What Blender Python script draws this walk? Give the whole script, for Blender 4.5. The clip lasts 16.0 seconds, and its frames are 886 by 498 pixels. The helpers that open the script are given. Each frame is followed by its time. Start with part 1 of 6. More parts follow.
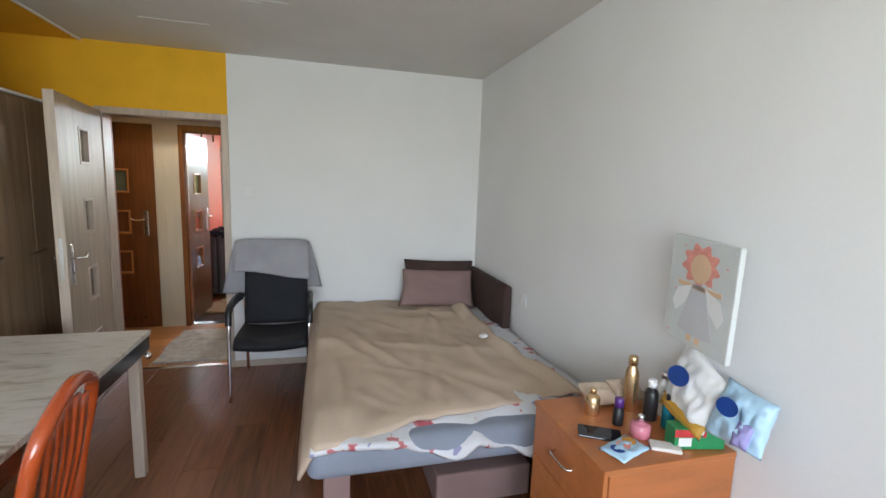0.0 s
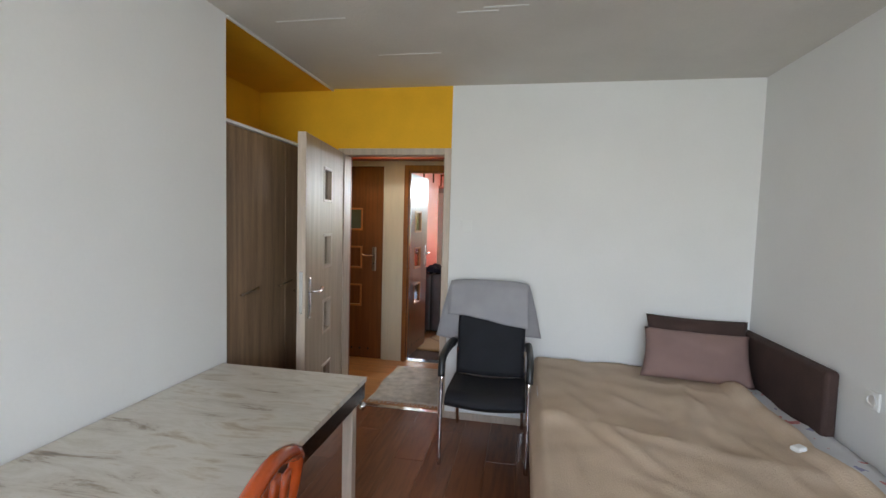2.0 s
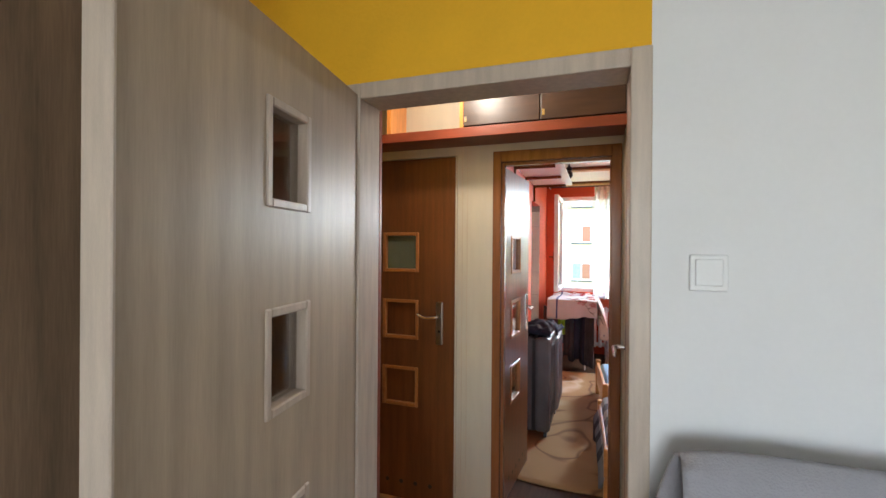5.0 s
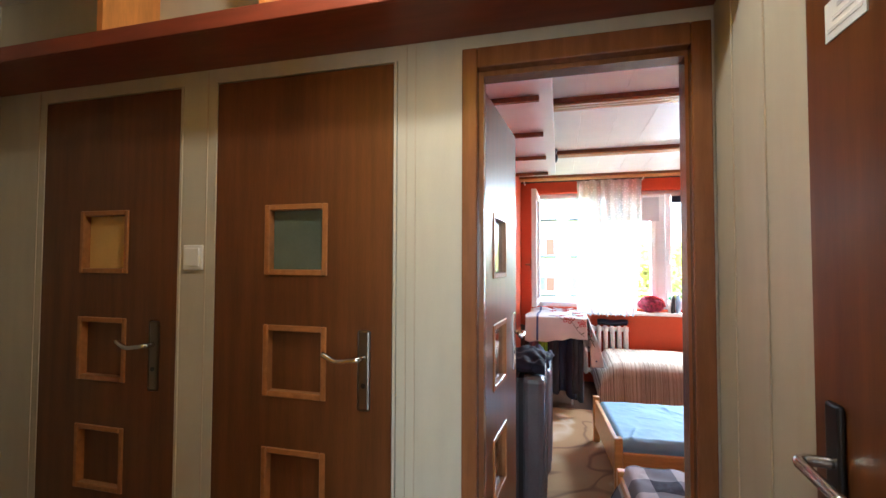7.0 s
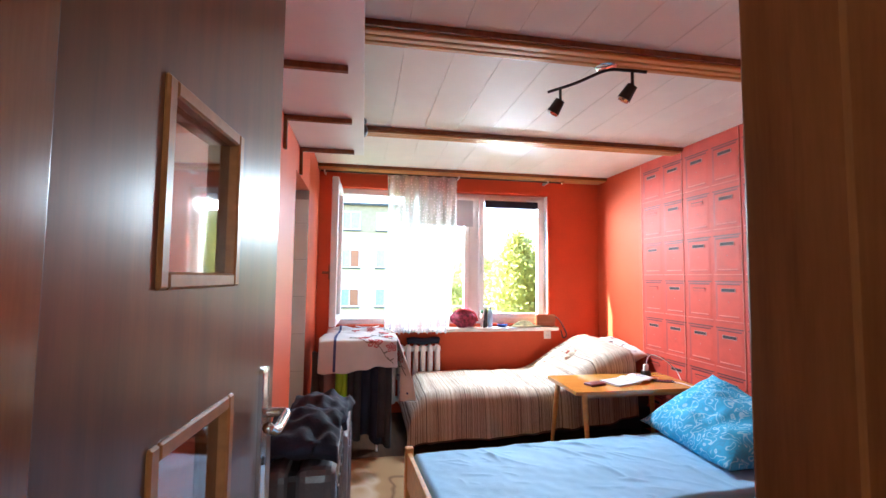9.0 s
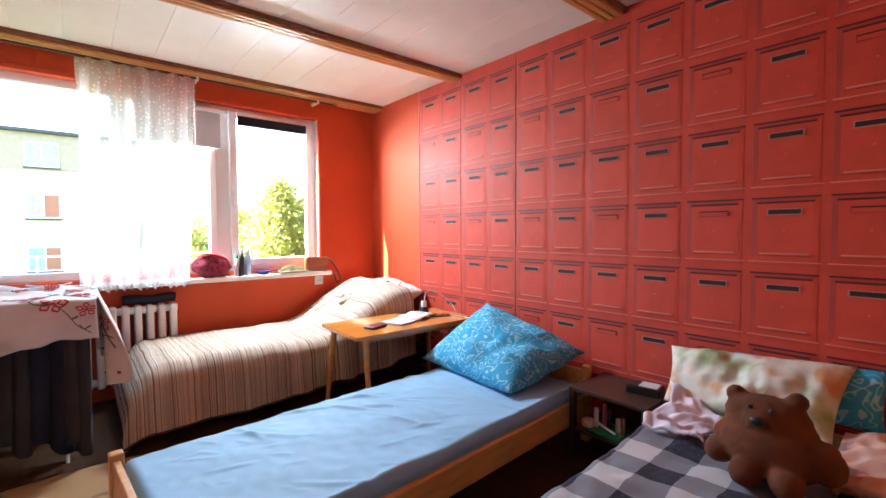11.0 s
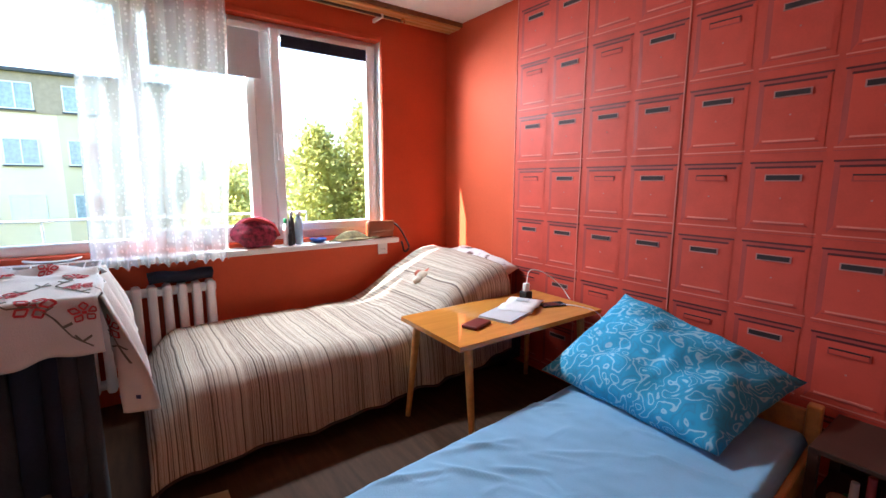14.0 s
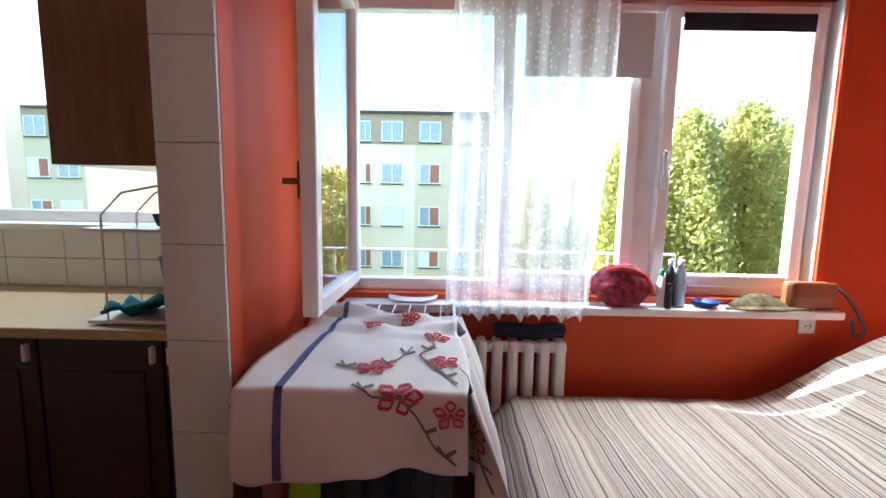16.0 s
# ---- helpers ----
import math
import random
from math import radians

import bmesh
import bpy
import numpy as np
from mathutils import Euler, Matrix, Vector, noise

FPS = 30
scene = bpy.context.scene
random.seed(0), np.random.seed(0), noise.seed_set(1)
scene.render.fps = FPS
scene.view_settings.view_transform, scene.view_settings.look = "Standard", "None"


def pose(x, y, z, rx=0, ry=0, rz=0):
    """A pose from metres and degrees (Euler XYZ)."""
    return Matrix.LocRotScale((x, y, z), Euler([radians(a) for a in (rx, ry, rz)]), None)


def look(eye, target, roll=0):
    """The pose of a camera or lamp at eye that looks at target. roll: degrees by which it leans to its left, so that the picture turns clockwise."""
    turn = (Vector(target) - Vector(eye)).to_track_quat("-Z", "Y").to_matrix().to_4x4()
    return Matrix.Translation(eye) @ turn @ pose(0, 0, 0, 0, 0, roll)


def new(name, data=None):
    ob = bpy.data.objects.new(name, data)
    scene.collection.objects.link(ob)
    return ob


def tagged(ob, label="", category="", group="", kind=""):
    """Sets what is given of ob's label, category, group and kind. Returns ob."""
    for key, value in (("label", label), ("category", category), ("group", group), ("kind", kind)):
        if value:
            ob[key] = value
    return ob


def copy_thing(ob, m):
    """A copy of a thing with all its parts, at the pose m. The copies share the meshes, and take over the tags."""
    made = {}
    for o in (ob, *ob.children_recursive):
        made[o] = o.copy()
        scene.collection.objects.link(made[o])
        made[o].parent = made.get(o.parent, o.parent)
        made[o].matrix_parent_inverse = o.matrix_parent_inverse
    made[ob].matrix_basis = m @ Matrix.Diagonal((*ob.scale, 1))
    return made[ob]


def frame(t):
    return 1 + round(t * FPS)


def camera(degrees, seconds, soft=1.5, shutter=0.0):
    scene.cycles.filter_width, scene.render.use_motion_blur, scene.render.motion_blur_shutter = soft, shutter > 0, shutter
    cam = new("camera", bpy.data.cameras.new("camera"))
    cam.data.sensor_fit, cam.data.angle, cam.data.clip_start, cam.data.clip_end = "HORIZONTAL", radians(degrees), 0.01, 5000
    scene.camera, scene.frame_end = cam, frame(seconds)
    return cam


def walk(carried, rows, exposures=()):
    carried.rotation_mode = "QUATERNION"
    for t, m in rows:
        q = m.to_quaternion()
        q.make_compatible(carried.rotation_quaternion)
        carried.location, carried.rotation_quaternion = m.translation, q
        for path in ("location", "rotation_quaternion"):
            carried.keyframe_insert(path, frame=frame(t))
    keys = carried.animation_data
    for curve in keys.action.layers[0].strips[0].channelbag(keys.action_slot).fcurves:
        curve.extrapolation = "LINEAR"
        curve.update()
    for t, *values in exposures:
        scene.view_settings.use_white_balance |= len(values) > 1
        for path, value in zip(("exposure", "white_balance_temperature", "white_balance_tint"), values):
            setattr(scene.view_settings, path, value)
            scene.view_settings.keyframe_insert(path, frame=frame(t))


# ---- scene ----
cam = camera(90.1, 16.0)
PATH = [
    (0, (-0.024, 0.081, 1.558), (0.495, 1.993, 1.283), 2.0),
    (0.5, (-0.044, 0.108, 1.555), (0.069, 2.086, 1.28), 1.5),
    (1, (-0.057, 0.152, 1.573), (-0.207, 2.13, 1.316), 1.4),
    (1.5, (-0.119, 0.358, 1.557), (-0.396, 2.33, 1.371), 1.6),
    (2, (-0.194, 0.661, 1.517), (-0.551, 2.625, 1.392), 1.6),
    (2.5, (-0.272, 0.996, 1.525), (-0.678, 2.953, 1.433), 1.6),
    (3, (-0.346, 1.345, 1.539), (-0.836, 3.283, 1.493), 1.4),
    (3.5, (-0.479, 1.663, 1.558), (-1.05, 3.579, 1.525), 1.2),
    (4, (-0.591, 2.014, 1.558), (-1.218, 3.913, 1.539), 1.0),
    (4.5, (-0.708, 2.368, 1.546), (-1.378, 4.253, 1.542), 1.0),
    (4.7, (-0.775, 2.512, 1.548), (-1.45, 4.395, 1.538), 0.6),
    (6.8, (-1.166, 3.764, 1.421), (-1.726, 5.682, 1.508), 0.0),
    (7, (-1.162, 3.876, 1.435), (-1.67, 5.809, 1.502), 0.2),
    (7.5, (-1.235, 4.107, 1.422), (-1.483, 6.089, 1.524), -0.3),
    (8, (-1.225, 4.381, 1.439), (-1.263, 6.378, 1.544), 0.0),
    (10.3, (-1.062, 5.474, 1.285), (-0.133, 7.242, 1.397), -0.2),
    (10.5, (-1.04, 5.512, 1.268), (-0.013, 7.226, 1.349), -0.3),
    (11, (-0.985, 5.532, 1.241), (0.297, 7.066, 1.164), -0.2),
    (11.5, (-0.952, 5.548, 1.22), (0.532, 6.873, 1.011), 0.6),
    (12, (-0.893, 5.659, 1.228), (0.658, 6.89, 0.95), 0.5),
    (12.5, (-0.833, 5.848, 1.269), (0.721, 7.066, 0.954), 0.2),
    (13, (-0.818, 6.066, 1.298), (0.677, 7.355, 0.975), -0.2),
    (13.5, (-0.822, 6.282, 1.303), (0.531, 7.72, 0.986), -0.0),
    (14, (-0.798, 6.524, 1.309), (0.36, 8.126, 1.004), 0.2),
    (14.5, (-0.805, 6.756, 1.309), (0.107, 8.511, 1.014), 0.4),
    (15, (-0.902, 7.01, 1.356), (-0.241, 8.873, 1.048), 0.9),
    (15.5, (-0.919, 7.251, 1.392), (-0.525, 9.189, 1.091), 1.1),
    (16, (-0.96, 7.453, 1.396), (-0.975, 9.438, 1.148), 1.0),
]
EXPOSURES = [(0, 3.2, 6400, 11), (4.7, 3.4, 6350, 12), (6.8, 3.75, 5600, 4), (7.4, 3.5, 5600, 4), (8.2, 3.25, 5600, 4), (10.3, 3.3, 6100, 8), (11.5, 3.2, 6000, 8), (12.0, 3.4, 5950, 8), (12.5, 3.55, 5950, 8), (13.0, 3.25, 5950, 8), (13.5, 2.62, 5950, 8), (14.5, 2.52, 5850, 8), (15.0, 2.62, 5850, 8), (16, 2.35, 5750, 8)]
walk(cam, [(t, look(e, g, r)) for t, e, g, r in PATH], EXPOSURES)

# ---- world and light ----
world = bpy.data.worlds.new("world")
scene.world = world
world.use_nodes = True
_n = world.node_tree.nodes
_sky = _n.new("ShaderNodeTexSky")
_sky.sky_type, _sky.sun_disc = "NISHITA", False
SUN_FROM = Vector((-0.84, 0.25, 0.765)).normalized()
_sky.sun_elevation = math.asin(SUN_FROM.z)
_sky.sun_rotation = math.atan2(SUN_FROM.x, SUN_FROM.y)
world.node_tree.links.new(_sky.outputs[0], _n["Background"].inputs[0])
_n["Background"].inputs[1].default_value = 0.15
sun = new("sun", bpy.data.lights.new("sun", "SUN"))
sun.data.energy, sun.data.angle, sun.data.color = 5.0, radians(0.5), (1, 0.95, 0.86)
sun.matrix_world = look(SUN_FROM * 30, (0, 0, 0))


def window_light(name, m, w, h, watts, colour):
    """Area lamp added in a window's opening to stand in for skylight."""
    ob = new(name, bpy.data.lights.new(name, "AREA"))
    ob.data.shape, ob.data.size, ob.data.size_y, ob.data.energy, ob.data.color = "RECTANGLE", w, h, watts, colour
    ob.matrix_world = m
    return ob


window_light("sky_fill_south", pose(-0.2, -1.83, 1.6, 90), 2.2, 1.35, 8.0, (0.95, 0.975, 1))
# north strip sits at the window top, added to brighten the red room
window_light("sky_fill_north", pose(0.2, 9.775, 2.17, -71), 1.2, 0.12, 26, (0.86, 0.95, 1))
window_light("sky_fill_kitchen", pose(-2.7, 9.80, 2.33, -60), 1.0, 0.1, 6, (0.92, 0.98, 1))
# warm hall light inferred from the shelf's shadow; the bulb itself is unseen
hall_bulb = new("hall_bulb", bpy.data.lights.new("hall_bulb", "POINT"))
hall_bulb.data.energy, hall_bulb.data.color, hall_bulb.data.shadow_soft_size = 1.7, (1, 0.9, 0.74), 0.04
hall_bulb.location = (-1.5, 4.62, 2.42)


# ---- materials ----
def mat(name, colour, rough=0.6, metal=0.0, vary=0.08, scale=6.0, bump=0.0, grain=120.0, stretch=(1, 1, 1), spec=0.5, piece=0.0, coat=0.0):
    """A surface with tone at two scales and a fine relief; piece: how far each piece differs."""
    m = bpy.data.materials.new(name)
    m.use_nodes = True
    nt = m.node_tree
    b = nt.nodes["Principled BSDF"]
    b.inputs["Roughness"].default_value, b.inputs["Metallic"].default_value = rough, metal
    b.inputs["Specular IOR Level"].default_value = spec
    b.inputs["Coat Weight"].default_value = coat
    co = nt.nodes.new("ShaderNodeTexCoord")
    mp = nt.nodes.new("ShaderNodeMapping")
    mp.inputs["Scale"].default_value = stretch
    nt.links.new(co.outputs["Object"], mp.inputs[0])
    if piece:
        inf = nt.nodes.new("ShaderNodeObjectInfo")
        mul = nt.nodes.new("ShaderNodeMath")
        mul.operation, mul.inputs[1].default_value = "MULTIPLY", 37.0
        nt.links.new(inf.outputs["Random"], mul.inputs[0])
        nt.links.new(mul.outputs[0], mp.inputs["Location"])
    n1, n2 = nt.nodes.new("ShaderNodeTexNoise"), nt.nodes.new("ShaderNodeTexNoise")
    n1.inputs["Scale"].default_value, n1.inputs["Detail"].default_value = scale, 5
    n2.inputs["Scale"].default_value, n2.inputs["Detail"].default_value = grain, 3
    nt.links.new(mp.outputs[0], n1.inputs[0])
    nt.links.new(mp.outputs[0], n2.inputs[0])
    add = nt.nodes.new("ShaderNodeMath")
    add.operation, add.inputs[1].default_value = "MULTIPLY_ADD", 0.35
    nt.links.new(n2.outputs[0], add.inputs[0])
    nt.links.new(n1.outputs[0], add.inputs[2])
    src = add.outputs[0]
    if piece:
        pa = nt.nodes.new("ShaderNodeMath")
        pa.operation, pa.inputs[1].default_value = "MULTIPLY_ADD", piece
        nt.links.new(inf.outputs["Random"], pa.inputs[0])
        nt.links.new(src, pa.inputs[2])
        src = pa.outputs[0]
    ramp = nt.nodes.new("ShaderNodeValToRGB")
    ramp.color_ramp.elements[0].position, ramp.color_ramp.elements[1].position = 0.42, 0.95
    lo = [max(0, c * (1 - vary)) for c in colour]
    hi = [min(1, c * (1 + vary)) for c in colour]
    ramp.color_ramp.elements[0].color, ramp.color_ramp.elements[1].color = (*lo, 1), (*hi, 1)
    nt.links.new(src, ramp.inputs[0])
    nt.links.new(ramp.outputs[0], b.inputs["Base Color"])
    if bump:
        bp = nt.nodes.new("ShaderNodeBump")
        bp.inputs["Strength"].default_value, bp.inputs["Distance"].default_value = bump, 0.01
        nt.links.new(n2.outputs[0], bp.inputs["Height"])
        nt.links.new(bp.outputs[0], b.inputs["Normal"])
    return m


def ramp_mat(name, stops, rough, build, bump=0.0, constant=False):
    """A material whose colour follows a scalar that build(nodes, links, coords) returns."""
    m = bpy.data.materials.new(name)
    m.use_nodes = True
    nt = m.node_tree
    b = nt.nodes["Principled BSDF"]
    b.inputs["Roughness"].default_value = rough
    co = nt.nodes.new("ShaderNodeTexCoord")
    val = build(nt.nodes, nt.links, co.outputs["Object"])
    ramp = nt.nodes.new("ShaderNodeValToRGB")
    cr = ramp.color_ramp
    if constant:
        cr.interpolation = "CONSTANT"
    while len(cr.elements) < len(stops):
        cr.elements.new(0.5)
    for e, (p, c) in zip(cr.elements, stops):
        e.position, e.color = p, (*c, 1)
    nt.links.new(val, ramp.inputs[0])
    nt.links.new(ramp.outputs[0], b.inputs["Base Color"])
    n2 = nt.nodes.new("ShaderNodeTexNoise")
    n2.inputs["Scale"].default_value = 260
    nt.links.new(co.outputs["Object"], n2.inputs[0])
    bp = nt.nodes.new("ShaderNodeBump")
    bp.inputs["Strength"].default_value, bp.inputs["Distance"].default_value = bump or 0.15, 0.005
    nt.links.new(n2.outputs[0], bp.inputs["Height"])
    nt.links.new(bp.outputs[0], b.inputs["Normal"])
    return m


def stripes(nodes, links, co, axis=0, scale=105.0, wobble=0.0035):
    """Uneven woven stripes across one axis."""
    sep = nodes.new("ShaderNodeSeparateXYZ")
    links.new(co, sep.inputs[0])
    no = nodes.new("ShaderNodeTexNoise")
    no.inputs["Scale"].default_value = 5
    links.new(co, no.inputs[0])
    w = nodes.new("ShaderNodeMath")
    w.operation, w.inputs[1].default_value = "MULTIPLY_ADD", wobble * 4
    links.new(no.outputs[0], w.inputs[0])
    links.new(sep.outputs[axis], w.inputs[2])
    n1 = nodes.new("ShaderNodeTexNoise")
    n1.noise_dimensions = "1D"
    n1.inputs["Scale"].default_value, n1.inputs["Detail"].default_value, n1.inputs["Roughness"].default_value = scale, 2.5, 0.75
    links.new(w.outputs[0], n1.inputs["W"])
    return n1.outputs[0]


def checks(nodes, links, co, size=0.125):
    sep = nodes.new("ShaderNodeSeparateXYZ")
    links.new(co, sep.inputs[0])
    outs = []
    for a in (0, 1):
        d = nodes.new("ShaderNodeMath")
        d.operation, d.inputs[1].default_value = "DIVIDE", size * 2
        links.new(sep.outputs[a], d.inputs[0])
        f = nodes.new("ShaderNodeMath")
        f.operation = "FRACT"
        links.new(d.outputs[0], f.inputs[0])
        g = nodes.new("ShaderNodeMath")
        g.operation, g.inputs[1].default_value = "GREATER_THAN", 0.5
        links.new(f.outputs[0], g.inputs[0])
        outs.append(g.outputs[0])
    s = nodes.new("ShaderNodeMath")
    s.operation = "ADD"
    links.new(outs[0], s.inputs[0])
    links.new(outs[1], s.inputs[1])
    no = nodes.new("ShaderNodeTexNoise")
    no.inputs["Scale"].default_value, no.inputs["Detail"].default_value = 60, 4
    links.new(co, no.inputs[0])
    m = nodes.new("ShaderNodeMath")
    m.operation, m.inputs[1].default_value = "MULTIPLY_ADD", 0.35
    links.new(no.outputs[0], m.inputs[0])
    links.new(s.outputs[0], m.inputs[2])
    h = nodes.new("ShaderNodeMath")
    h.operation, h.inputs[1].default_value = "MULTIPLY", 0.42
    links.new(m.outputs[0], h.inputs[0])
    return h.outputs[0]


def swirls(nodes, links, co, scale=9.0, rings=3.2):
    """Curling line pattern: contour lines of a soft noise."""
    no = nodes.new("ShaderNodeTexNoise")
    no.inputs["Scale"].default_value, no.inputs["Detail"].default_value, no.inputs["Distortion"].default_value = scale, 0.5, 1.2
    links.new(co, no.inputs[0])
    m = nodes.new("ShaderNodeMath")
    m.operation, m.inputs[1].default_value = "MULTIPLY", rings * 4
    links.new(no.outputs[0], m.inputs[0])
    f = nodes.new("ShaderNodeMath")
    f.operation, f.inputs[1].default_value = "PINGPONG", 1.0
    links.new(m.outputs[0], f.inputs[0])
    return f.outputs[0]


def blotches(nodes, links, co, scale=9.0):
    v = nodes.new("ShaderNodeTexNoise")
    v.inputs["Scale"].default_value, v.inputs["Detail"].default_value = scale, 3
    links.new(co, v.inputs[0])
    return v.outputs[0]


def weathered(nodes, links, co):
    mp = nodes.new("ShaderNodeMapping")
    mp.inputs["Scale"].default_value = (1.7, 8, 4)
    links.new(co, mp.inputs[0])
    n1 = nodes.new("ShaderNodeTexNoise")
    n1.inputs["Scale"].default_value, n1.inputs["Detail"].default_value, n1.inputs["Roughness"].default_value, n1.inputs["Distortion"].default_value = 1.6, 8, 0.72, 0.6
    links.new(mp.outputs[0], n1.inputs[0])
    n2 = nodes.new("ShaderNodeTexNoise")
    n2.inputs["Scale"].default_value, n2.inputs["Detail"].default_value = 3.0, 3
    links.new(co, n2.inputs[0])
    a = nodes.new("ShaderNodeMath")
    a.operation, a.inputs[1].default_value = "MULTIPLY_ADD", 0.5
    links.new(n2.outputs[0], a.inputs[0])
    links.new(n1.outputs[0], a.inputs[2])
    s = nodes.new("ShaderNodeMath")
    s.operation, s.inputs[1].default_value = "MULTIPLY", 0.66
    links.new(a.outputs[0], s.inputs[0])
    return s.outputs[0]


def glass(name, tint=(1, 1, 1), rough=0.0, clear=0.85):
    """A thin pane: mostly clear, with a mirror sheen at its face."""
    m = bpy.data.materials.new(name)
    m.use_nodes = True
    nt = m.node_tree
    nt.nodes.clear()
    out = nt.nodes.new("ShaderNodeOutputMaterial")
    tr, gl, mx, fr, pw = (nt.nodes.new(k) for k in ("ShaderNodeBsdfTransparent", "ShaderNodeBsdfGlossy", "ShaderNodeMixShader", "ShaderNodeLayerWeight", "ShaderNodeMath"))
    tr.inputs[0].default_value = (*[clear * c for c in tint], 1)
    gl.inputs["Roughness"].default_value = rough
    fr.inputs[0].default_value = 0.5
    pw.operation, pw.inputs[1].default_value = "POWER", 3.0
    sc = nt.nodes.new("ShaderNodeMath")
    sc.operation, sc.inputs[1].default_value, sc.inputs[2].default_value = "MULTIPLY_ADD", 0.9, 0.03
    nt.links.new(fr.outputs["Facing"], pw.inputs[0])
    nt.links.new(pw.outputs[0], sc.inputs[0])
    nt.links.new(sc.outputs[0], mx.inputs[0])
    nt.links.new(tr.outputs[0], mx.inputs[1])
    nt.links.new(gl.outputs[0], mx.inputs[2])
    nt.links.new(mx.outputs[0], out.inputs[0])
    return m


def sheer(name, colour, open_share):
    """Thin net: part gaps, part threads that scatter light to both sides."""
    m = bpy.data.materials.new(name)
    m.use_nodes = True
    nt = m.node_tree
    nt.nodes.clear()
    out = nt.nodes.new("ShaderNodeOutputMaterial")
    tr, tl, df, m1, m2 = (nt.nodes.new(k) for k in ("ShaderNodeBsdfTransparent", "ShaderNodeBsdfTranslucent", "ShaderNodeBsdfDiffuse", "ShaderNodeMixShader", "ShaderNodeMixShader"))
    tl.inputs[0].default_value = df.inputs[0].default_value = (*colour, 1)
    m1.inputs[0].default_value = 0.25
    co, no, rp = nt.nodes.new("ShaderNodeTexCoord"), nt.nodes.new("ShaderNodeTexVoronoi"), nt.nodes.new("ShaderNodeValToRGB")
    no.inputs["Scale"].default_value = 34
    nt.links.new(co.outputs["Object"], no.inputs[0])
    nt.links.new(no.outputs[0], rp.inputs[0])
    no.inputs["Randomness"].default_value = 0.55
    c0, c1 = open_share * 0.72, open_share
    rp.color_ramp.elements[0].position, rp.color_ramp.elements[1].position = 0.2, 0.34
    rp.color_ramp.elements[0].color, rp.color_ramp.elements[1].color = (c0, c0, c0, 1), (c1, c1, c1, 1)
    nt.links.new(tl.outputs[0], m1.inputs[1])
    nt.links.new(df.outputs[0], m1.inputs[2])
    nt.links.new(rp.outputs[0], m2.inputs[0])
    nt.links.new(m1.outputs[0], m2.inputs[1])
    nt.links.new(tr.outputs[0], m2.inputs[2])
    nt.links.new(m2.outputs[0], out.inputs[0])
    return m


WHITE_WALL = mat("white_wall_paint", (0.787, 0.785, 0.782), 0.85, vary=0.03, scale=2.2, bump=0.03, grain=70)
YELLOW = mat("yellow_wall_paint", (0.82, 0.44, 0.015), 0.8, vary=0.06, bump=0.12, grain=90)
RED = mat("red_wall_paint", (0.61, 0.088, 0.03), 0.65, spec=0.3, vary=0.08, scale=2.5, bump=0.08, grain=80)
RED_GLOSS = mat("glossy_red_oil_paint", (0.61, 0.088, 0.03), 0.48, spec=0.5, vary=0.08, scale=2.5, bump=0.05, grain=60)
CEIL = mat("grey_white_ceiling", (0.66, 0.64, 0.6), 0.85, vary=0.06, scale=2.5, bump=0.15, grain=60)
CEIL_WHITE = mat("white_panel_ceiling", (0.86, 0.83, 0.74), 0.6, vary=0.03)
CREAM = mat("cream_panel", (0.5, 0.455, 0.36), 0.4, vary=0.07, stretch=(6, 6, 1), scale=3)
LAMINATE = mat("floor_laminate", (0.155, 0.058, 0.026), 0.28, vary=0.45, scale=3, stretch=(16, 1.2, 1), grain=30, piece=0.3, bump=0.03)
HALL_FLOOR = mat("hall_laminate", (0.42, 0.2, 0.075), 0.28, vary=0.3, scale=3, stretch=(1.2, 14, 1), grain=30, piece=0.25)
DOOR_BROWN = mat("walnut_veneer", (0.125, 0.043, 0.013), 0.3, vary=0.36, scale=2.2, stretch=(12, 12, 0.8), grain=26)
FRAME_BROWN = mat("walnut_trim", (0.2, 0.075, 0.028), 0.2, vary=0.25, scale=3, stretch=(12, 12, 1), grain=26)
OAK = mat("grey_oak", (0.41, 0.32, 0.23), 0.4, vary=0.2, scale=2.0, stretch=(11, 11, 0.7), grain=26)
OAK_DARK = mat("dark_oak_wardrobe", (0.26, 0.17, 0.105), 0.36, vary=0.42, scale=2.0, stretch=(11, 11, 0.7), grain=26)
OAK_TRIM = mat("pale_oak_trim", (0.5, 0.41, 0.33), 0.4, vary=0.15, stretch=(8, 8, 1))
STEEL = mat("brushed_steel", (0.72, 0.71, 0.69), 0.22, 1.0, vary=0.04)
CHROME = mat("chrome", (0.8, 0.8, 0.82), 0.08, 1.0, vary=0.02)
GOLD = mat("champagne_metal", (0.72, 0.5, 0.28), 0.25, 0.9, vary=0.08)
WHITE_PLASTIC = mat("white_plastic", (0.78, 0.78, 0.77), 0.45, vary=0.03)
PVC = mat("white_pvc", (0.86, 0.86, 0.85), 0.3, vary=0.03)
BLACK = mat("black_plastic", (0.015, 0.015, 0.017), 0.35, vary=0.2)
SCREEN = mat("black_screen", (0.012, 0.012, 0.016), 0.06, vary=0.1)
BLACK_MESH = mat("black_chair_fabric", (0.008, 0.009, 0.014), 0.75, vary=0.4, bump=0.3, grain=300)
GREY_BLANKET = mat("grey_blanket", (0.34, 0.335, 0.36), 0.95, vary=0.1, bump=0.3, grain=200)
BEIGE = mat("beige_fleece", (0.55, 0.43, 0.325), 0.98, vary=0.08, scale=5, bump=0.4, grain=150)
GREY_SHEET = mat("blue_grey_sheet", (0.24, 0.265, 0.32), 0.92, vary=0.1, bump=0.15)
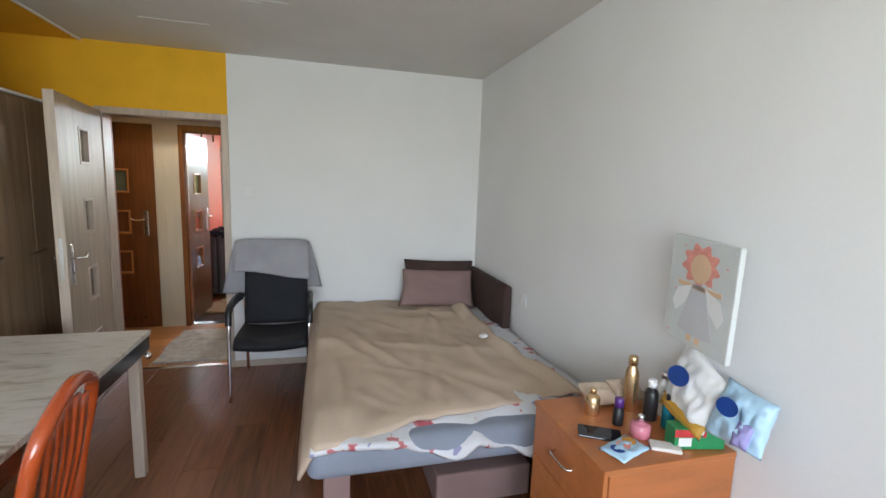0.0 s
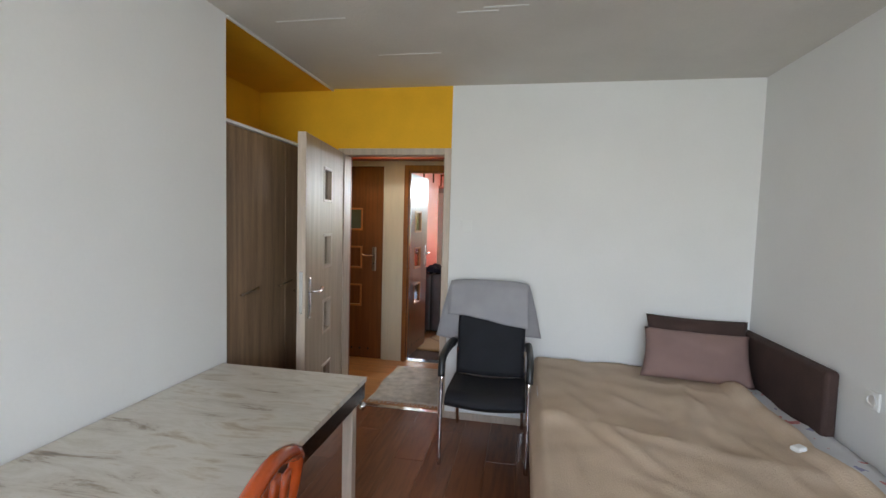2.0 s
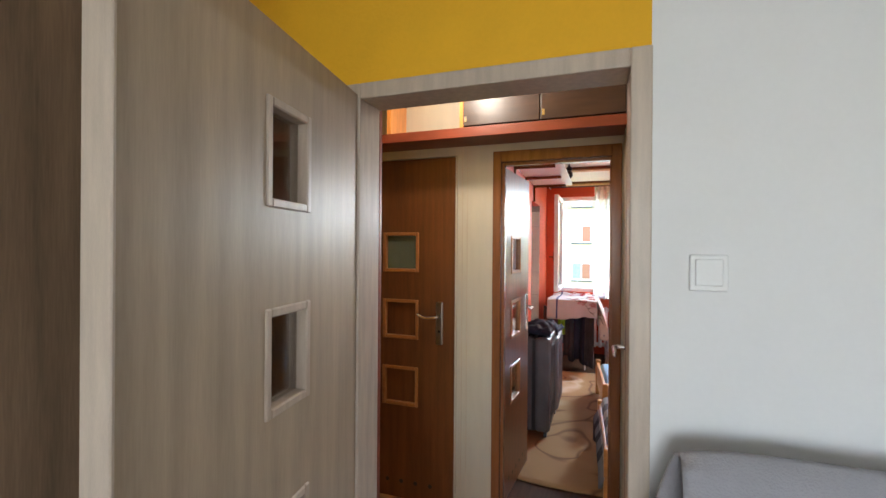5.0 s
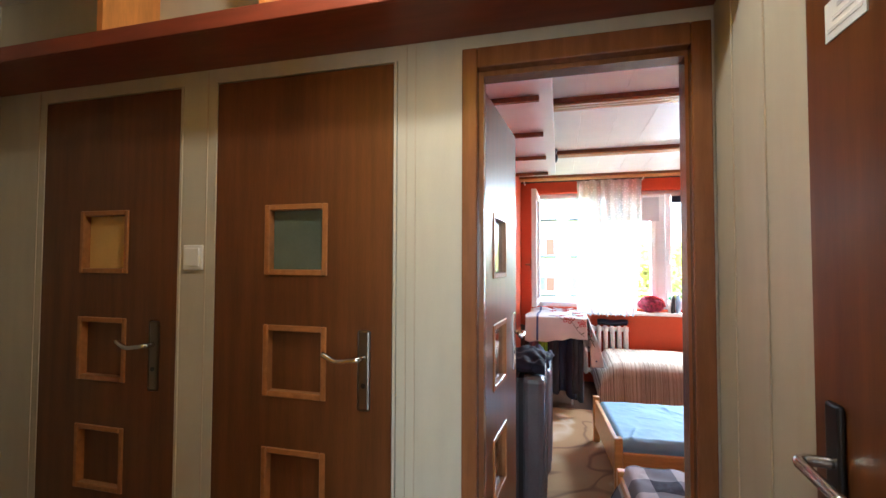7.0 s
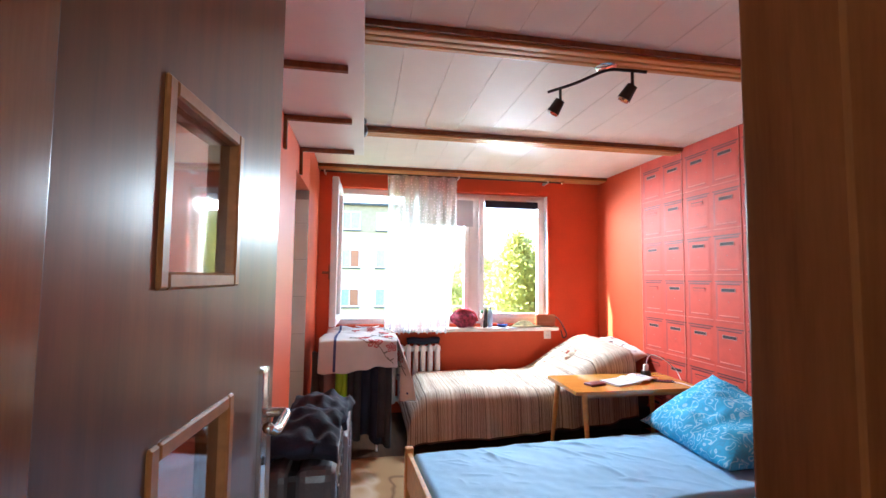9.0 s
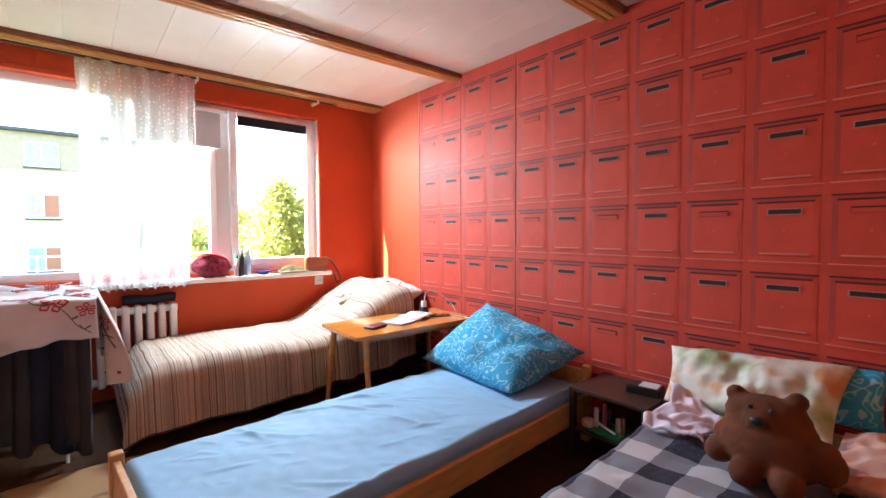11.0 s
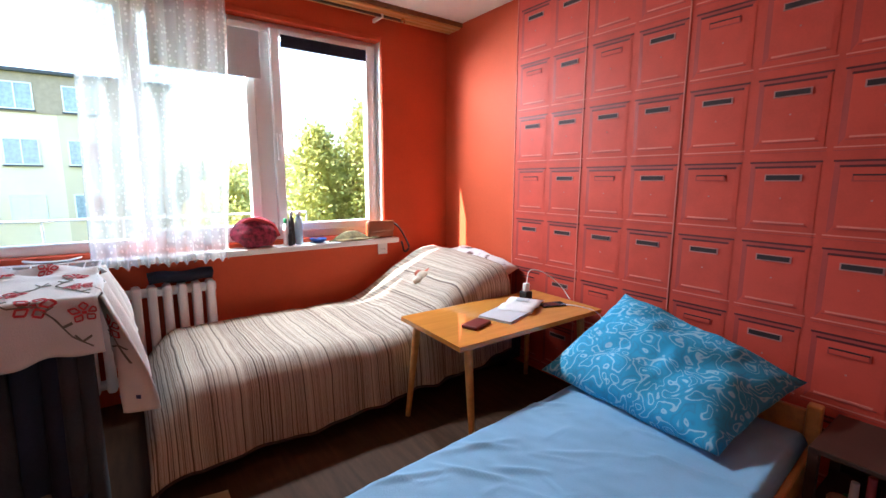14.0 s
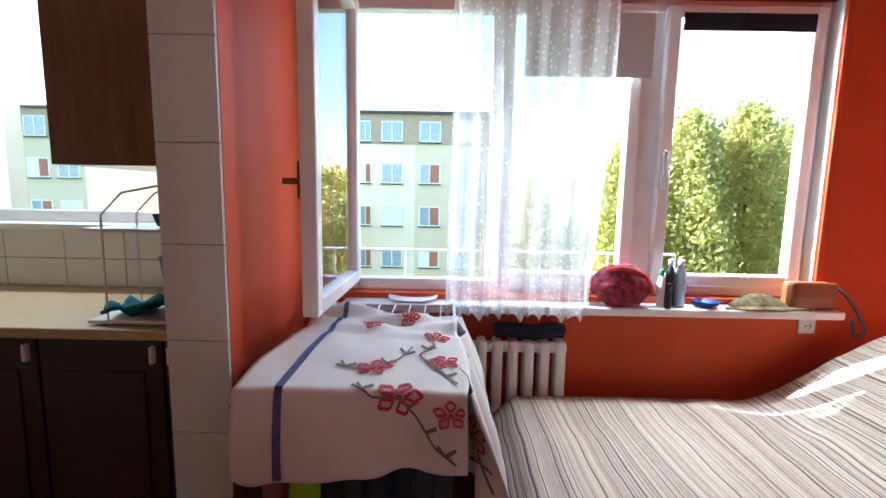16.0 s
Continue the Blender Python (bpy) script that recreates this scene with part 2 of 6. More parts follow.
BLUE_SHEET = mat("pale_blue_sheet", (0.25, 0.47, 0.68), 0.7, vary=0.1, scale=5, bump=0.1, grain=200)
MAUVE = mat("mauve_fabric", (0.27, 0.175, 0.16), 0.9, vary=0.1, bump=0.3, grain=220)
DARK_BROWN = mat("dark_brown_fabric", (0.06, 0.033, 0.028), 0.85, vary=0.25, bump=0.2)
NAVY = mat("navy_cloth", (0.012, 0.016, 0.035), 0.9, vary=0.4, bump=0.2)
PINE = mat("varnished_pine", (0.62, 0.32, 0.1), 0.3, vary=0.22, scale=3, stretch=(1.5, 10, 10), grain=30)
PINE_UP = mat("orange_pine_board", (0.62, 0.25, 0.06), 0.3, vary=0.25, scale=3, stretch=(10, 10, 1), grain=30)
ALDER = mat("alder_chipboard", (0.45, 0.15, 0.045), 0.35, vary=0.15, scale=4, stretch=(1, 5, 5), grain=40)
TABLE_TOP = mat("glossy_honey_wood", (0.62, 0.27, 0.05), 0.08, vary=0.12, scale=4, stretch=(1, 8, 8), coat=0.5)
MAHOGANY = mat("red_brown_lacquer", (0.42, 0.07, 0.015), 0.18, vary=0.2, coat=0.5)
DARK_WOOD = mat("dark_stained_wood", (0.05, 0.025, 0.017), 0.4, vary=0.3, stretch=(1, 1, 8))
HALL_SHELF = mat("red_brown_shelf_board", (0.2, 0.04, 0.018), 0.4, vary=0.2, stretch=(1, 6, 6))
TILE = mat("white_wall_tile", (0.8, 0.79, 0.76), 0.15, vary=0.04, piece=0.06)
GROUT = mat("grey_grout", (0.42, 0.41, 0.39), 0.9)
COUNTER = mat("beige_worktop", (0.52, 0.4, 0.24), 0.3, vary=0.12, scale=30)
SHAG = mat("grey_white_shag", (0.55, 0.52, 0.48), 1.0, vary=0.3, scale=14, bump=0.9, grain=160)
CARPET = ramp_mat("beige_swirl_carpet", [(0, (0.16, 0.085, 0.04)), (0.12, (0.34, 0.21, 0.1)), (0.6, (0.38, 0.25, 0.12)), (0.8, (0.48, 0.37, 0.24)), (1, (0.54, 0.45, 0.33))], 0.95, lambda n, l, c: swirls(n, l, c, 1.7, 0.9), 0.5)
DESK_TOP = ramp_mat("whitewashed_board", [(0.3, (0.08, 0.06, 0.045)), (0.4, (0.28, 0.22, 0.16)), (0.45, (0.52, 0.47, 0.4)), (0.54, (0.62, 0.58, 0.52)), (0.6, (0.5, 0.43, 0.34)), (0.68, (0.3, 0.23, 0.16))], 0.38, weathered, 0.05)
STRIPED = ramp_mat("striped_bedspread", [(0.0, (0.1, 0.07, 0.055)), (0.4, (0.22, 0.13, 0.095)), (0.44, (0.52, 0.42, 0.33)), (0.52, (0.6, 0.53, 0.43)), (0.56, (0.24, 0.15, 0.11)), (0.6, (0.55, 0.48, 0.4)), (0.66, (0.15, 0.09, 0.07)), (0.7, (0.42, 0.32, 0.25))], 0.95, stripes, 0.25, True)
CHECKED = ramp_mat("checked_blanket", [(0.0, (0.5, 0.5, 0.53)), (0.1, (0.56, 0.55, 0.58)), (0.36, (0.2, 0.21, 0.25)), (0.53, (0.15, 0.16, 0.2)), (0.78, (0.035, 0.04, 0.07)), (0.9, (0.02, 0.022, 0.04))], 0.97, checks, 0.4, True)
BLUE_PRINT = ramp_mat("turquoise_scroll_print", [(0.0, (0.34, 0.62, 0.76)), (0.16, (0.26, 0.56, 0.73)), (0.28, (0.035, 0.36, 0.62)), (0.75, (0.03, 0.36, 0.62)), (1.0, (0.04, 0.28, 0.5))], 0.8, lambda n, l, c: swirls(n, l, c, 13.0, 2.2))
PALE_PRINT = ramp_mat("pale_green_print", [(0.3, (0.2, 0.28, 0.1)), (0.42, (0.48, 0.52, 0.36)), (0.49, (0.64, 0.65, 0.58)), (0.56, (0.64, 0.6, 0.52)), (0.62, (0.62, 0.36, 0.2)), (0.68, (0.6, 0.3, 0.16))], 0.85, lambda n, l, c: blotches(n, l, c, 5.0))
FLORAL = ramp_mat("floral_sheet", [(0.0, (0.3, 0.3, 0.46)), (0.34, (0.64, 0.64, 0.66)), (0.6, (0.68, 0.67, 0.66)), (0.61, (0.52, 0.2, 0.21)), (0.66, (0.45, 0.1, 0.12))], 0.9, lambda n, l, c: blotches(n, l, c, 11.0), 0.1, True)
PINK_PRINT = ramp_mat("pink_print", [(0.35, (0.25, 0.12, 0.1)), (0.45, (0.6, 0.32, 0.27)), (0.6, (0.64, 0.4, 0.34))], 0.9, lambda n, l, c: blotches(n, l, c, 12.0))
LILAC = mat("lilac_white_cloth", (0.7, 0.62, 0.72), 0.9, vary=0.15, scale=14, bump=0.2)
TABLECLOTH = mat("cream_tablecloth", (0.7, 0.65, 0.61), 0.92, vary=0.07, scale=9, bump=0.2, grain=240)
STITCH_RED = mat("red_embroidery", (0.52, 0.04, 0.045), 0.85, vary=0.25, scale=40)
STITCH_GREEN = mat("grey_green_embroidery", (0.17, 0.15, 0.11), 0.85, vary=0.25, scale=40)
STITCH_BLUE = mat("blue_woven_band", (0.075, 0.09, 0.2), 0.85, vary=0.3, scale=60)
BEAR_FUR = mat("brown_plush", (0.125, 0.036, 0.012), 0.98, vary=0.3, scale=14, bump=0.35, grain=420)
PALE_FRAME = mat("pale_alder_moulding", (0.34, 0.135, 0.04), 0.35, vary=0.2, stretch=(8, 8, 8))
BRONZE = mat("dark_bronze", (0.26, 0.22, 0.18), 0.28, 1.0, vary=0.1)
PINK_TOY = mat("peach_plush", (0.66, 0.4, 0.3), 0.95, vary=0.3, scale=30, bump=0.5)
LEATHER = mat("tan_leather", (0.3, 0.09, 0.035), 0.4, vary=0.2)
MAGENTA = mat("crimson_knit_bag", (0.26, 0.02, 0.05), 0.8, vary=0.95, scale=38, bump=0.4)
OLIVE = mat("olive_felt", (0.17, 0.13, 0.055), 0.9, vary=0.75, scale=30)
TEAL = mat("teal_cloth", (0.0, 0.17, 0.24), 0.85, vary=0.2)
PURPLE = mat("purple_plastic", (0.1, 0.03, 0.2), 0.35, vary=0.1)
GREEN = mat("lime_cloth", (0.28, 0.52, 0.02), 0.85, vary=0.2)
PINK_GLASS = mat("rose_glass", (0.6, 0.2, 0.26), 0.1, vary=0.2)
DEEP_BLUE = mat("deep_blue_print", (0.01, 0.06, 0.3), 0.4, vary=0.1)
PALE_BLUE = mat("pale_blue_print", (0.42, 0.62, 0.78), 0.4, vary=0.15)
GOLD_PRINT = mat("mustard_print", (0.5, 0.27, 0.04), 0.4, vary=0.15)
PURPLE_PRINT = mat("violet_print", (0.3, 0.28, 0.55), 0.4, vary=0.15)
GREEN_BOX = mat("green_print", (0.02, 0.25, 0.09), 0.4, vary=0.2)
CANVAS = mat("pale_grey_canvas", (0.6, 0.63, 0.62), 0.85, vary=0.08, bump=0.2, grain=300)
SKIN_PAINT = mat("peach_paint", (0.72, 0.5, 0.32), 0.85, vary=0.1)
CORAL_PAINT = mat("coral_paint", (0.72, 0.3, 0.25), 0.85, vary=0.2, scale=30)
GREY_PAINT = mat("silver_paint", (0.55, 0.55, 0.57), 0.85, vary=0.08)
PANE = glass("window_glass", (0.98, 1, 0.99), 0.0, 0.94)
FROST = glass("smoked_glass", (0.95, 0.92, 0.88), 0.05, 0.85)
GREEN_GLASS = mat("dark_green_frosted_glass", (0.1, 0.12, 0.09), 0.25, vary=0.15)
# bright amber colour makes this door pane look lit
LIT_AMBER_GLASS = mat("lit_amber_frosted_glass", (0.6, 0.36, 0.1), 0.3, vary=0.1)
NET = sheer("white_net_curtain", (0.9, 0.89, 0.87), 0.66)
PANEL_RED = mat("locker_print_red", (0.56, 0.068, 0.042), 0.6, spec=0.28, vary=0.12, scale=9, piece=0.25)
PANEL_DARK = mat("locker_print_shadow", (0.1, 0.008, 0.008), 0.6, vary=0.2)
PANEL_PINK = mat("locker_print_highlight", (0.68, 0.2, 0.15), 0.6, vary=0.15)
PANEL_MID = mat("locker_print_edge", (0.4, 0.042, 0.032), 0.6, vary=0.15)
PANEL_BLACK = mat("locker_print_slot", (0.03, 0.012, 0.012), 0.75, vary=0.3)
PANEL_EDGE = mat("locker_print_slot_rim", (0.46, 0.2, 0.18), 0.75, vary=0.1)


# ---- builders ----
def box(bm, x0, x1, y0, y1, z0, z1, bevel=0.0, seg=2, turn=None):
    m = Matrix.Translation(((x0 + x1) / 2, (y0 + y1) / 2, (z0 + z1) / 2)) @ Matrix.Diagonal((abs(x1 - x0), abs(y1 - y0), abs(z1 - z0), 1))
    g = bmesh.ops.create_cube(bm, size=1, matrix=(turn @ m) if turn else m)
    if bevel:
        es = {e for v in g["verts"] for e in v.link_edges}
        bmesh.ops.bevel(bm, geom=list(es), offset=bevel, segments=seg, affect="EDGES", profile=0.5)
    return bm


def boxes(*bs, bevel=0.0, seg=2):
    bm = bmesh.new()
    for b in bs:
        box(bm, *b, bevel=bevel, seg=seg)
    return bm


def rod(bm, a, b, r0, r1=None, seg=12):
    """A round bar from a to b."""
    a, b = Vector(a), Vector(b)
    d = b - a
    m = Matrix.Translation((a + b) / 2) @ d.to_track_quat("Z", "Y").to_matrix().to_4x4()
    bmesh.ops.create_cone(bm, cap_ends=True, segments=seg, radius1=r0, radius2=r0 if r1 is None else r1, depth=d.length, matrix=m)
    return bm


def rods(*rs, seg=12):
    bm = bmesh.new()
    for r in rs:
        rod(bm, *r, seg=seg)
    return bm


def pipe(points, r, seg=8):
    """A bent tube through points."""
    bm = bmesh.new()
    pts = [Vector(p) for p in points]
    rings = []
    up = Vector((0.31, 0.2, 0.93))
    for i, p in enumerate(pts):
        d = (pts[min(i + 1, len(pts) - 1)] - pts[max(i - 1, 0)]).normalized()
        s = d.cross(up)
        s = s.normalized() if s.length > 1e-4 else Vector((1, 0, 0))
        t = d.cross(s)
        rings.append([bm.verts.new(p + (s * math.cos(k * math.tau / seg) + t * math.sin(k * math.tau / seg)) * r) for k in range(seg)])
    for a, b in zip(rings, rings[1:]):
        for k in range(seg):
            bm.faces.new((a[k], a[(k + 1) % seg], b[(k + 1) % seg], b[k]))
    bm.faces.new(rings[0][::-1])
    bm.faces.new(rings[-1])
    bmesh.ops.recalc_face_normals(bm, faces=bm.faces[:])
    return bm


def curve_points(ctrl, n=8):
    """Points of a smooth curve through ctrl."""
    c = [Vector(p) for p in ctrl]
    c = [c[0] * 2 - c[1]] + c + [c[-1] * 2 - c[-2]]
    out = []
    for i in range(1, len(c) - 2):
        for k in range(n):
            t = k / n
            p0, p1, p2, p3 = c[i - 1:i + 3]
            out.append(0.5 * (2 * p1 + (p2 - p0) * t + (2 * p0 - 5 * p1 + 4 * p2 - p3) * t * t + (3 * p1 - p0 - 3 * p2 + p3) * t ** 3))
    return out + [c[-2]]


def lathe(profile, seg=16):
    """A turned body from (radius, height) pairs."""
    bm = bmesh.new()
    rings = [[bm.verts.new((r * math.cos(k * math.tau / seg), r * math.sin(k * math.tau / seg), z)) for k in range(seg)] for r, z in profile]
    for a, b in zip(rings, rings[1:]):
        for k in range(seg):
            bm.faces.new((a[k], a[(k + 1) % seg], b[(k + 1) % seg], b[k]))
    bm.faces.new(rings[0][::-1])
    bm.faces.new(rings[-1])
    return bm


def sheet(f, nu, nv, thick):
    """Cloth: the surface f(u, v) with a thickness below it."""
    bm = bmesh.new()
    pts = [[Vector(f(i / nu, j / nv)) for j in range(nv + 1)] for i in range(nu + 1)]
    top, low = [], []
    for i in range(nu + 1):
        a, b = [], []
        for j in range(nv + 1):
            du = pts[min(i + 1, nu)][j] - pts[max(i - 1, 0)][j]
            dv = pts[i][min(j + 1, nv)] - pts[i][max(j - 1, 0)]
            n = du.cross(dv)
            n = n.normalized() if n.length > 1e-9 else Vector((0, 0, 1))
            a.append(bm.verts.new(pts[i][j]))
            b.append(bm.verts.new(pts[i][j] - n * thick))
        top.append(a)
        low.append(b)
    for i in range(nu):
        for j in range(nv):
            bm.faces.new((top[i][j], top[i + 1][j], top[i + 1][j + 1], top[i][j + 1]))
            bm.faces.new((low[i][j], low[i][j + 1], low[i + 1][j + 1], low[i + 1][j]))
    for i in range(nu):
        bm.faces.new((top[i][0], low[i][0], low[i + 1][0], top[i + 1][0]))
        bm.faces.new((top[i][nv], top[i + 1][nv], low[i + 1][nv], low[i][nv]))
    for j in range(nv):
        bm.faces.new((top[0][j], top[0][j + 1], low[0][j + 1], low[0][j]))
        bm.faces.new((top[nu][j], low[nu][j], low[nu][j + 1], top[nu][j + 1]))
    return bm


def cushion(a, b, c, d, puff, seed=0, n=22, ripple=0.012):
    """A stuffed pillow with corners a, b, c, d in order round its rim."""
    a, b, c, d = (Vector(p) for p in (a, b, c, d))
    nrm = (b - a).cross(d - a).normalized()
    bm = bmesh.new()
    sides = []
    for s in (1, -1):
        g = []
        for i in range(n + 1):
            row = []
            for j in range(n + 1):
                u, v = i / n, j / n
                p = (a * (1 - u) + b * u) * (1 - v) + (d * (1 - u) + c * u) * v
                k = (max(0, 1 - abs(2 * u - 1) ** 2.4) * max(0, 1 - abs(2 * v - 1) ** 2.4)) ** 0.55
                mid = (a + b + c + d) / 4
                pull = 0.055 * (1 - abs(2 * u - 1) ** 2) * abs(2 * v - 1) ** 6 + 0.055 * (1 - abs(2 * v - 1) ** 2) * abs(2 * u - 1) ** 6
                p = p + (mid - p) * pull
                w = noise.noise(Vector((u * 4.5 + seed, v * 4.5, s * 2.0))) * ripple * k + noise.noise(Vector((u * 14 + seed, v * 5, s))) * ripple * 0.5 * k
                row.append(p + nrm * s * (k * puff + w))
            g.append(row)
        sides.append(g)
    vs = [[[None] * (n + 1) for _ in range(n + 1)] for _ in (0, 1)]
    for i in range(n + 1):
        for j in range(n + 1):
            vs[0][i][j] = bm.verts.new(sides[0][i][j])
            vs[1][i][j] = vs[0][i][j] if i in (0, n) or j in (0, n) else bm.verts.new(sides[1][i][j])
    for i in range(n):
        for j in range(n):
            bm.faces.new((vs[0][i][j], vs[0][i + 1][j], vs[0][i + 1][j + 1], vs[0][i][j + 1]))
            q = (vs[1][i][j], vs[1][i][j + 1], vs[1][i + 1][j + 1], vs[1][i + 1][j])
            if len(set(q)) == 4:
                bm.faces.new(q)
    return bm


def ball(bm, x, y, z, rx, ry, rz, seg=16, bumps=0.0):
    m = Matrix.Translation((x, y, z)) @ Matrix.Diagonal((rx, ry, rz, 1))
    g = bmesh.ops.create_uvsphere(bm, u_segments=seg, v_segments=seg // 2 + 2, radius=1, matrix=m)
    if bumps:
        for v in g["verts"]:
            v.co += Vector((1, 1, 1)) * noise.noise(v.co * 14) * bumps
    return bm


def mesh_of(name, bm, material, smooth=False):
    me = bpy.data.meshes.new(name)
    bm.normal_update()
    bm.to_mesh(me)
    bm.free()
    for x in (material if isinstance(material, (list, tuple)) else [material]):
        me.materials.append(x)
    if smooth:
        me.polygons.foreach_set("use_smooth", [True] * len(me.polygons))
    return me


def part(name, bm, material, parent=None, label="", smooth=False):
    ob = new(name, mesh_of(name, bm, material, smooth))
    if parent:
        ob.parent = parent
    return tagged(ob, label) if label else ob


def structure(name, bm, material, label="", category=""):
    return tagged(part(name, bm, material), label, category, kind="structure")


def thing(name, m, label, category, group=""):
    ob = new(name)
    ob.empty_display_size = 0.1
    ob.matrix_basis = m
    return tagged(ob, label, category, group)


def whole(name, bm, material, m, label, category, group="", smooth=False):
    """A thing that is one mesh."""
    ob = part(name, bm, material, smooth=smooth)
    ob.matrix_basis = m
    return tagged(ob, label, category, group)


# ---- plan ----
X0, X1 = -1.70, 1.34          # side walls of the white room
Y0, Y1 = -1.80, 3.96          # its unseen window wall, set back to even the light, and door wall
YH0, YH1 = 4.08, 5.195        # hall
YR0, YR1 = 5.30, 9.62         # red room
RX0, RX1 = -1.64, 1.47
KX0 = -3.45                   # far side of the kitchen
HX0, HX1 = -3.45, -0.755      # hall ends
H = 2.52

# brown boards, their colour lowered to include shade between the beds
RED_FLOOR = mat("shaded_brown_floorboards", (0.06, 0.026, 0.012), 0.65, spec=0.15, vary=0.35, scale=3, stretch=(12, 1.2, 1), grain=30)
structure("floor", boxes((-3.6, 1.6, Y0 - .3, Y1 + .06, -.12, -.012)), DARK_WOOD, "dark underlay below the laminate boards", "floor")
structure("floor_hall", boxes((-3.6, 1.6, Y1 + .06, YR0 - .05, -.12, -.012)), DARK_WOOD, "dark underlay below the hall boards", "floor")
structure("floor_red_room", boxes((-3.6, 1.6, YR0 - .05, YR1 + .3, -.12, 0)), RED_FLOOR, "brown wooden floor, darkened for the shade between the beds", "floor")
structure("ceiling", boxes((-3.6, 1.6, Y0 - .3, YR0 - .05, H, H + .12)), CEIL, "grey white plastered ceiling with pale streaks", "ceiling")
structure("wall_west", boxes((X0 - .12, X0, Y0, 2.70, 0, H)), WHITE_WALL, "white painted side wall", "wall")
structure("wall_east", boxes((X1, X1 + .12, Y0, YH0, 0, H)), WHITE_WALL, "white painted side wall", "wall")
# unseen wall, its distance chosen so the window lamp falls off evenly
structure("wall_south", boxes((X0 - .12, -1.3, Y0 - .25, Y0, 0, H), (.9, X1 + .12, Y0 - .25, Y0, 0, H), (-1.3, .9, Y0 - .25, Y0, 0, .9), (-1.3, .9, Y0 - .25, Y0, 2.3, H)), WHITE_WALL, "unseen white wall with a window opening, set back to even the light", "wall")
structure("wall_door", boxes((-.75, X1, Y1, YH0, 0, H)), WHITE_WALL, "white painted wall beside the door", "wall")
structure("wall_yellow", boxes((-2.42, -1.645, Y1, YH0, 0, H), (-1.645, -.75, Y1, YH0, 2.062, H)), YELLOW, "yellow painted wall above the door", "wall")
structure("wall_niche", boxes((-2.42, -2.32, 2.58, Y1, 0, H), (-2.32, X0 - .12, 2.58, 2.70, 0, H)), YELLOW, "yellow back wall of the wardrobe niche", "wall")
structure("ceiling_niche", boxes((-2.32, X0 - .005, 2.70, Y1, H - .012, H + .02)), YELLOW, "yellow painted ceiling over the wardrobe", "ceiling")
structure("trim_ceiling", boxes((X0 - .006, X0 + .012, 2.70, Y1 - .002, H - .016, H - .004), bevel=.003), WHITE_PLASTIC, "thin white strip along the ceiling edge", "trim")
structure("wall_hall", boxes((HX0, -3.19, YH1, YR0, 0, H), (-2.5, -2.36, YH1, YR0, 0, H), (-1.66, -1.447, YH1, YR0, 0, H), (-.765, 1.6, YH1, YR0, 0, H),
                             (-3.19, -2.5, YH1, YR0, 2.085, H), (-2.36, -1.66, YH1, YR0, 2.085, H), (-1.447, -.765, YH1, YR0, 2.092, H)), CREAM, "cream panelled hall wall with three doorways", "wall")
structure("wall_hall_south", boxes((HX0, -2.42, Y1, YH0, 0, H)), CREAM, "cream panelled hall wall", "wall")
structure("wall_hall_west", boxes((HX0 - .1, HX0, Y1, YR0, 0, H)), CREAM, "cream end wall of the hall", "wall")
structure("wall_hall_east", boxes((HX1, HX1 + .1, 4.742, YH1, 0, H), (HX1, HX1 + .1, YH0, 4.742, 2.05, H)), CREAM, "cream panelled end wall of the hall", "wall")
JOINT = mat("panel_joint", (0.5, 0.43, 0.33), 0.7)
for y in (5.07, 4.90):
    structure("trim", boxes((HX1 - .004, HX1 - .001, y - .002, y + .002, 0, H)), JOINT, "darker joint between wall panels", "trim")
for x in (-1.63, -1.6, -2.39, -3.22):
    structure("trim", boxes((x - .002, x + .002, YH1 - .004, YH1 - .001, 0, 2.13)), JOINT, "thin joint between wall panels", "trim")

# red room shell
structure("ceiling_red_room", boxes((-3.6, 1.6, YR0 - .05, YR1 + .15, H + .012, H + .12)), CEIL_WHITE, "white ceiling base above the panels", "ceiling")
_bm = bmesh.new()
_x = -3.5
while _x < RX1 + .1:
    box(_bm, _x, _x + .2488, YR0, YR1 + .05, H, H + .011, bevel=.0012, seg=1)
    _x += .25
structure("ceiling_panels", _bm, CEIL_WHITE, "long white ceiling panels with fine joints", "ceiling")
structure("wall_red_east", boxes((RX1, RX1 + .12, YR0 - .1, YR1 + .3, 0, H)), RED, "orange red painted wall", "wall")
structure("wall_red_south", boxes((HX1 + .1, RX1, YR0, YR0 + .012, 0, H), (RX0, -1.46, YR0, YR0 + .012, 0, H), (-1.46, HX1 + .1, YR0, YR0 + .012, 2.1, H)), RED, "orange red painted wall round the door", "wall")
structure("wall_red_west", boxes((RX0 - .2, RX0, YR0, 8.05, 0, H), (RX0 - .2, RX0, 8.05, 8.80, 2.12, H), (RX0 - .192, RX0, 8.808, YR1, 0, H)), RED_GLOSS, "glossy orange red wall with an opening to the kitchen", "wall")
WX0, WX1, WZ0, WZ1 = -1.47, 0.855, 0.90, 2.33
structure("wall_window", boxes((RX0, WX0, YR1, YR1 + .14, 0, H), (WX1, RX1, YR1, YR1 + .14, 0, H), (WX0, WX1, YR1, YR1 + .14, 0, WZ0), (WX0, WX1, YR1, YR1 + .14, WZ1, H)), RED, "red wall round the wide window", "wall")
OUTER = mat("white_outer_render", (0.7, 0.69, 0.66), 0.9)
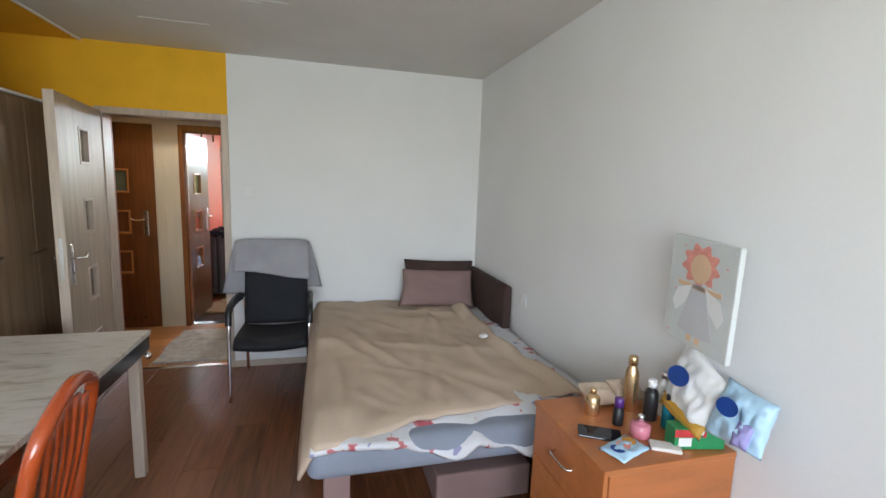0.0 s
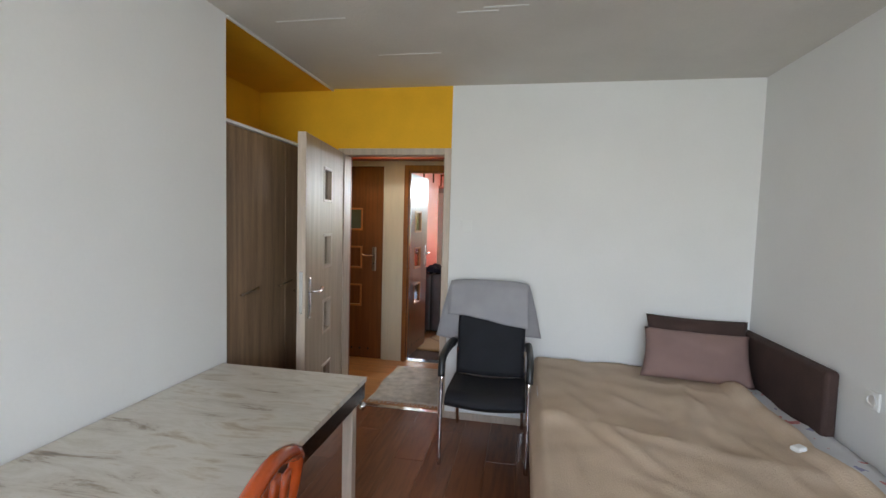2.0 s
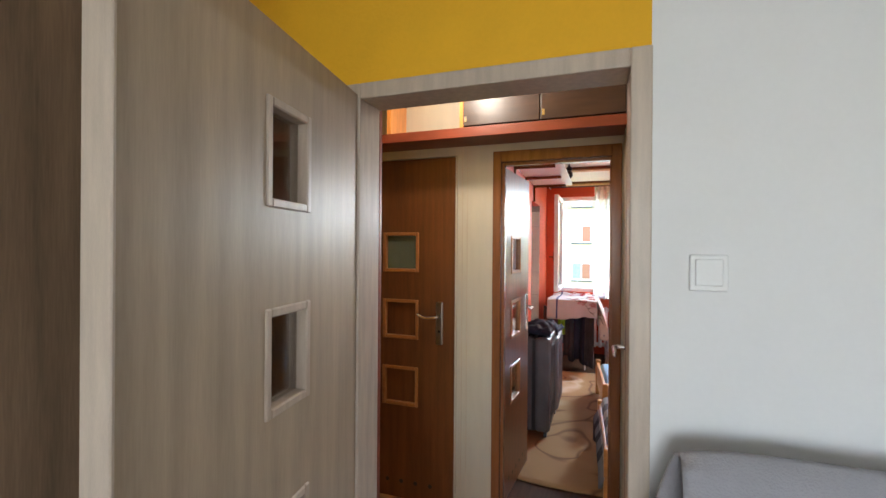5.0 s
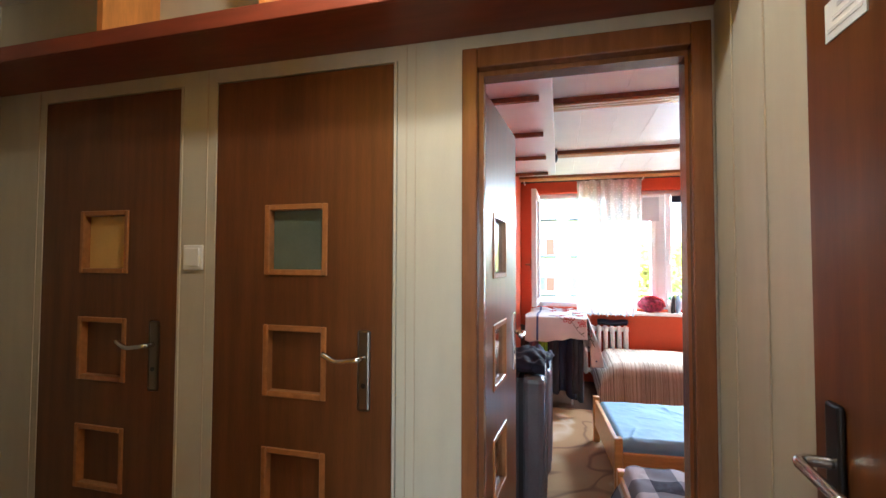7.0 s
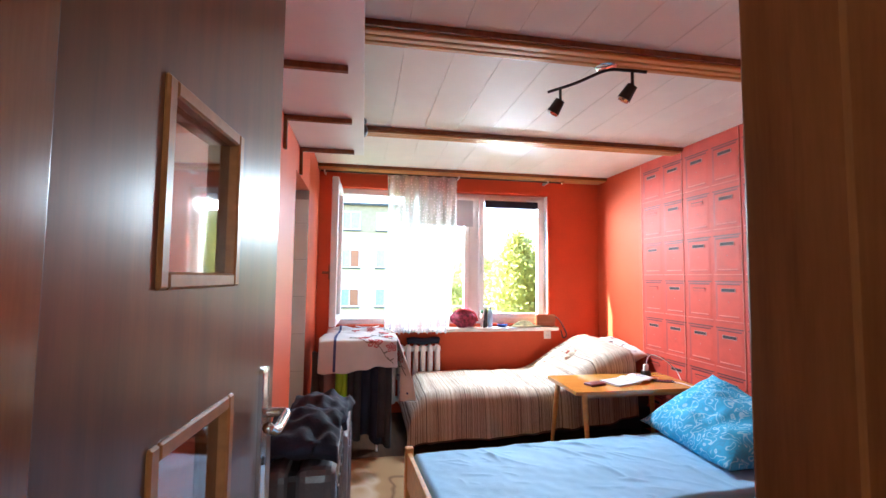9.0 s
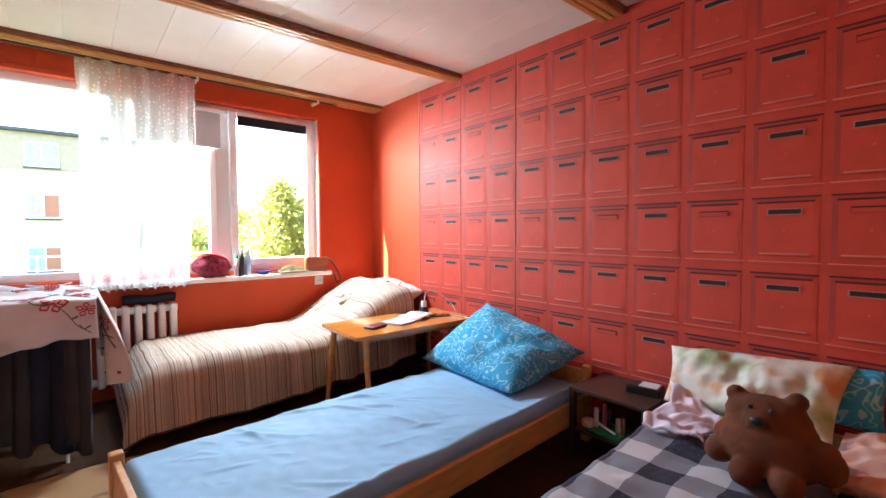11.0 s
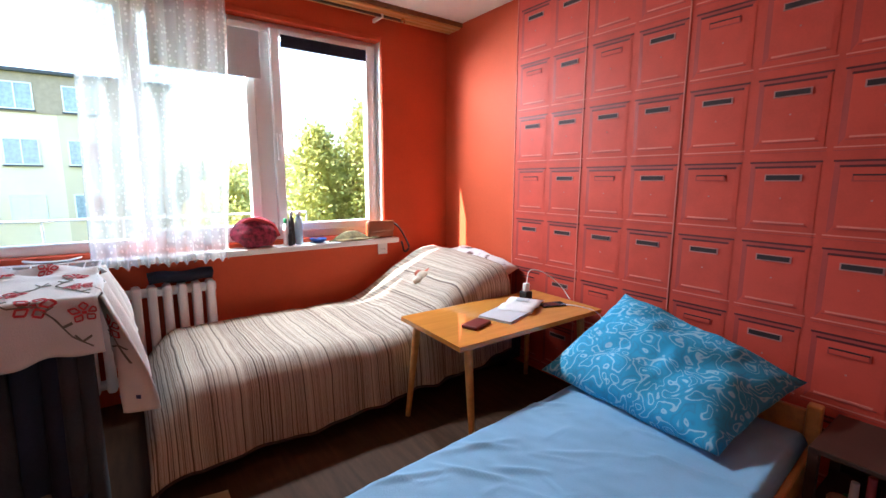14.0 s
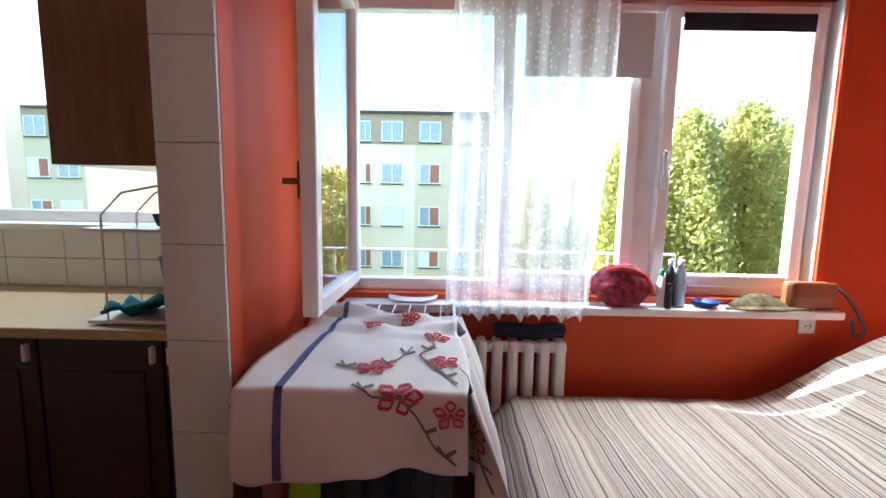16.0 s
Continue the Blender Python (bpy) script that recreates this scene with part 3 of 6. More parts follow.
structure("wall_outer", boxes((RX0 - .2, WX0 - .03, YR1 + .141, YR1 + .16, -3, H + .4), (WX1 + .04, RX1 + .3, YR1 + .141, YR1 + .16, -3, H + .4), (WX0 - .03, WX1 + .04, YR1 + .141, YR1 + .16, -3, WZ0 - .03), (WX0 - .03, WX1 + .04, YR1 + .141, YR1 + .16, WZ1 + .02, H + .4)), OUTER, "white rendered outside of the window wall", "wall")
structure("trim_reveal", boxes((WX1 - .006, WX1 - .001, YR1 + .004, YR1 + .074, WZ0, WZ1 - .006)), PVC, "white lining of the window reveal", "trim")
structure("trim_window", boxes((WX1 + .001, WX1 + .03, YR1 - .012, YR1 - .001, WZ0, WZ1 + .03), (WX0, WX1, YR1 - .012, YR1 + .02, WZ1 - .004, WZ1 + .03), bevel=.005), RED, "red plastered edge round the window", "trim")
# kitchen shell
structure("wall_kitchen", boxes((KX0 - .1, KX0, YR0, YR1, 0, H), (KX0, RX0 - .2, 6.6, 6.7, 0, H)), CREAM, "cream kitchen walls", "wall")
structure("wall_kitchen_window", boxes((KX0, -3.3, YR1, YR1 + .3, 0, H), (-1.86, RX0 - .004, YR1, YR1 + .3, 0, H), (-3.3, -1.86, YR1, YR1 + .3, 0, 1.22), (-3.3, -1.86, YR1, YR1 + .3, 2.4, H)), CREAM, "pale kitchen wall below a window", "wall")

# ---- doors and frames ----
def lever(parent, x, y, z, side, out, material, plate=None):
    """Plate, keyhole and lever on a leaf's face at y; out: which way the face looks; side: which way the lever points."""
    pl = part("handle_plate", boxes((x - .021, x + .021, min(y, y + out * .008), max(y, y + out * .008), z - .17, z + .085), bevel=.008), plate or material, parent, "metal back plate")
    part("keyhole", rods(((x, y + out * .008, z - .09), (x, y + out * .011, z - .09), .008)), BLACK, pl)
    part("lever", pipe(curve_points([(x, y + out * .006, z), (x, y + out * .045, z), (x + side * .03, y + out * .05, z - .004), (x + side * .08, y + out * .05, z - .008), (x + side * .125, y + out * .048, z + .012)], 5), .009, 8), material, pl, "curved metal lever", True)


def door_leaf(name, m, w, h, wins, win_w, win_h, win_x, wood, inset, label, handle_x, side, kind="structure", recess=.012, hz=1.06, plate=None):
    """A veneered leaf with small square lights; its hinge edge is at x 0, its faces at y -0.04 and 0."""
    door = thing(name, m, label, "door")
    if kind:
        tagged(door, kind=kind)
    t = .04
    bs = [(0, win_x, -t, 0, .008, h), (win_x + win_w, w, -t, 0, .008, h)]
    z = .008
    for wz in sorted(wins):
        bs.append((win_x, win_x + win_w, -t, 0, z, wz - win_h))
        z = wz
    bs.append((win_x, win_x + win_w, -t, 0, z, h))
    part("leaf", boxes(*bs), wood, door)
    for k, wz in enumerate(sorted(wins, reverse=True)):
        a, b, c, d = win_x, win_x + win_w, wz - win_h, wz
        e = .016
        fr = part("window_frame", boxes((a - .004, a + e, -t - .005, .005, c - .004, d + .004), (b - e, b + .004, -t - .005, .005, c - .004, d + .004), (a + e, b - e, -t - .005, .005, c - .004, c + e), (a + e, b - e, -t - .005, .005, d - e, d + .004), bevel=.003, seg=1), PALE_FRAME if wood is DOOR_BROWN else OAK_TRIM, door, "thin moulded frame of a small light")
        part("pane", boxes((a + e, b - e, -t / 2 - recess / 2 - .003, -t / 2 + .003 - recess / 2, c + e, d - e)), inset[min(k, len(inset) - 1)], fr)
    if wood is DOOR_BROWN:
        for k in range(5):
            x = w * (.22 + .14 * k)
            part("vent_hole", rods(((x, -t - .001, .11), (x, .001, .11), .013)), BLACK, door)
    lever(door, handle_x, 0, hz, side, 1, STEEL, plate)
    lever(door, handle_x, -t, hz, side, -1, STEEL, plate)
    return door


# white room: open grey oak door and its frame
structure("door_frame", boxes((-1.645, -1.59, Y1 - .012, YH0 + .002, 0, 2.062), (-.80, -.748, Y1 - .012, YH0 + .002, 0, 2.062), (-1.59, -.80, Y1 - .012, YH0 + .002, 2.012, 2.062), bevel=.004), OAK_TRIM, "pale oak door frame", "door frame")
structure("trim", boxes((-1.605, -1.59, YH0 + .002, YH0 + .022, 0, 2.03), (-.80, -.785, YH0 + .002, YH0 + .022, 0, 2.03), bevel=.003), HALL_SHELF, "red brown edge of the door frame on the hall side", "trim")
door_leaf("door_1", pose(-1.598, 3.945, 0, 0, 0, -82.3), .826, 2.025, (1.86, 1.405, .95, .495), .178, .23, .30, OAK, [FROST], "open grey oak door with four small glass lights", .755, -1)
door_1 = bpy.data.objects["door_1"]
part("lock_edge", boxes((.832, .835, -.031, -.009, .93, 1.19), bevel=.001, seg=1), STEEL, door_1, "steel lock plate in the door edge")
part("edge_strip", boxes((.824, .832, -.046, .006, .008, 2.025), bevel=.002, seg=1), OAK_TRIM, door_1, "pale edge of the door leaf")
structure("threshold", boxes((-1.6, -.79, Y1 + .05, Y1 + .10, -.004, .006), bevel=.002), STEEL, "metal strip on the door threshold", "threshold")

# hall doors
def wall_frame(x0, x1, h, name):
    e = .03
    structure(name, boxes((x0 - e, x0, YH1 - .012, YR0, 0, h + e), (x1, x1 + e, YH1 - .012, YR0, 0, h + e), (x0, x1, YH1 - .012, YR0, h, h + e), bevel=.003), CREAM if name != "door_frame_red" else FRAME_BROWN, "pale trim round a hall door", "door frame")


for n, x0, x1, glz in (("door_2", -2.346, -1.675, GREEN_GLASS), ("door_3", -3.18, -2.512, LIT_AMBER_GLASS)):
    d = door_leaf(n, pose(x1, YH1 - .002, 0, 0, 0, 180), x1 - x0, 2.078, (1.632, 1.222, .812), .232, .234, .232, DOOR_BROWN, [glz, DOOR_BROWN], "closed walnut veneer door with three square panels", .092, 1, hz=1.136, plate=BRONZE)
    structure("door_frame", boxes((x0 - .012, x0 - .002, YH1 - .004, YH1 + .06, 0, 2.088), (x1 + .002, x1 + .013, YH1 - .004, YH1 + .06, 0, 2.088), bevel=.002), CREAM, "pale trim round a closed hall door", "door frame")
structure("door_frame", boxes((-1.447, -1.40, YH1 - .016, YR0 + .014, 0, 2.092), (-.815, -.765, YH1 - .016, YR0 + .014, 0, 2.092), (-1.40, -.815, YH1 - .016, YR0 + .014, 2.03, 2.092), bevel=.004), FRAME_BROWN, "walnut brown door frame", "door frame")
structure("door_stop", boxes((-1.40, -1.385, YH1 + .02, YH1 + .06, 0, 2.03), (-.823, -.815, YH1 + .02, YH1 + .06, 0, 2.03), (-1.385, -.823, YH1 + .02, YH1 + .06, 2.015, 2.03)), FRAME_BROWN, "walnut stop inside the frame", "door frame")
door_leaf("door_4", pose(-1.447, 5.32, 0, 0, 0, 85.4), .625, 2.025, (1.62, 1.21, .80), .23, .234, .16, DOOR_BROWN, [FROST], "open walnut veneer door with three small glass lights", .55, -1, hz=1.136)
structure("latch_plate", boxes((-.817, -.8155, YH1 + .062, YH1 + .085, .9, 1.1)), BLACK, "dark latch plate in the door frame", "door frame")
# the flat's entrance door at the hall's end
d5 = tagged(thing("door_5", pose(HX1 - .006, 4.735, 0), "closed walnut entrance door with a white label", "door"), kind="structure")
part("leaf", boxes((0, .045, -.62, 0, .005, 2.045), bevel=.003), DOOR_BROWN, d5)
lbl = part("label", boxes((-.002, 0, -.155, -.06, 1.775, 1.835)), WHITE_PLASTIC, d5, "small white paper label")
for k in range(3):
    part("print_line", boxes((-.003, -.002, -.148, -.068 - .012 * k, 1.787 + k * .015, 1.793 + k * .015)), GREY_PAINT, lbl)
for z in (1.25, .75):
    part("panel_frame", boxes((-.006, 0, -.49, -.475, z - .2, z + .2), (-.006, 0, -.28, -.265, z - .2, z + .2), (-.006, 0, -.475, -.28, z - .2, z - .185), (-.006, 0, -.475, -.28, z + .185, z + .2)), FRAME_BROWN, d5)
pl5 = part("handle_plate", boxes((-.01, 0, -.085, -.045, .97, 1.23), bevel=.006), BLACK, d5, "dark metal back plate")
part("lever", pipe(curve_points([(-.005, -.065, 1.14), (-.05, -.065, 1.14), (-.052, -.10, 1.135), (-.052, -.18, 1.13)], 5), .009), STEEL, pl5, "bright metal lever", True)

# hall: overhead shelf, lamp, switch, rug
shelf = thing("wall_shelf", pose(0, 0, 2.135), "red brown overhead shelf along the hall wall", "shelf")
SY = 4.95
part("bottom_board", boxes((HX0, HX1, SY, YH1 - .001, 0, .024), bevel=.003), HALL_SHELF, shelf)
part("front_lip", boxes((HX0, HX1, SY - .014, SY, -.012, .04), bevel=.003), HALL_SHELF, shelf)
for x in (-2.62, -2.0, -1.57):
    part("divider", boxes((x - .012, x + .012, SY + .02, YH1 - .001, .024, H - 2.136)), PINE_UP, shelf)
part("back_panel", boxes((HX0, -1.58, YH1 - .012, YH1 - .002, .024, H - 2.136)), CREAM, shelf, "cream back of the shelf")
for x0, x1 in ((-1.556, -1.16), (-1.154, HX1 - .004)):
    cd = part("cabinet_door", boxes((x0, x1, SY, SY + .018, .05, H - 2.137), bevel=.003), DARK_WOOD, shelf, "dark stained cabinet door")
    part("hinge", boxes((x0 + .008, x0 + .02, SY - .004, SY, .07, .10)), STEEL, cd)
# unseen fixture, added only to give the hall light a holder
lamp = thing("ceiling_lamp", pose(-1.5, 4.62, H), "small round ceiling lamp, unseen, added at the hall light", "lamp")
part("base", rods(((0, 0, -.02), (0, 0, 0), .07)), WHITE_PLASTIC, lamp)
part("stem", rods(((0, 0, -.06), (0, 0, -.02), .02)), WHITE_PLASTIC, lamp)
sw = tagged(thing("light_switch", pose(-2.438, YH1, 1.455), "white plastic light switch on the hall wall", "switch", "light switches"))
part("plate", boxes((-.042, .042, -.01, -.001, -.045, .045), bevel=.004), WHITE_PLASTIC, sw)
part("rocker", boxes((-.03, .03, -.015, -.008, -.032, .034), bevel=.003), WHITE_PLASTIC, sw)
copy_thing(sw, pose(-.62, Y1, 1.485))
rug = whole("rug", sheet(lambda u, v: (-1.43 + u * .6 + .01 * math.sin(v * 9), 4.14 + v * .86, .014 + .006 * noise.noise(Vector((u * 18, v * 25, 0)))), 40, 56, .012), SHAG, Matrix(), "grey white shaggy rug runner on the hall floor", "rug", smooth=True)
for k in range(26):
    x = -1.43 + k * .024
    part("fringe", pipe([(x, 4.14, .008), (x + .006 * math.sin(k), 4.118, .006), (x + .01 * math.sin(k * 2.1), 4.098, .004)], .004, 5), SHAG, rug)
structure("threshold_red", boxes((-1.40, -.815, YH1 + .02, YR0 + .01, -.01, .006), bevel=.002), STEEL, "wide metal threshold strip", "threshold")

# ---- white room ----
ward = thing("wardrobe", pose(X0 - .03, 2.71, 0), "built-in wardrobe with brown oak sliding doors", "wardrobe")
part("body", boxes((-.55, -.03, 0, 1.24, .0, 2.0)), OAK_DARK, ward)
part("top_rail", boxes((-.03, .012, 0, 1.24, 1.998, 2.016), bevel=.003), WHITE_PLASTIC, ward, "white rail along the top")
part("plinth", boxes((-.03, -.006, 0, 1.24, .0, .06)), OAK_DARK, ward)
for y0, y1, hy in ((.0, .62, .21), (.624, 1.24, .60)):
    dd = part("door", boxes((-.028, -.004, y0, y1, .062, 1.996), bevel=.002, seg=1), OAK_DARK, ward)
    part("handle", rods(((.006, hy - .07, 1.075), (.006, hy + .09, 1.095), .007)), STEEL, dd, "slim metal bar handle")

DARK_STEEL = mat("dark_polished_steel", (0.3, 0.29, 0.28), 0.2, 1.0, vary=0.35, scale=9, stretch=(3, 3, 12))
desk = thing("desk", pose(0, 0, 0), "desk with a whitewashed board top and steel frame", "desk")
DX0, DX1, DY0, DY1 = X0 + .01, -.912, 1.268, 2.655
part("desktop", boxes((DX0, DX1, DY0, DY1, .735, .76), bevel=.003), DESK_TOP, desk, "whitewashed board top with dark streaks")
part("frame_rail", boxes((DX0 + .02, DX1 - .012, DY0 + .004, DY0 + .034, .655, .733), (DX0 + .02, DX1 - .006, DY1 - .034, DY1 - .004, .655, .733), (DX1 - .036, DX1 - .006, DY0 + .034, DY1 - .034, .655, .733), bevel=.004), DARK_STEEL, desk, "dark steel frame under the top")
for x in (DX0 + .03, DX1 - .045):
    for y in (DY0 + .05, DY1 - .10):
        part("leg", boxes((x - .025, x + .025, y - .025, y + .025, 0, .70), bevel=.004), OAK_TRIM, desk)
knob = part("knob", lathe([(.004, 0), (.018, .006), (.02, .02), (.012, .03), (.004, .033)]), CHROME, desk, "shiny metal knob", True)
knob.matrix_basis = pose(DX1 - .014, DY1 - .06, .64, 0, 90, 0)

def bent_chair(m):
    """A lacquered bentwood chair with a rounded slatted back."""
    c = thing("wooden_chair", m, "red-brown lacquered wooden chair drawn up to the desk", "chair")
    part("seat", sheet(lambda u, v: (-.2 + u * .4, -.2 + v * .4 + .03 * math.sin(u * math.pi) * (v - .5), .455 - .012 * math.sin(u * math.pi) * math.sin(v * math.pi)), 14, 14, .03), MAHOGANY, c, smooth=True)
    for sx in (-1, 1):
        part("front_leg", rods(((sx * .17, .17, 0), (sx * .17, .16, .43), .016, .019)), MAHOGANY, c)
        part("back_leg", rods(((sx * .17, -.2, 0), (sx * .17, -.18, .43), .016, .019)), MAHOGANY, c)
    hoop = curve_points([(-.185, -.175, .44), (-.2, -.2, .62), (-.2, -.235, .8), (-.15, -.255, .885), (0, -.262, .93), (.15, -.255, .885), (.2, -.235, .8), (.2, -.2, .62), (.185, -.175, .44)], 7)
    part("back_hoop", pipe(hoop, .021, 10), MAHOGANY, c, smooth=True)
    for k in range(5):
        x = -.12 + k * .06
        part("slat", sheet(lambda u, v, x=x: (x - .018 + u * .036, -.17 - .085 * v - .012 * math.sin(v * math.pi), .44 + v * (.45 - abs(x) * .35)), 4, 10, .012), MAHOGANY, c, smooth=True)
    for y in (.165, -.195):
        part("stretcher", rods(((-.17, y, .2), (.17, y, .2), .01)), MAHOGANY, c)
    return c


bent_chair(pose(-1.0, 1.52, 0.02, 0, 0, 96))

oc = thing("office_chair", pose(-1.42, .82, 0, 0, 0, -25), "grey upholstered chair with a black rim at the desk", "chair")
part("backrest", cushion((-.22, -.05, .48), (.22, -.05, .48), (.2, -.02, .86), (-.2, -.02, .86), .04, 3), GREY_BLANKET, oc, smooth=True)
part("rim", pipe(curve_points([(-.225, -.05, .47), (-.215, -.03, .7), (-.2, -.02, .87), (0, -.015, .885), (.2, -.02, .87), (.215, -.03, .7), (.225, -.05, .47)], 6), .013), BLACK, oc, smooth=True)
part("seat", boxes((-.23, .23, -.02, .40, .42, .50), bevel=.03), GREY_BLANKET, oc)
for k in range(5):
    a = k * math.tau / 5
    part("foot", rods(((0, .2, .07), (.27 * math.cos(a), .2 + .27 * math.sin(a), .04), .018, .012)), BLACK, oc)
part("column", rods(((0, .2, .05), (0, .2, .42), .025)), BLACK, oc)

# black visitor chair with a blanket
ch = thing("armchair", pose(-.395, 3.58, 0), "black visitor chair with chrome tube frame against the wall", "chair")
for sx in (-1, 1):
    x = sx * .265
    part("frame_tube", pipe(curve_points([(x, -.30, .012), (x, -.295, .3), (x, -.28, .56), (x * .99, -.20, .655), (x * .98, .0, .66), (x * .96, .20, .64)], 6), .0125, 10), CHROME, ch, "bent chrome tube", True)
    part("rear_leg", pipe([(x * .9, .30, .012), (x * .88, .22, .42), (x * .88, .2, .62)], .0125, 10), CHROME, ch, "chrome rear leg")
    part("armrest", pipe(curve_points([(x * 1.01, -.285, .56), (x * 1.02, -.24, .665), (x * 1.01, -.1, .69), (x, .1, .685), (x * .98, .2, .66)], 6), .022, 10), BLACK, ch, "black curved armrest", True)
part("seat", sheet(lambda u, v: (-.245 + u * .49, -.285 + v * .47, .455 - .045 * max(0, 1 - v * 5) ** 2 - .02 * math.sin(u * math.pi) - .02 * v + .0), 18, 18, .05), BLACK_MESH, ch, smooth=True)
part("backrest", sheet(lambda u, v: (-.238 + u * .476, .17 + .10 * v - .025 * math.sin(u * math.pi), .44 + v * .61), 16, 16, .025), BLACK_MESH, ch, smooth=True)
for y in (-.2, .2):
    part("crossbar", rods(((-.238, y, .40), (.238, y, .40), .011)), CHROME, ch)
def blanket(u, v):
    """Hangs over the chair back: front flap, rounded top and a wider rear fall."""
    xt = -.70 + u * .555
    if v < .4:
        k = v / .4
        z = .865 - .06 * u + (1.085 - .865 + .06 * u) * k + .012 * math.sin(u * 5) * (1 - k)
        return (xt + .012 * math.sin(u * 9) * (1 - k), 3.715 + .085 * k - .012 * math.sin(u * math.pi) - .006 * math.sin(u * 17 + 2) * (1 - k), z)
    k = (v - .4) / .6
    if k < .15:
        q = k / .15
        return (xt, 3.80 + .055 * q, 1.085 + .022 * math.sin(q * math.pi) - .02 * abs(2 * u - 1) ** 5)
    q = (k - .15) / .85
    x = xt + (-.115 * (1 - u) + .10 * u) * q ** .8
    return (x, 3.855 + .05 * q + .016 * math.sin(u * 11 + q * 2) * q, 1.085 - q * (.43 - .03 * u + .02 * math.sin(u * 6)))


whole("blanket", sheet(blanket, 30, 40, .012), GREY_BLANKET, Matrix(), "grey fleece blanket hung over the chair back", "blanket", smooth=True)

# bed with drawers base
BX0, BX1, BY0, BY1 = -.10, X1 - .01, 1.80, 3.94
bed = thing("bed", pose(0, 0, 0), "wide bed with grey-blue fitted sheet and upholstered side board", "bed")
for x in (BX0 + .07, BX1 - .2):
    for y in (BY0 + .03, BY1 - .2):
        part("foot", boxes((x, x + .11, y, y + .1, 0, .35), bevel=.006), MAUVE, bed, "mauve upholstered block foot")
part("slat_frame", boxes((BX0 + .05, BX1 - .02, BY0 + .2, BY1 - .02, .26, .345), bevel=.008), MAUVE, bed, "mauve upholstered bed frame")
part("mattress", boxes((BX0, BX1, BY0, BY1, .335, .495), bevel=.055, seg=4), GREY_SHEET, bed, "mattress in a grey-blue sheet", True)
part("side_board", boxes((BX1 - .06, BX1 + .004, 3.06, BY1 + .012, .25, .845), bevel=.02, seg=3), DARK_BROWN, bed, "dark brown padded corner board")
box_b = whole("storage_box", boxes((.50, 1.0, 1.98, 2.4, 0, .17), bevel=.012), MAUVE, Matrix(), "mauve storage box under the bed", "box")
def duvet(u, v):
    x = BX0 + .02 + u * (BX1 - BX0 - .03)
    y = BY0 + .02 + .15 * u + v * (BY1 - BY0 - .03 - .15 * u)
    z = .515 + .018 * noise.noise(Vector((x * 4, y * 4, 1))) + .012 * noise.noise(Vector((x * 11, y * 9, 4)))
    k = max(0, (.12 - v) / .12)
    fall = .13 * min(1, max(0, (u - .2) * 3.5)) * (.75 + .3 * math.sin(u * 21) + .15 * math.sin(u * 47))
    return (x, y - (.15 * u + .045) * min(1, k * 2) + .02 * math.sin(u * 23) * k, z + .02 * math.sin(min(1, k * 2) * math.pi) - max(0, k - .45) / .55 * fall - .012 * k)


whole("bedding", sheet(duvet, 46, 60, .02), FLORAL, Matrix(), "white sheet with red and blue flowers on the bed", "bedding", smooth=True)
rf = random.Random(19)
FOLDS = [(rf.uniform(0, 1.15), rf.uniform(1.95, 3.6), rf.gauss(2.3, .5), rf.uniform(.15, .5), rf.uniform(.005, .016)) for _ in range(22)]
def fleece(u, v):
    """Beige throw: its near edge runs slantwise to the wall, one corner hangs low, the far side curls up."""
    y0 = BY0 - .01 + .23 * u - 1.2 * max(0, u - .88)
    y = y0 + v * (BY1 - .03 - y0)
    x = BX0 - .03 + u * (BX1 - BX0 - .03 - .13 * min(1, v * 2.5))
    z = .545 + .022 * noise.noise(Vector((x * 3.2, y * 3.2, 8))) + .012 * noise.noise(Vector((x * 8, y * 7, 3)))
    z += .014 * math.exp(-((x - .55 - .25 * (y - 2.6)) / .05) ** 2) + .010 * math.exp(-((y - 2.9 + .3 * x) / .05) ** 2)
    for fx, fy, fa, fl, fh in FOLDS:
        p, q = (x - fx) * math.cos(fa) + (y - fy) * math.sin(fa), (y - fy) * math.cos(fa) - (x - fx) * math.sin(fa)
        if abs(p) < fl and abs(q) < .12:
            z += fh * (1 - (p / fl) ** 2) * math.exp(-((q + .03 * math.sin(p * 5)) / .028) ** 2)
    if u < .045:
        z -= (.045 - u) * 2.2
    if v < .07:
        k = (.07 - v) / .07
        z -= k * k * (.03 * max(0, 1 - u * 3.2) + .02)
        y -= k * .02 * max(0, 1 - u * 3.2)
    if u > .9:
        z += .045 * math.sin((u - .9) * 31.4) + .012 * math.sin(y * 15)
    return (x, y, z)


whole("throw_blanket", sheet(fleece, 80, 90, .014), BEIGE, Matrix(), "beige fleece throw spread over the bed", "blanket", smooth=True)
whole("pillow", cushion((.66, 3.79, .58), (1.29, 3.76, .57), (1.30, 3.90, .90), (.66, 3.90, .92), .055, 5), DARK_BROWN, Matrix(), "dark brown pillow against the wall", "pillow", "pillows on the bed", True)
whole("pillow", cushion((.57, 3.62, .57), (1.22, 3.58, .55), (1.26, 3.78, .83), (.63, 3.80, .85), .075, 9), MAUVE, Matrix(), "mauve pillow in front of the dark one", "pillow", "pillows on the bed", True)
def socket(m, group):
    s = thing("wall_socket", m, "white plastic wall socket", "socket", group)
    part("plate", boxes((-.042, .042, -.012, -.001, -.042, .042), bevel=.006), WHITE_PLASTIC, s)
    ins = part("insert", lathe([(.028, 0), (.03, .004), (.02, .005), (.018, .001)]), WHITE_PLASTIC, s)
    ins.matrix_basis = pose(0, -.012, 0, 90, 0, 0)
    return s


socket(pose(X1, 2.86, .79, 0, 0, -90), "wall sockets")
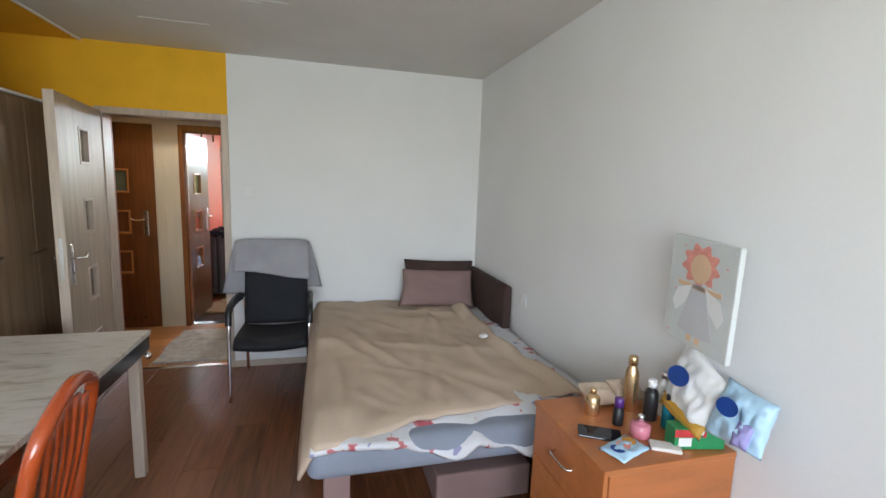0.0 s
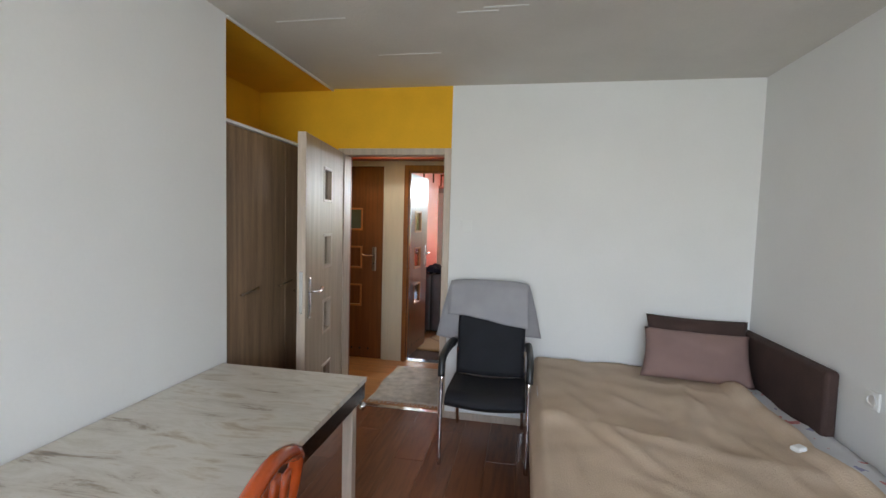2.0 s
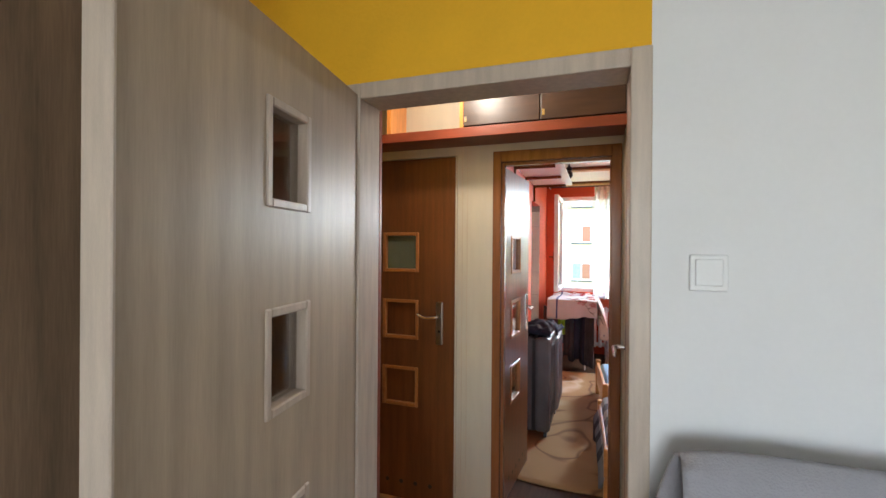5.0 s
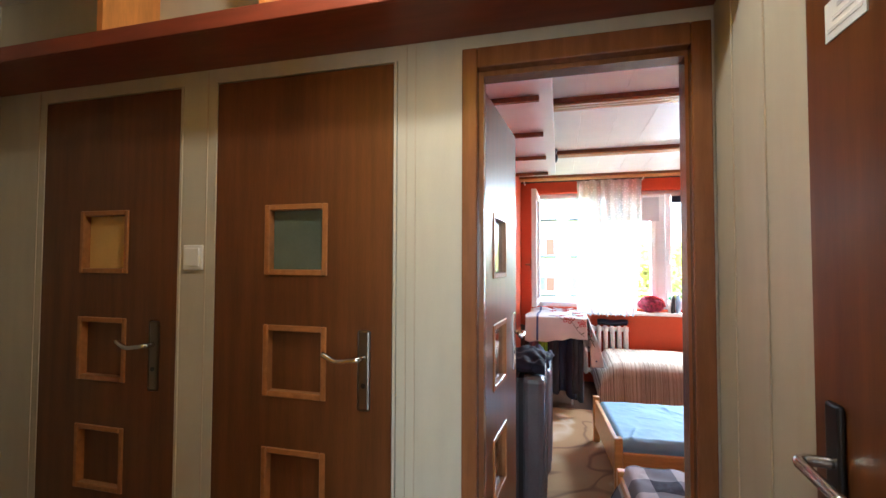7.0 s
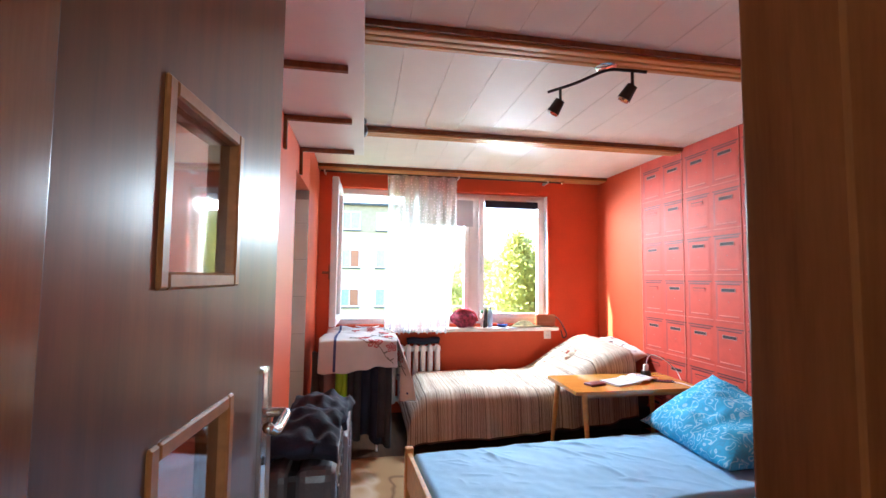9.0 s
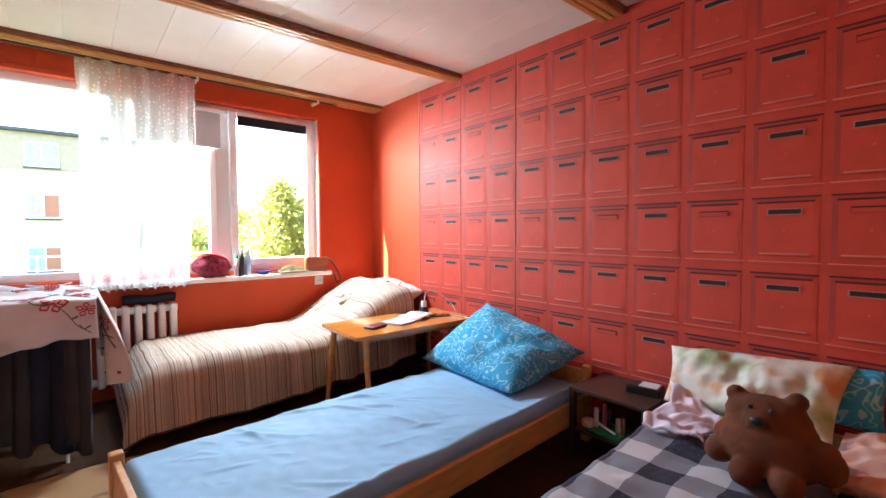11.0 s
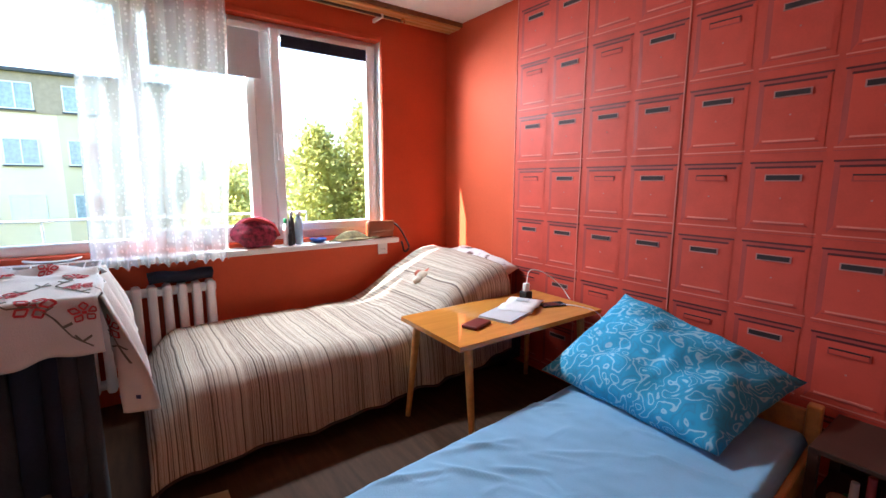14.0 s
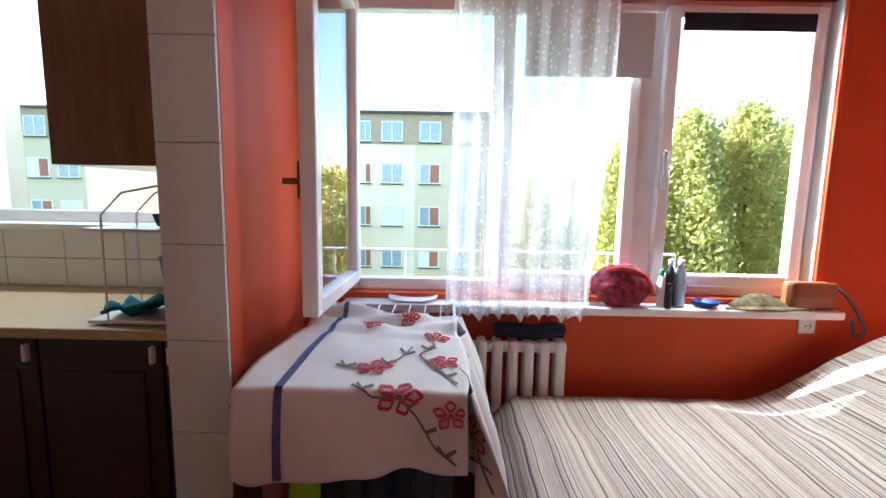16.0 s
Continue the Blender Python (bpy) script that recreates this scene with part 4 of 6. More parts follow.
whole("earbud_case", boxes((-.03, .03, -.02, .02, 0, .022), bevel=.009, seg=3), WHITE_PLASTIC, pose(1.0, 2.75, .577, 0, 0, 30), "small white earphone case on the throw", "case")

# bedside chest and what stands on it
NX0, NX1, NY0, NY1, NZ = .82, X1 - .005, 1.17, 1.64, .70
ns = thing("bedside_chest", pose(0, 0, 0), "orange alder bedside chest with drawers beside the bed", "nightstand")
part("top", boxes((NX0 - .005, NX1, NY0 - .004, NY1 + .004, NZ - .02, NZ), bevel=.002, seg=1), ALDER, ns)
part("carcass", boxes((NX0 + .02, NX1, NY0, NY1, 0, NZ - .02)), ALDER, ns)
for k in range(3):
    z0 = .05 + k * .213
    dr = part("drawer", boxes((NX0, NX0 + .018, NY0 + .003, NY1 - .003, z0, z0 + .208), bevel=.002, seg=1), ALDER, ns)
    part("handle", pipe(curve_points([(NX0, 1.34, z0 + .115), (NX0 - .024, 1.35, z0 + .112), (NX0 - .026, 1.40, z0 + .112), (NX0 - .024, 1.455, z0 + .112), (NX0, 1.465, z0 + .115)], 4), .005), CHROME, dr, "small bowed metal handle", True)

pic = thing("canvas_picture", look((1.22, 1.27, 1.23), (-1.0, 1.12, 1.6)), "small canvas painting leaning on the wall over the chest", "picture")
pic.matrix_basis = Matrix(((-.10, -.03, -.995, 1.20), (-.995, .0, .10, 1.27), (.0, .995, -.04, 1.235), (0, 0, 0, 1))) @ pose(0, -.008, 0, 0, 0, -3.5)
part("canvas", boxes((-.15, .15, -.19, .19, -.02, 0), bevel=.003), CANVAS, pic)
def disc(x, y, rx, ry, z, seg=18, wob=0.0):
    bm = bmesh.new()
    vs = [bm.verts.new((x + rx * math.cos(a * math.tau / seg) * (1 + wob * math.sin(a * 5)), y + ry * math.sin(a * math.tau / seg) * (1 + wob * math.sin(a * 5)), z)) for a in range(seg)]
    f = bm.faces.new(vs)
    g = bmesh.ops.extrude_face_region(bm, geom=[f])
    for v in g["geom"]:
        if isinstance(v, bmesh.types.BMVert):
            v.co.z += .0012
    return bm


part("painted_hair", disc(-.005, .10, .078, .068, .0, 44, .16), CORAL_PAINT, pic)
part("painted_head", disc(-.0, .09, .046, .05, .0015), SKIN_PAINT, pic)
def patch(points, z=0.0):
    """A flat painted shape."""
    bm = bmesh.new()
    f = bm.faces.new([bm.verts.new((x, y, z + .0015)) for x, y in points])
    g = bmesh.ops.extrude_face_region(bm, geom=[f])
    for v in g["geom"]:
        if isinstance(v, bmesh.types.BMVert):
            v.co.z -= .001
    return bm


part("painted_dress", patch([(-.028, .035), (.028, .035), (.05, -.04), (.085, -.14), (.03, -.15), (-.03, -.15), (-.085, -.14), (-.05, -.04)]), GREY_PAINT, pic)
for s in (-1, 1):
    part("painted_wing", patch([(s * .03, .03), (s * .10, .0), (s * .12, -.05), (s * .10, -.085), (s * .055, -.04)], .0004), WHITE_WALL, pic)
    part("painted_foot", patch([(s * .02 - .012, -.15), (s * .02 + .012, -.15), (s * .02 + .01, -.172), (s * .02 - .01, -.172)]), SKIN_PAINT, pic)
part("painted_arms", boxes((-.10, .10, .015, .032, 0, .0015)), SKIN_PAINT, pic)
for k in range(26):
    x, y = -.135 + .27 * ((k * 11 % 26) / 26), -.17 + .0135 * k
    if abs(x) > .075:
        part("painted_dot", boxes((x, x + .012, y, y + .004, 0, .001)), GREY_PAINT if k % 3 else CORAL_PAINT, pic)

def bottle(name, x, y, z, profile, material, label, capm=None, caph=.03, capr=.012):
    b = thing(name, pose(x, y, z), label, "bottle", "toiletries")
    part("body", lathe(profile), material, b, smooth=True)
    top = profile[-1][1]
    if capm:
        part("cap", lathe([(capr, top), (capr, top + caph * .9), (capr * .8, top + caph)]), capm, b, smooth=True)
    return b


def prof(r, h, neck=.4):
    return [(r * .94, 0), (r, .004), (r, h * .8), (r * .8, h * .9), (r * neck, h * .96), (r * neck, h)]


bottle("perfume_bottle", .99, 1.50, NZ, prof(.028, .085), GOLD, "squat golden perfume bottle on the chest", GOLD, .02)
bottle("spray_can", 1.16, 1.50, NZ, prof(.026, .19, .6), GOLD, "tall bronze spray can on the chest", GOLD, .035, .018)
bottle("deodorant", 1.04, 1.41, NZ, prof(.02, .07, .8), BLACK, "slim dark roll-on with a violet cap", PURPLE, .035, .017)
bottle("perfume_bottle", 1.07, 1.325, NZ, prof(.035, .055), PINK_GLASS, "round rose glass perfume bottle on the chest", CHROME, .025)
bottle("shampoo_bottle", 1.19, 1.42, NZ, prof(.026, .13, .5), BLACK, "black bottle with a white cap on the chest", WHITE_PLASTIC, .03, .016)
bottle("lotion_bottle", 1.21, 1.35, NZ, prof(.022, .10, .5), TEAL, "small teal bottle with a black cap", BLACK, .03, .012)
bottle("hairspray_can", 1.265, 1.44, NZ, prof(.024, .15, .6), WHITE_PLASTIC, "white spray can on the chest", STEEL, .025, .015)
for k, (x, y) in enumerate(((1.06, 1.57), (1.20, 1.58))):
    whole("cloth_bundle", cushion((x - .07, y - .05, NZ + .02), (x + .07, y - .05, NZ + .02), (x + .07, y + .05, NZ + .06), (x - .07, y + .05, NZ + .07), .035, 20 + k), BEIGE, Matrix(), "crumpled beige cloth behind the bottles", "cloth", smooth=True)
whole("phone", boxes((-.04, .04, -.075, .075, 0, .009), bevel=.004), SCREEN, pose(.93, 1.36, NZ, 0, 0, 60), "black mobile phone lying on the chest", "phone")
pk = thing("snack_packet", pose(.95, 1.25, NZ + .004, 0, 0, 20), "crumpled bright foil packet on the chest", "packet")
part("foil", cushion((-.08, -.05, .008), (.08, -.05, .008), (.08, .05, .008), (-.08, .05, .008), .012, 31, 12), PALE_BLUE, pk, smooth=True)
for k, mm in enumerate((DEEP_BLUE, CORAL_PAINT, TABLE_TOP)):
    part("print", disc(-.04 + k * .038, .004 * k, .022, .024, .019), mm, pk)
whole("soap_bar", boxes((-.05, .05, -.028, .028, 0, .014), bevel=.006), TABLECLOTH, pose(1.10, 1.235, NZ, 0, 0, -30), "pale yellow wrapped bar on the chest", "soap")
tb = thing("tea_box", pose(1.22, 1.235, NZ, 0, 0, -12), "green cardboard box with a red and white print", "box")
part("carton", boxes((-.09, .09, -.03, .03, 0, .075), bevel=.002, seg=1), GREEN_BOX, tb)
part("print_band", boxes((-.0905, .02, -.0312, -.03, .045, .072)), STITCH_RED, tb)
part("print_patch", boxes((-.075, -.03, -.0312, -.03, .012, .042)), WHITE_PLASTIC, tb)
nb = thing("tissue_pack", pose(1.25, 1.27, NZ + .075, 0, 0, -94), "soft white and blue plastic pack of wipes", "packet")
part("wrap", cushion((-.13, -.03, .01), (.10, -.055, -.01), (.115, .015, .17), (-.13, .055, .26), .042, 40, 26, .02), WHITE_PLASTIC, nb, smooth=True)
part("gold_band", cushion((-.135, -.045, .0), (.105, -.07, -.02), (.108, -.05, .025), (-.132, -.03, .05), .022, 44, 14), GOLD_PRINT, nb, "mustard printed band", True)
part("blue_end", cushion((.09, -.05, .01), (.28, -.02, .02), (.27, .035, .18), (.10, .02, .20), .035, 41, 26, .02), PALE_BLUE, nb, smooth=True)
part("violet_patch", cushion((.20, -.056, .03), (.255, -.05, .035), (.25, -.02, .11), (.20, -.03, .11), .014, 42, 10), PURPLE_PRINT, nb, smooth=True)
for lx, ly, lz, sc in ((-.03, -.062, .15, 1), (.17, -.048, .135, .8)):
    logo = part("logo", disc(0, 0, .05 * sc, .036 * sc, 0), DEEP_BLUE, nb, "deep blue oval print")
    logo.matrix_basis = pose(lx, ly, lz, 70, 0, 0)

# pale streaks on the ceiling
for x0, x1, y in ((-.42, -.21, 2.785), (-1.11, -.72, 3.31), (-1.49, -1.11, 2.81), (-.55, -.35, 2.82)):
    structure("trim_streak", boxes((x0, x1, y - .006, y + .006, H - .004, H - .001), bevel=.001, seg=1), WHITE_PLASTIC, "raised pale streak in the ceiling plaster", "trim")
structure("baseboard", boxes((-.747, BX0, Y1 - .012, Y1 - .001, 0, .055), (X0 + .001, X0 + .012, Y0, 2.69, 0, .055), bevel=.002), OAK_TRIM, "pale wooden baseboard", "baseboard")

# ---- red room ----
whole("rug", sheet(lambda u, v: (-1.46 + u * .92, 5.68 + v * 2.75 + .05 * math.sin(u * math.pi) * (2 * v - 1), .012 + .003 * noise.noise(Vector((u * 9, v * 12, 0)))), 30, 50, .01), CARPET, Matrix(), "beige and golden rug with curling lines on the floor", "rug", smooth=True)
# pine beams on the ceiling
for n, y0, y1 in (("ceiling_beam", 6.84, 6.99), ("ceiling_beam", 8.23, 8.36), ("ceiling_beam", 9.42, 9.60)):
    bmn = thing(n, pose(0, y0, H), "moulded pine strip across the white ceiling", "beam", "ceiling beams")
    w = y1 - y0
    part("backing", boxes((RX0 + .002, RX1 - .002, 0, w, -.022, -.001)), PINE, bmn)
    for k in range(3):
        a = w * (.06 + .31 * k)
        part("moulding", boxes((RX0 + .002, RX1 - .002, a, a + w * .26, -.042, -.022), bevel=.008, seg=2), PINE, bmn)
    part("front_strip", boxes((RX0 + .002, RX1 - .002, -.012, 0, -.03, -.001)), FRAME_BROWN, bmn, "thin dark strip along the beam")

# hanging shelf along the wall
hs = thing("wall_shelf", pose(0, 0, 2.32), "long white wall shelf on brown wooden brackets", "shelf")
part("board", boxes((RX0 + .001, -1.19, 5.72, 8.33, 0, .02), bevel=.003), PVC, hs)
for y in (5.72, 6.22, 6.88, 7.55, 8.2):
    br = part("bracket", boxes((RX0 + .001, -1.26 if y > 5.8 else -1.19, y - .014, y + .014, -.03, -.001), bevel=.003), FRAME_BROWN, hs, "brown wooden bracket")
    part("upright", boxes((RX0 + .001, RX0 + .02, y - .014, y + .014, -.2, -.03), bevel=.003), FRAME_BROWN, br)
toy = bmesh.new()
ball(toy, 0, 0, .05, .04, .05, .05)
ball(toy, 0, .01, .115, .032, .035, .032)
rod(toy, (0, -.015, .14), (0, -.025, .17), .012, .003)
rod(toy, (0, .03, .14), (0, .04, .17), .012, .003)
whole("ornament", toy, BLACK, pose(-1.205, 7.95, 2.34), "small black ornament at the shelf edge", "ornament", smooth=True)

# spotlight bar
sp = thing("spotlight_bar", pose(.02, 6.96, H), "dark metal ceiling spotlight bar with chrome heads", "ceiling light")
part("base", lathe([(.05, -.045), (.06, -.035), (.06, -.002), (.055, 0)]), STEEL, sp, smooth=True)
part("bar", pipe(curve_points([(-.22, .22, -.10), (-.1, .12, -.08), (0, 0, -.06), (.08, -.06, -.08), (.16, -.10, -.10)], 6), .008), BLACK, sp, smooth=True)
for x, y in ((-.17, .17), (.10, -.07)):
    hd = part("spot_head", rods(((x, y, -.16), (x - .03, y + .03, -.22), .026, .034)), BLACK, sp)
    part("bulb", rods(((x - .03, y + .03, -.22), (x - .034, y + .034, -.228), .03, .028)), CHROME, hd)
    part("joint", rods(((x, y, -.09), (x, y, -.165), .008)), BLACK, hd)

# window: frame, open sash, two fixed sashes
FY0, FY1 = YR1 + .075, YR1 + .14
win = tagged(thing("window_1", pose(0, 0, 0), "wide white plastic window with one sash open", "window"), kind="structure")
part("window_frame", boxes((WX0, WX0 + .06, FY0, FY1, WZ0, WZ1), (WX1 - .06, WX1, FY0, FY1, WZ0, WZ1), (WX0 + .06, WX1 - .06, FY0, FY1, WZ0, WZ0 + .06), (WX0 + .06, WX1 - .06, FY0, FY1, WZ1 - .06, WZ1), (-.05, .075, FY0, FY1, WZ0 + .06, WZ1 - .06), (-.75, -.69, FY0, FY1, WZ0 + .06, WZ1 - .06), bevel=.006), PVC, win)


def sash(x0, x1, z0, z1, m, parent):
    """A sash of four rails with its pane, from x0 to x1 in its own plane at y 0."""
    e = .062
    s = part("sash", boxes((x0, x0 + e, -.03, .03, z0, z1), (x1 - e, x1, -.03, .03, z0, z1), (x0 + e, x1 - e, -.03, .03, z0, z0 + e), (x0 + e, x1 - e, -.03, .03, z1 - e, z1), bevel=.008), PVC, parent)
    s.matrix_basis = m
    p = part("pane", boxes((x0 + e - .005, x1 - e + .005, -.004, .004, z0 + e - .005, z1 - e + .005)), PANE, s)
    p.visible_shadow = False
    return s


SZ0, SZ1 = WZ0 + .05, WZ1 - .035
sash(.0, .745, SZ0, SZ1, pose(.07, FY0 - .005, 0), win)
s2 = sash(.0, .67, SZ0, SZ1, pose(-.705, FY0 - .005, 0), win)
s1 = sash(.0, .70, SZ0, SZ1, pose(WX0 + .045, FY0 - .02, 0, 0, 0, -91), win)
# handle's brown takes in shade and red reflected by the wall
part("handle", boxes((.655, .68, -.045, -.03, 1.37, 1.5), (.66, .675, -.10, -.045, 1.42, 1.442), bevel=.004), FRAME_BROWN, s1, "turning handle, coloured brown for shade and red reflection")
part("handle", boxes((.012, .035, -.055, -.03, 1.44, 1.62), bevel=.006), WHITE_PLASTIC, bpy.data.objects["sash"])
part("roller_blind", boxes((.10, .70, -.056, -.05, 1.955, SZ1 - .05)), GREY_PAINT, s2, "grey roller blind half down")
part("blind_cassette", boxes((.09, .71, -.065, -.03, SZ1 - .05, SZ1 - .01), bevel=.008), PVC, s2)
part("roller_blind", boxes((.065, .68, -.046, -.036, SZ1 - .12, SZ1 - .04)), NAVY, bpy.data.objects["sash"], "rolled up dark blue blind")
structure("window_sill", boxes((-1.46, .935, YR1 - .115, YR1 + .08, .832, .872), bevel=.008), PVC, "long white window sill", "window sill")
structure("window_reveal", boxes((WX0, WX1, FY1, YR1 + .26, .86, .895)), STEEL, "metal ledge outside the window", "window sill")

# curtain and its rail
rail = thing("curtain_rail", pose(0, YR1 - .14, 2.455), "dark curtain rail on brackets below the ceiling", "curtain rail")
part("rod", rods(((-1.62, 0, 0), (.95, 0, 0), .009)), DARK_WOOD, rail)
fin = part("finial", lathe([(.006, 0), (.018, .012), (.02, .024), (.006, .04)]), GOLD, rail, smooth=True)
fin.matrix_basis = pose(.95, 0, 0, 0, 90, 0)
for x in (-1.58, -.2, .8):
    part("bracket", boxes((x - .008, x + .008, -.01, .13, -.012, .012)), PVC, rail)
def curtain(u, v):
    x = -.95 + u * (.74 - .06 * v) + .01 * math.sin(v * 5)
    fold = .03 * math.sin(u * 46 + 1.2 * math.sin(v * 3)) + .016 * math.sin(u * 21)
    z = 2.45 - v * (1.62 + .012 * math.sin(u * 90))
    return (x + .004 * math.sin(u * 93), YR1 - .145 + fold * (.7 + .5 * v), z)


cu = whole("net_curtain", sheet(curtain, 150, 24, .0012), NET, Matrix(), "white net curtain with an embroidered hem", "curtain", smooth=True)

# radiator
rad = thing("radiator", pose(0, 0, 0), "white ribbed cast radiator under the sill", "radiator")
for k in range(11):
    x = -1.16 + k * .076
    part("rib", boxes((x - .024, x + .024, YR1 - .13, YR1 - .02, .12, .70), bevel=.018, seg=3), PVC, rad)
for z in (.66, .16):
    part("header", rods(((-1.2, YR1 - .075, z), (-.37, YR1 - .075, z), .028)), PVC, rad)
part("feed_pipe", rods(((-1.25, YR1 - .05, 0), (-1.25, YR1 - .05, .66), .012), ((-1.25, YR1 - .05, .66), (-1.19, YR1 - .075, .66), .012)), PVC, rad)
whole("dark_cloth", sheet(lambda u, v: (-.72 + u * .34, YR1 - .12 + v * .10, .755 + .02 * math.sin(v * math.pi) + .006 * math.sin(u * 9)), 20, 10, .055), NAVY, Matrix(), "dark blue cloth laid on the radiator", "cloth", smooth=True)

# things on the sill
SZ = .872
bag = bmesh.new()
ball(bag, 0, 0, .095, .15, .075, .10, 20, .02)
wb = thing("knit_bag", pose(-.11, YR1 - .045, SZ), "crimson and black patterned bag on the sill", "bag")
part("pouch", bag, MAGENTA, wb, smooth=True)
part("strap", pipe(curve_points([(-.1, 0, .15), (-.02, -.05, .19), (.1, -.03, .15), (.14, -.04, .07)], 6), .012), STITCH_RED, wb, smooth=True)
for x, r, h, mm, cm, lb in ((.085, .018, .15, WHITE_PLASTIC, GREEN_BOX, "white bottle with a green cap on the sill"), (.125, .02, .20, BLACK, GREY_PAINT, "dark slim bottle with a silver collar on the sill"), (.175, .026, .20, PALE_BLUE, WHITE_PLASTIC, "pale clear bottle with a white pump on the sill"), (.10, .015, .09, BLACK, BLACK, "short dark bottle on the sill")):
    bottle("sill_bottle", x, YR1 - (.05 if h > .1 else .10), SZ, prof(r, h, .5), mm, lb, cm, .03, r * .6)
whole("bowl", lathe([(.03, 0), (.05, .012), (.06, .03), (.056, .03), (.045, .014), (.02, .008)]), DEEP_BLUE, pose(.31, YR1 - .05, SZ), "small blue dish on the sill", "dish", smooth=True)
def cap_f(u, v):
    a, r = u * math.tau, v
    return (.11 * r * math.cos(a), .07 * r * math.sin(a), .045 * (1 - r * r) + .004)


cp = thing("flat_cap", pose(.56, YR1 - .055, SZ) @ Matrix.Diagonal((1.25, 1.1, 1.35, 1)), "olive felt cap lying on the sill", "cap")
part("crown", sheet(cap_f, 24, 8, .004), OLIVE, cp, smooth=True)
part("brim", sheet(lambda u, v: (-.16 + .32 * u, -.06 - .02 * v * math.sin(u * math.pi), .012 - .008 * v), 14, 5, .006), OLIVE, cp, smooth=True)
hb = thing("leather_bag", pose(.80, YR1 - .045, SZ), "small tan leather bag on the sill", "bag")
part("body", boxes((-.105, .105, -.04, .04, 0, .13), bevel=.018, seg=3), LEATHER, hb, smooth=True)
part("flap", boxes((-.107, .107, -.046, -.03, .05, .135), bevel=.01), LEATHER, hb)
part("strap", pipe(curve_points([(.1, 0, .12), (.15, -.03, .08), (.19, -.06, .0), (.21, -.09, -.08), (.17, -.09, -.11), (.15, -.08, -.03)], 6), .008), DARK_BROWN, hb, smooth=True)
so = socket(pose(.845, YR1, .775), "wall sockets")
for k in range(2):
    part("pin_hole", rods(((-.01 + .02 * k, -.0135, 0), (-.01 + .02 * k, -.0125, 0), .004)), BLACK, so)

# bed by the window
B1X0, B1X1, B1Y0, B1Y1, B1Z = -.74, 1.43, 8.60, 9.46, .43
bed1 = thing("divan_bed", pose(0, 0, 0), "low divan bed under the window", "bed", "beds in the red room")
part("base", boxes((B1X0 + .14, B1X1, B1Y0 + .05, B1Y1, .06, .24), bevel=.01), NAVY, bed1, "dark upholstered base")
part("mattress", boxes((B1X0 + .12, B1X1, B1Y0 + .06, B1Y1, .24, B1Z - .006), bevel=.04, seg=3), DARK_BROWN, bed1)
for x in (B1X0 + .15, B1X1 - .1):
    for y in (B1Y0 + .12, B1Y1 - .1):
        part("foot", rods(((x, y, 0), (x, y, .07), .03)), BLACK, bed1)
def spread(u, v):
    """Striped cover: over the top, down the front and the foot, rising over the pillow."""
    x = B1X0 - .03 + u * (B1X1 - B1X0 - .17)
    top = .93
    rise = min(1, max(0, (u - .58) / .40))
    hump = .335 * rise * rise * (3 - 2 * rise) * (1 - .35 * max(0, .5 - v))
    z = B1Z + .02 + hump + .02 * noise.noise(Vector((x * 3, v * 3, 2))) + .008 * noise.noise(Vector((x * 9, v * 8, 5)))
    foot = max(0, (.075 - u) / .075)
    z -= .3 * foot ** 1.3
    x = max(x, B1X0 + .03) - .09 * foot if foot else x
    if v < .42:
        k = (.42 - v) / .42
        r, run = .13, k * (.47 + hump * .8 - .08 * u)
        ang = min(run / r, math.pi / 2)
        rest = max(0, run - r * math.pi / 2)
        wave = .016 * math.sin(u * 34 + .8 * math.sin(u * 9)) + .008 * math.sin(u * 71)
        flare = .10 + .10 * max(0, 1 - u * 5)
        return (x - .05 * rest * max(0, 1 - u * 6), B1Y0 + .10 - r * math.sin(ang) - flare * rest + wave * k, max(.025, z - (r * (1 - math.cos(ang)) + rest) * (1 - .55 * foot) + .01 * math.sin(u * 13) * k))
    k = (v - .42) / .58
    y = B1Y0 + .10 + k * (B1Y1 - B1Y0 - .10)
    return (x, y, z)


bsp = whole("bedspread", sheet(spread, 130, 80, .012), STRIPED, Matrix(), "striped brown and cream woven bedspread on the divan", "bedspread", smooth=True)
part("hem", pipe([Vector(spread(k / 90, 0)) + Vector((0, -.004, .006)) for k in range(91)], .007, 6), DARK_BROWN, bsp, "dark turned hem", True)
BROWN_PRINT = ramp_mat("white_brown_leaf_print", [(0.0, (0.1, 0.06, 0.055)), (0.36, (0.16, 0.09, 0.08)), (0.4, (0.5, 0.43, 0.42)), (0.46, (0.66, 0.62, 0.6)), (0.62, (0.7, 0.68, 0.66))], 0.9, lambda n, l, c: blotches(n, l, c, 13.0), 0.1)
whole("pillow", cushion((1.06, 8.71, .62), (1.10, 9.42, .64), (1.455, 9.38, .77), (1.45, 8.70, .70), .095, 14, 30, .025), BROWN_PRINT, Matrix(), "white pillow with a brown leaf print on the divan", "pillow", "pillows in the red room", True)
pt = bmesh.new()
ball(pt, 0, 0, .045, .06, .04, .045, 14, .01)
ball(pt, -.06, -.02, .03, .04, .03, .025, 12, .01)
ball(pt, .02, -.05, .03, .03, .03, .03, 12, .01)
cream_faces = len(pt.faces)
ball(pt, .055, .02, .062, .04, .035, .034, 12, .01)
ball(pt, -.02, .03, .07, .03, .03, .026, 12, .01)
pt.faces.ensure_lookup_table()
for i, f in enumerate(pt.faces):
    f.material_index = int(i >= cream_faces)
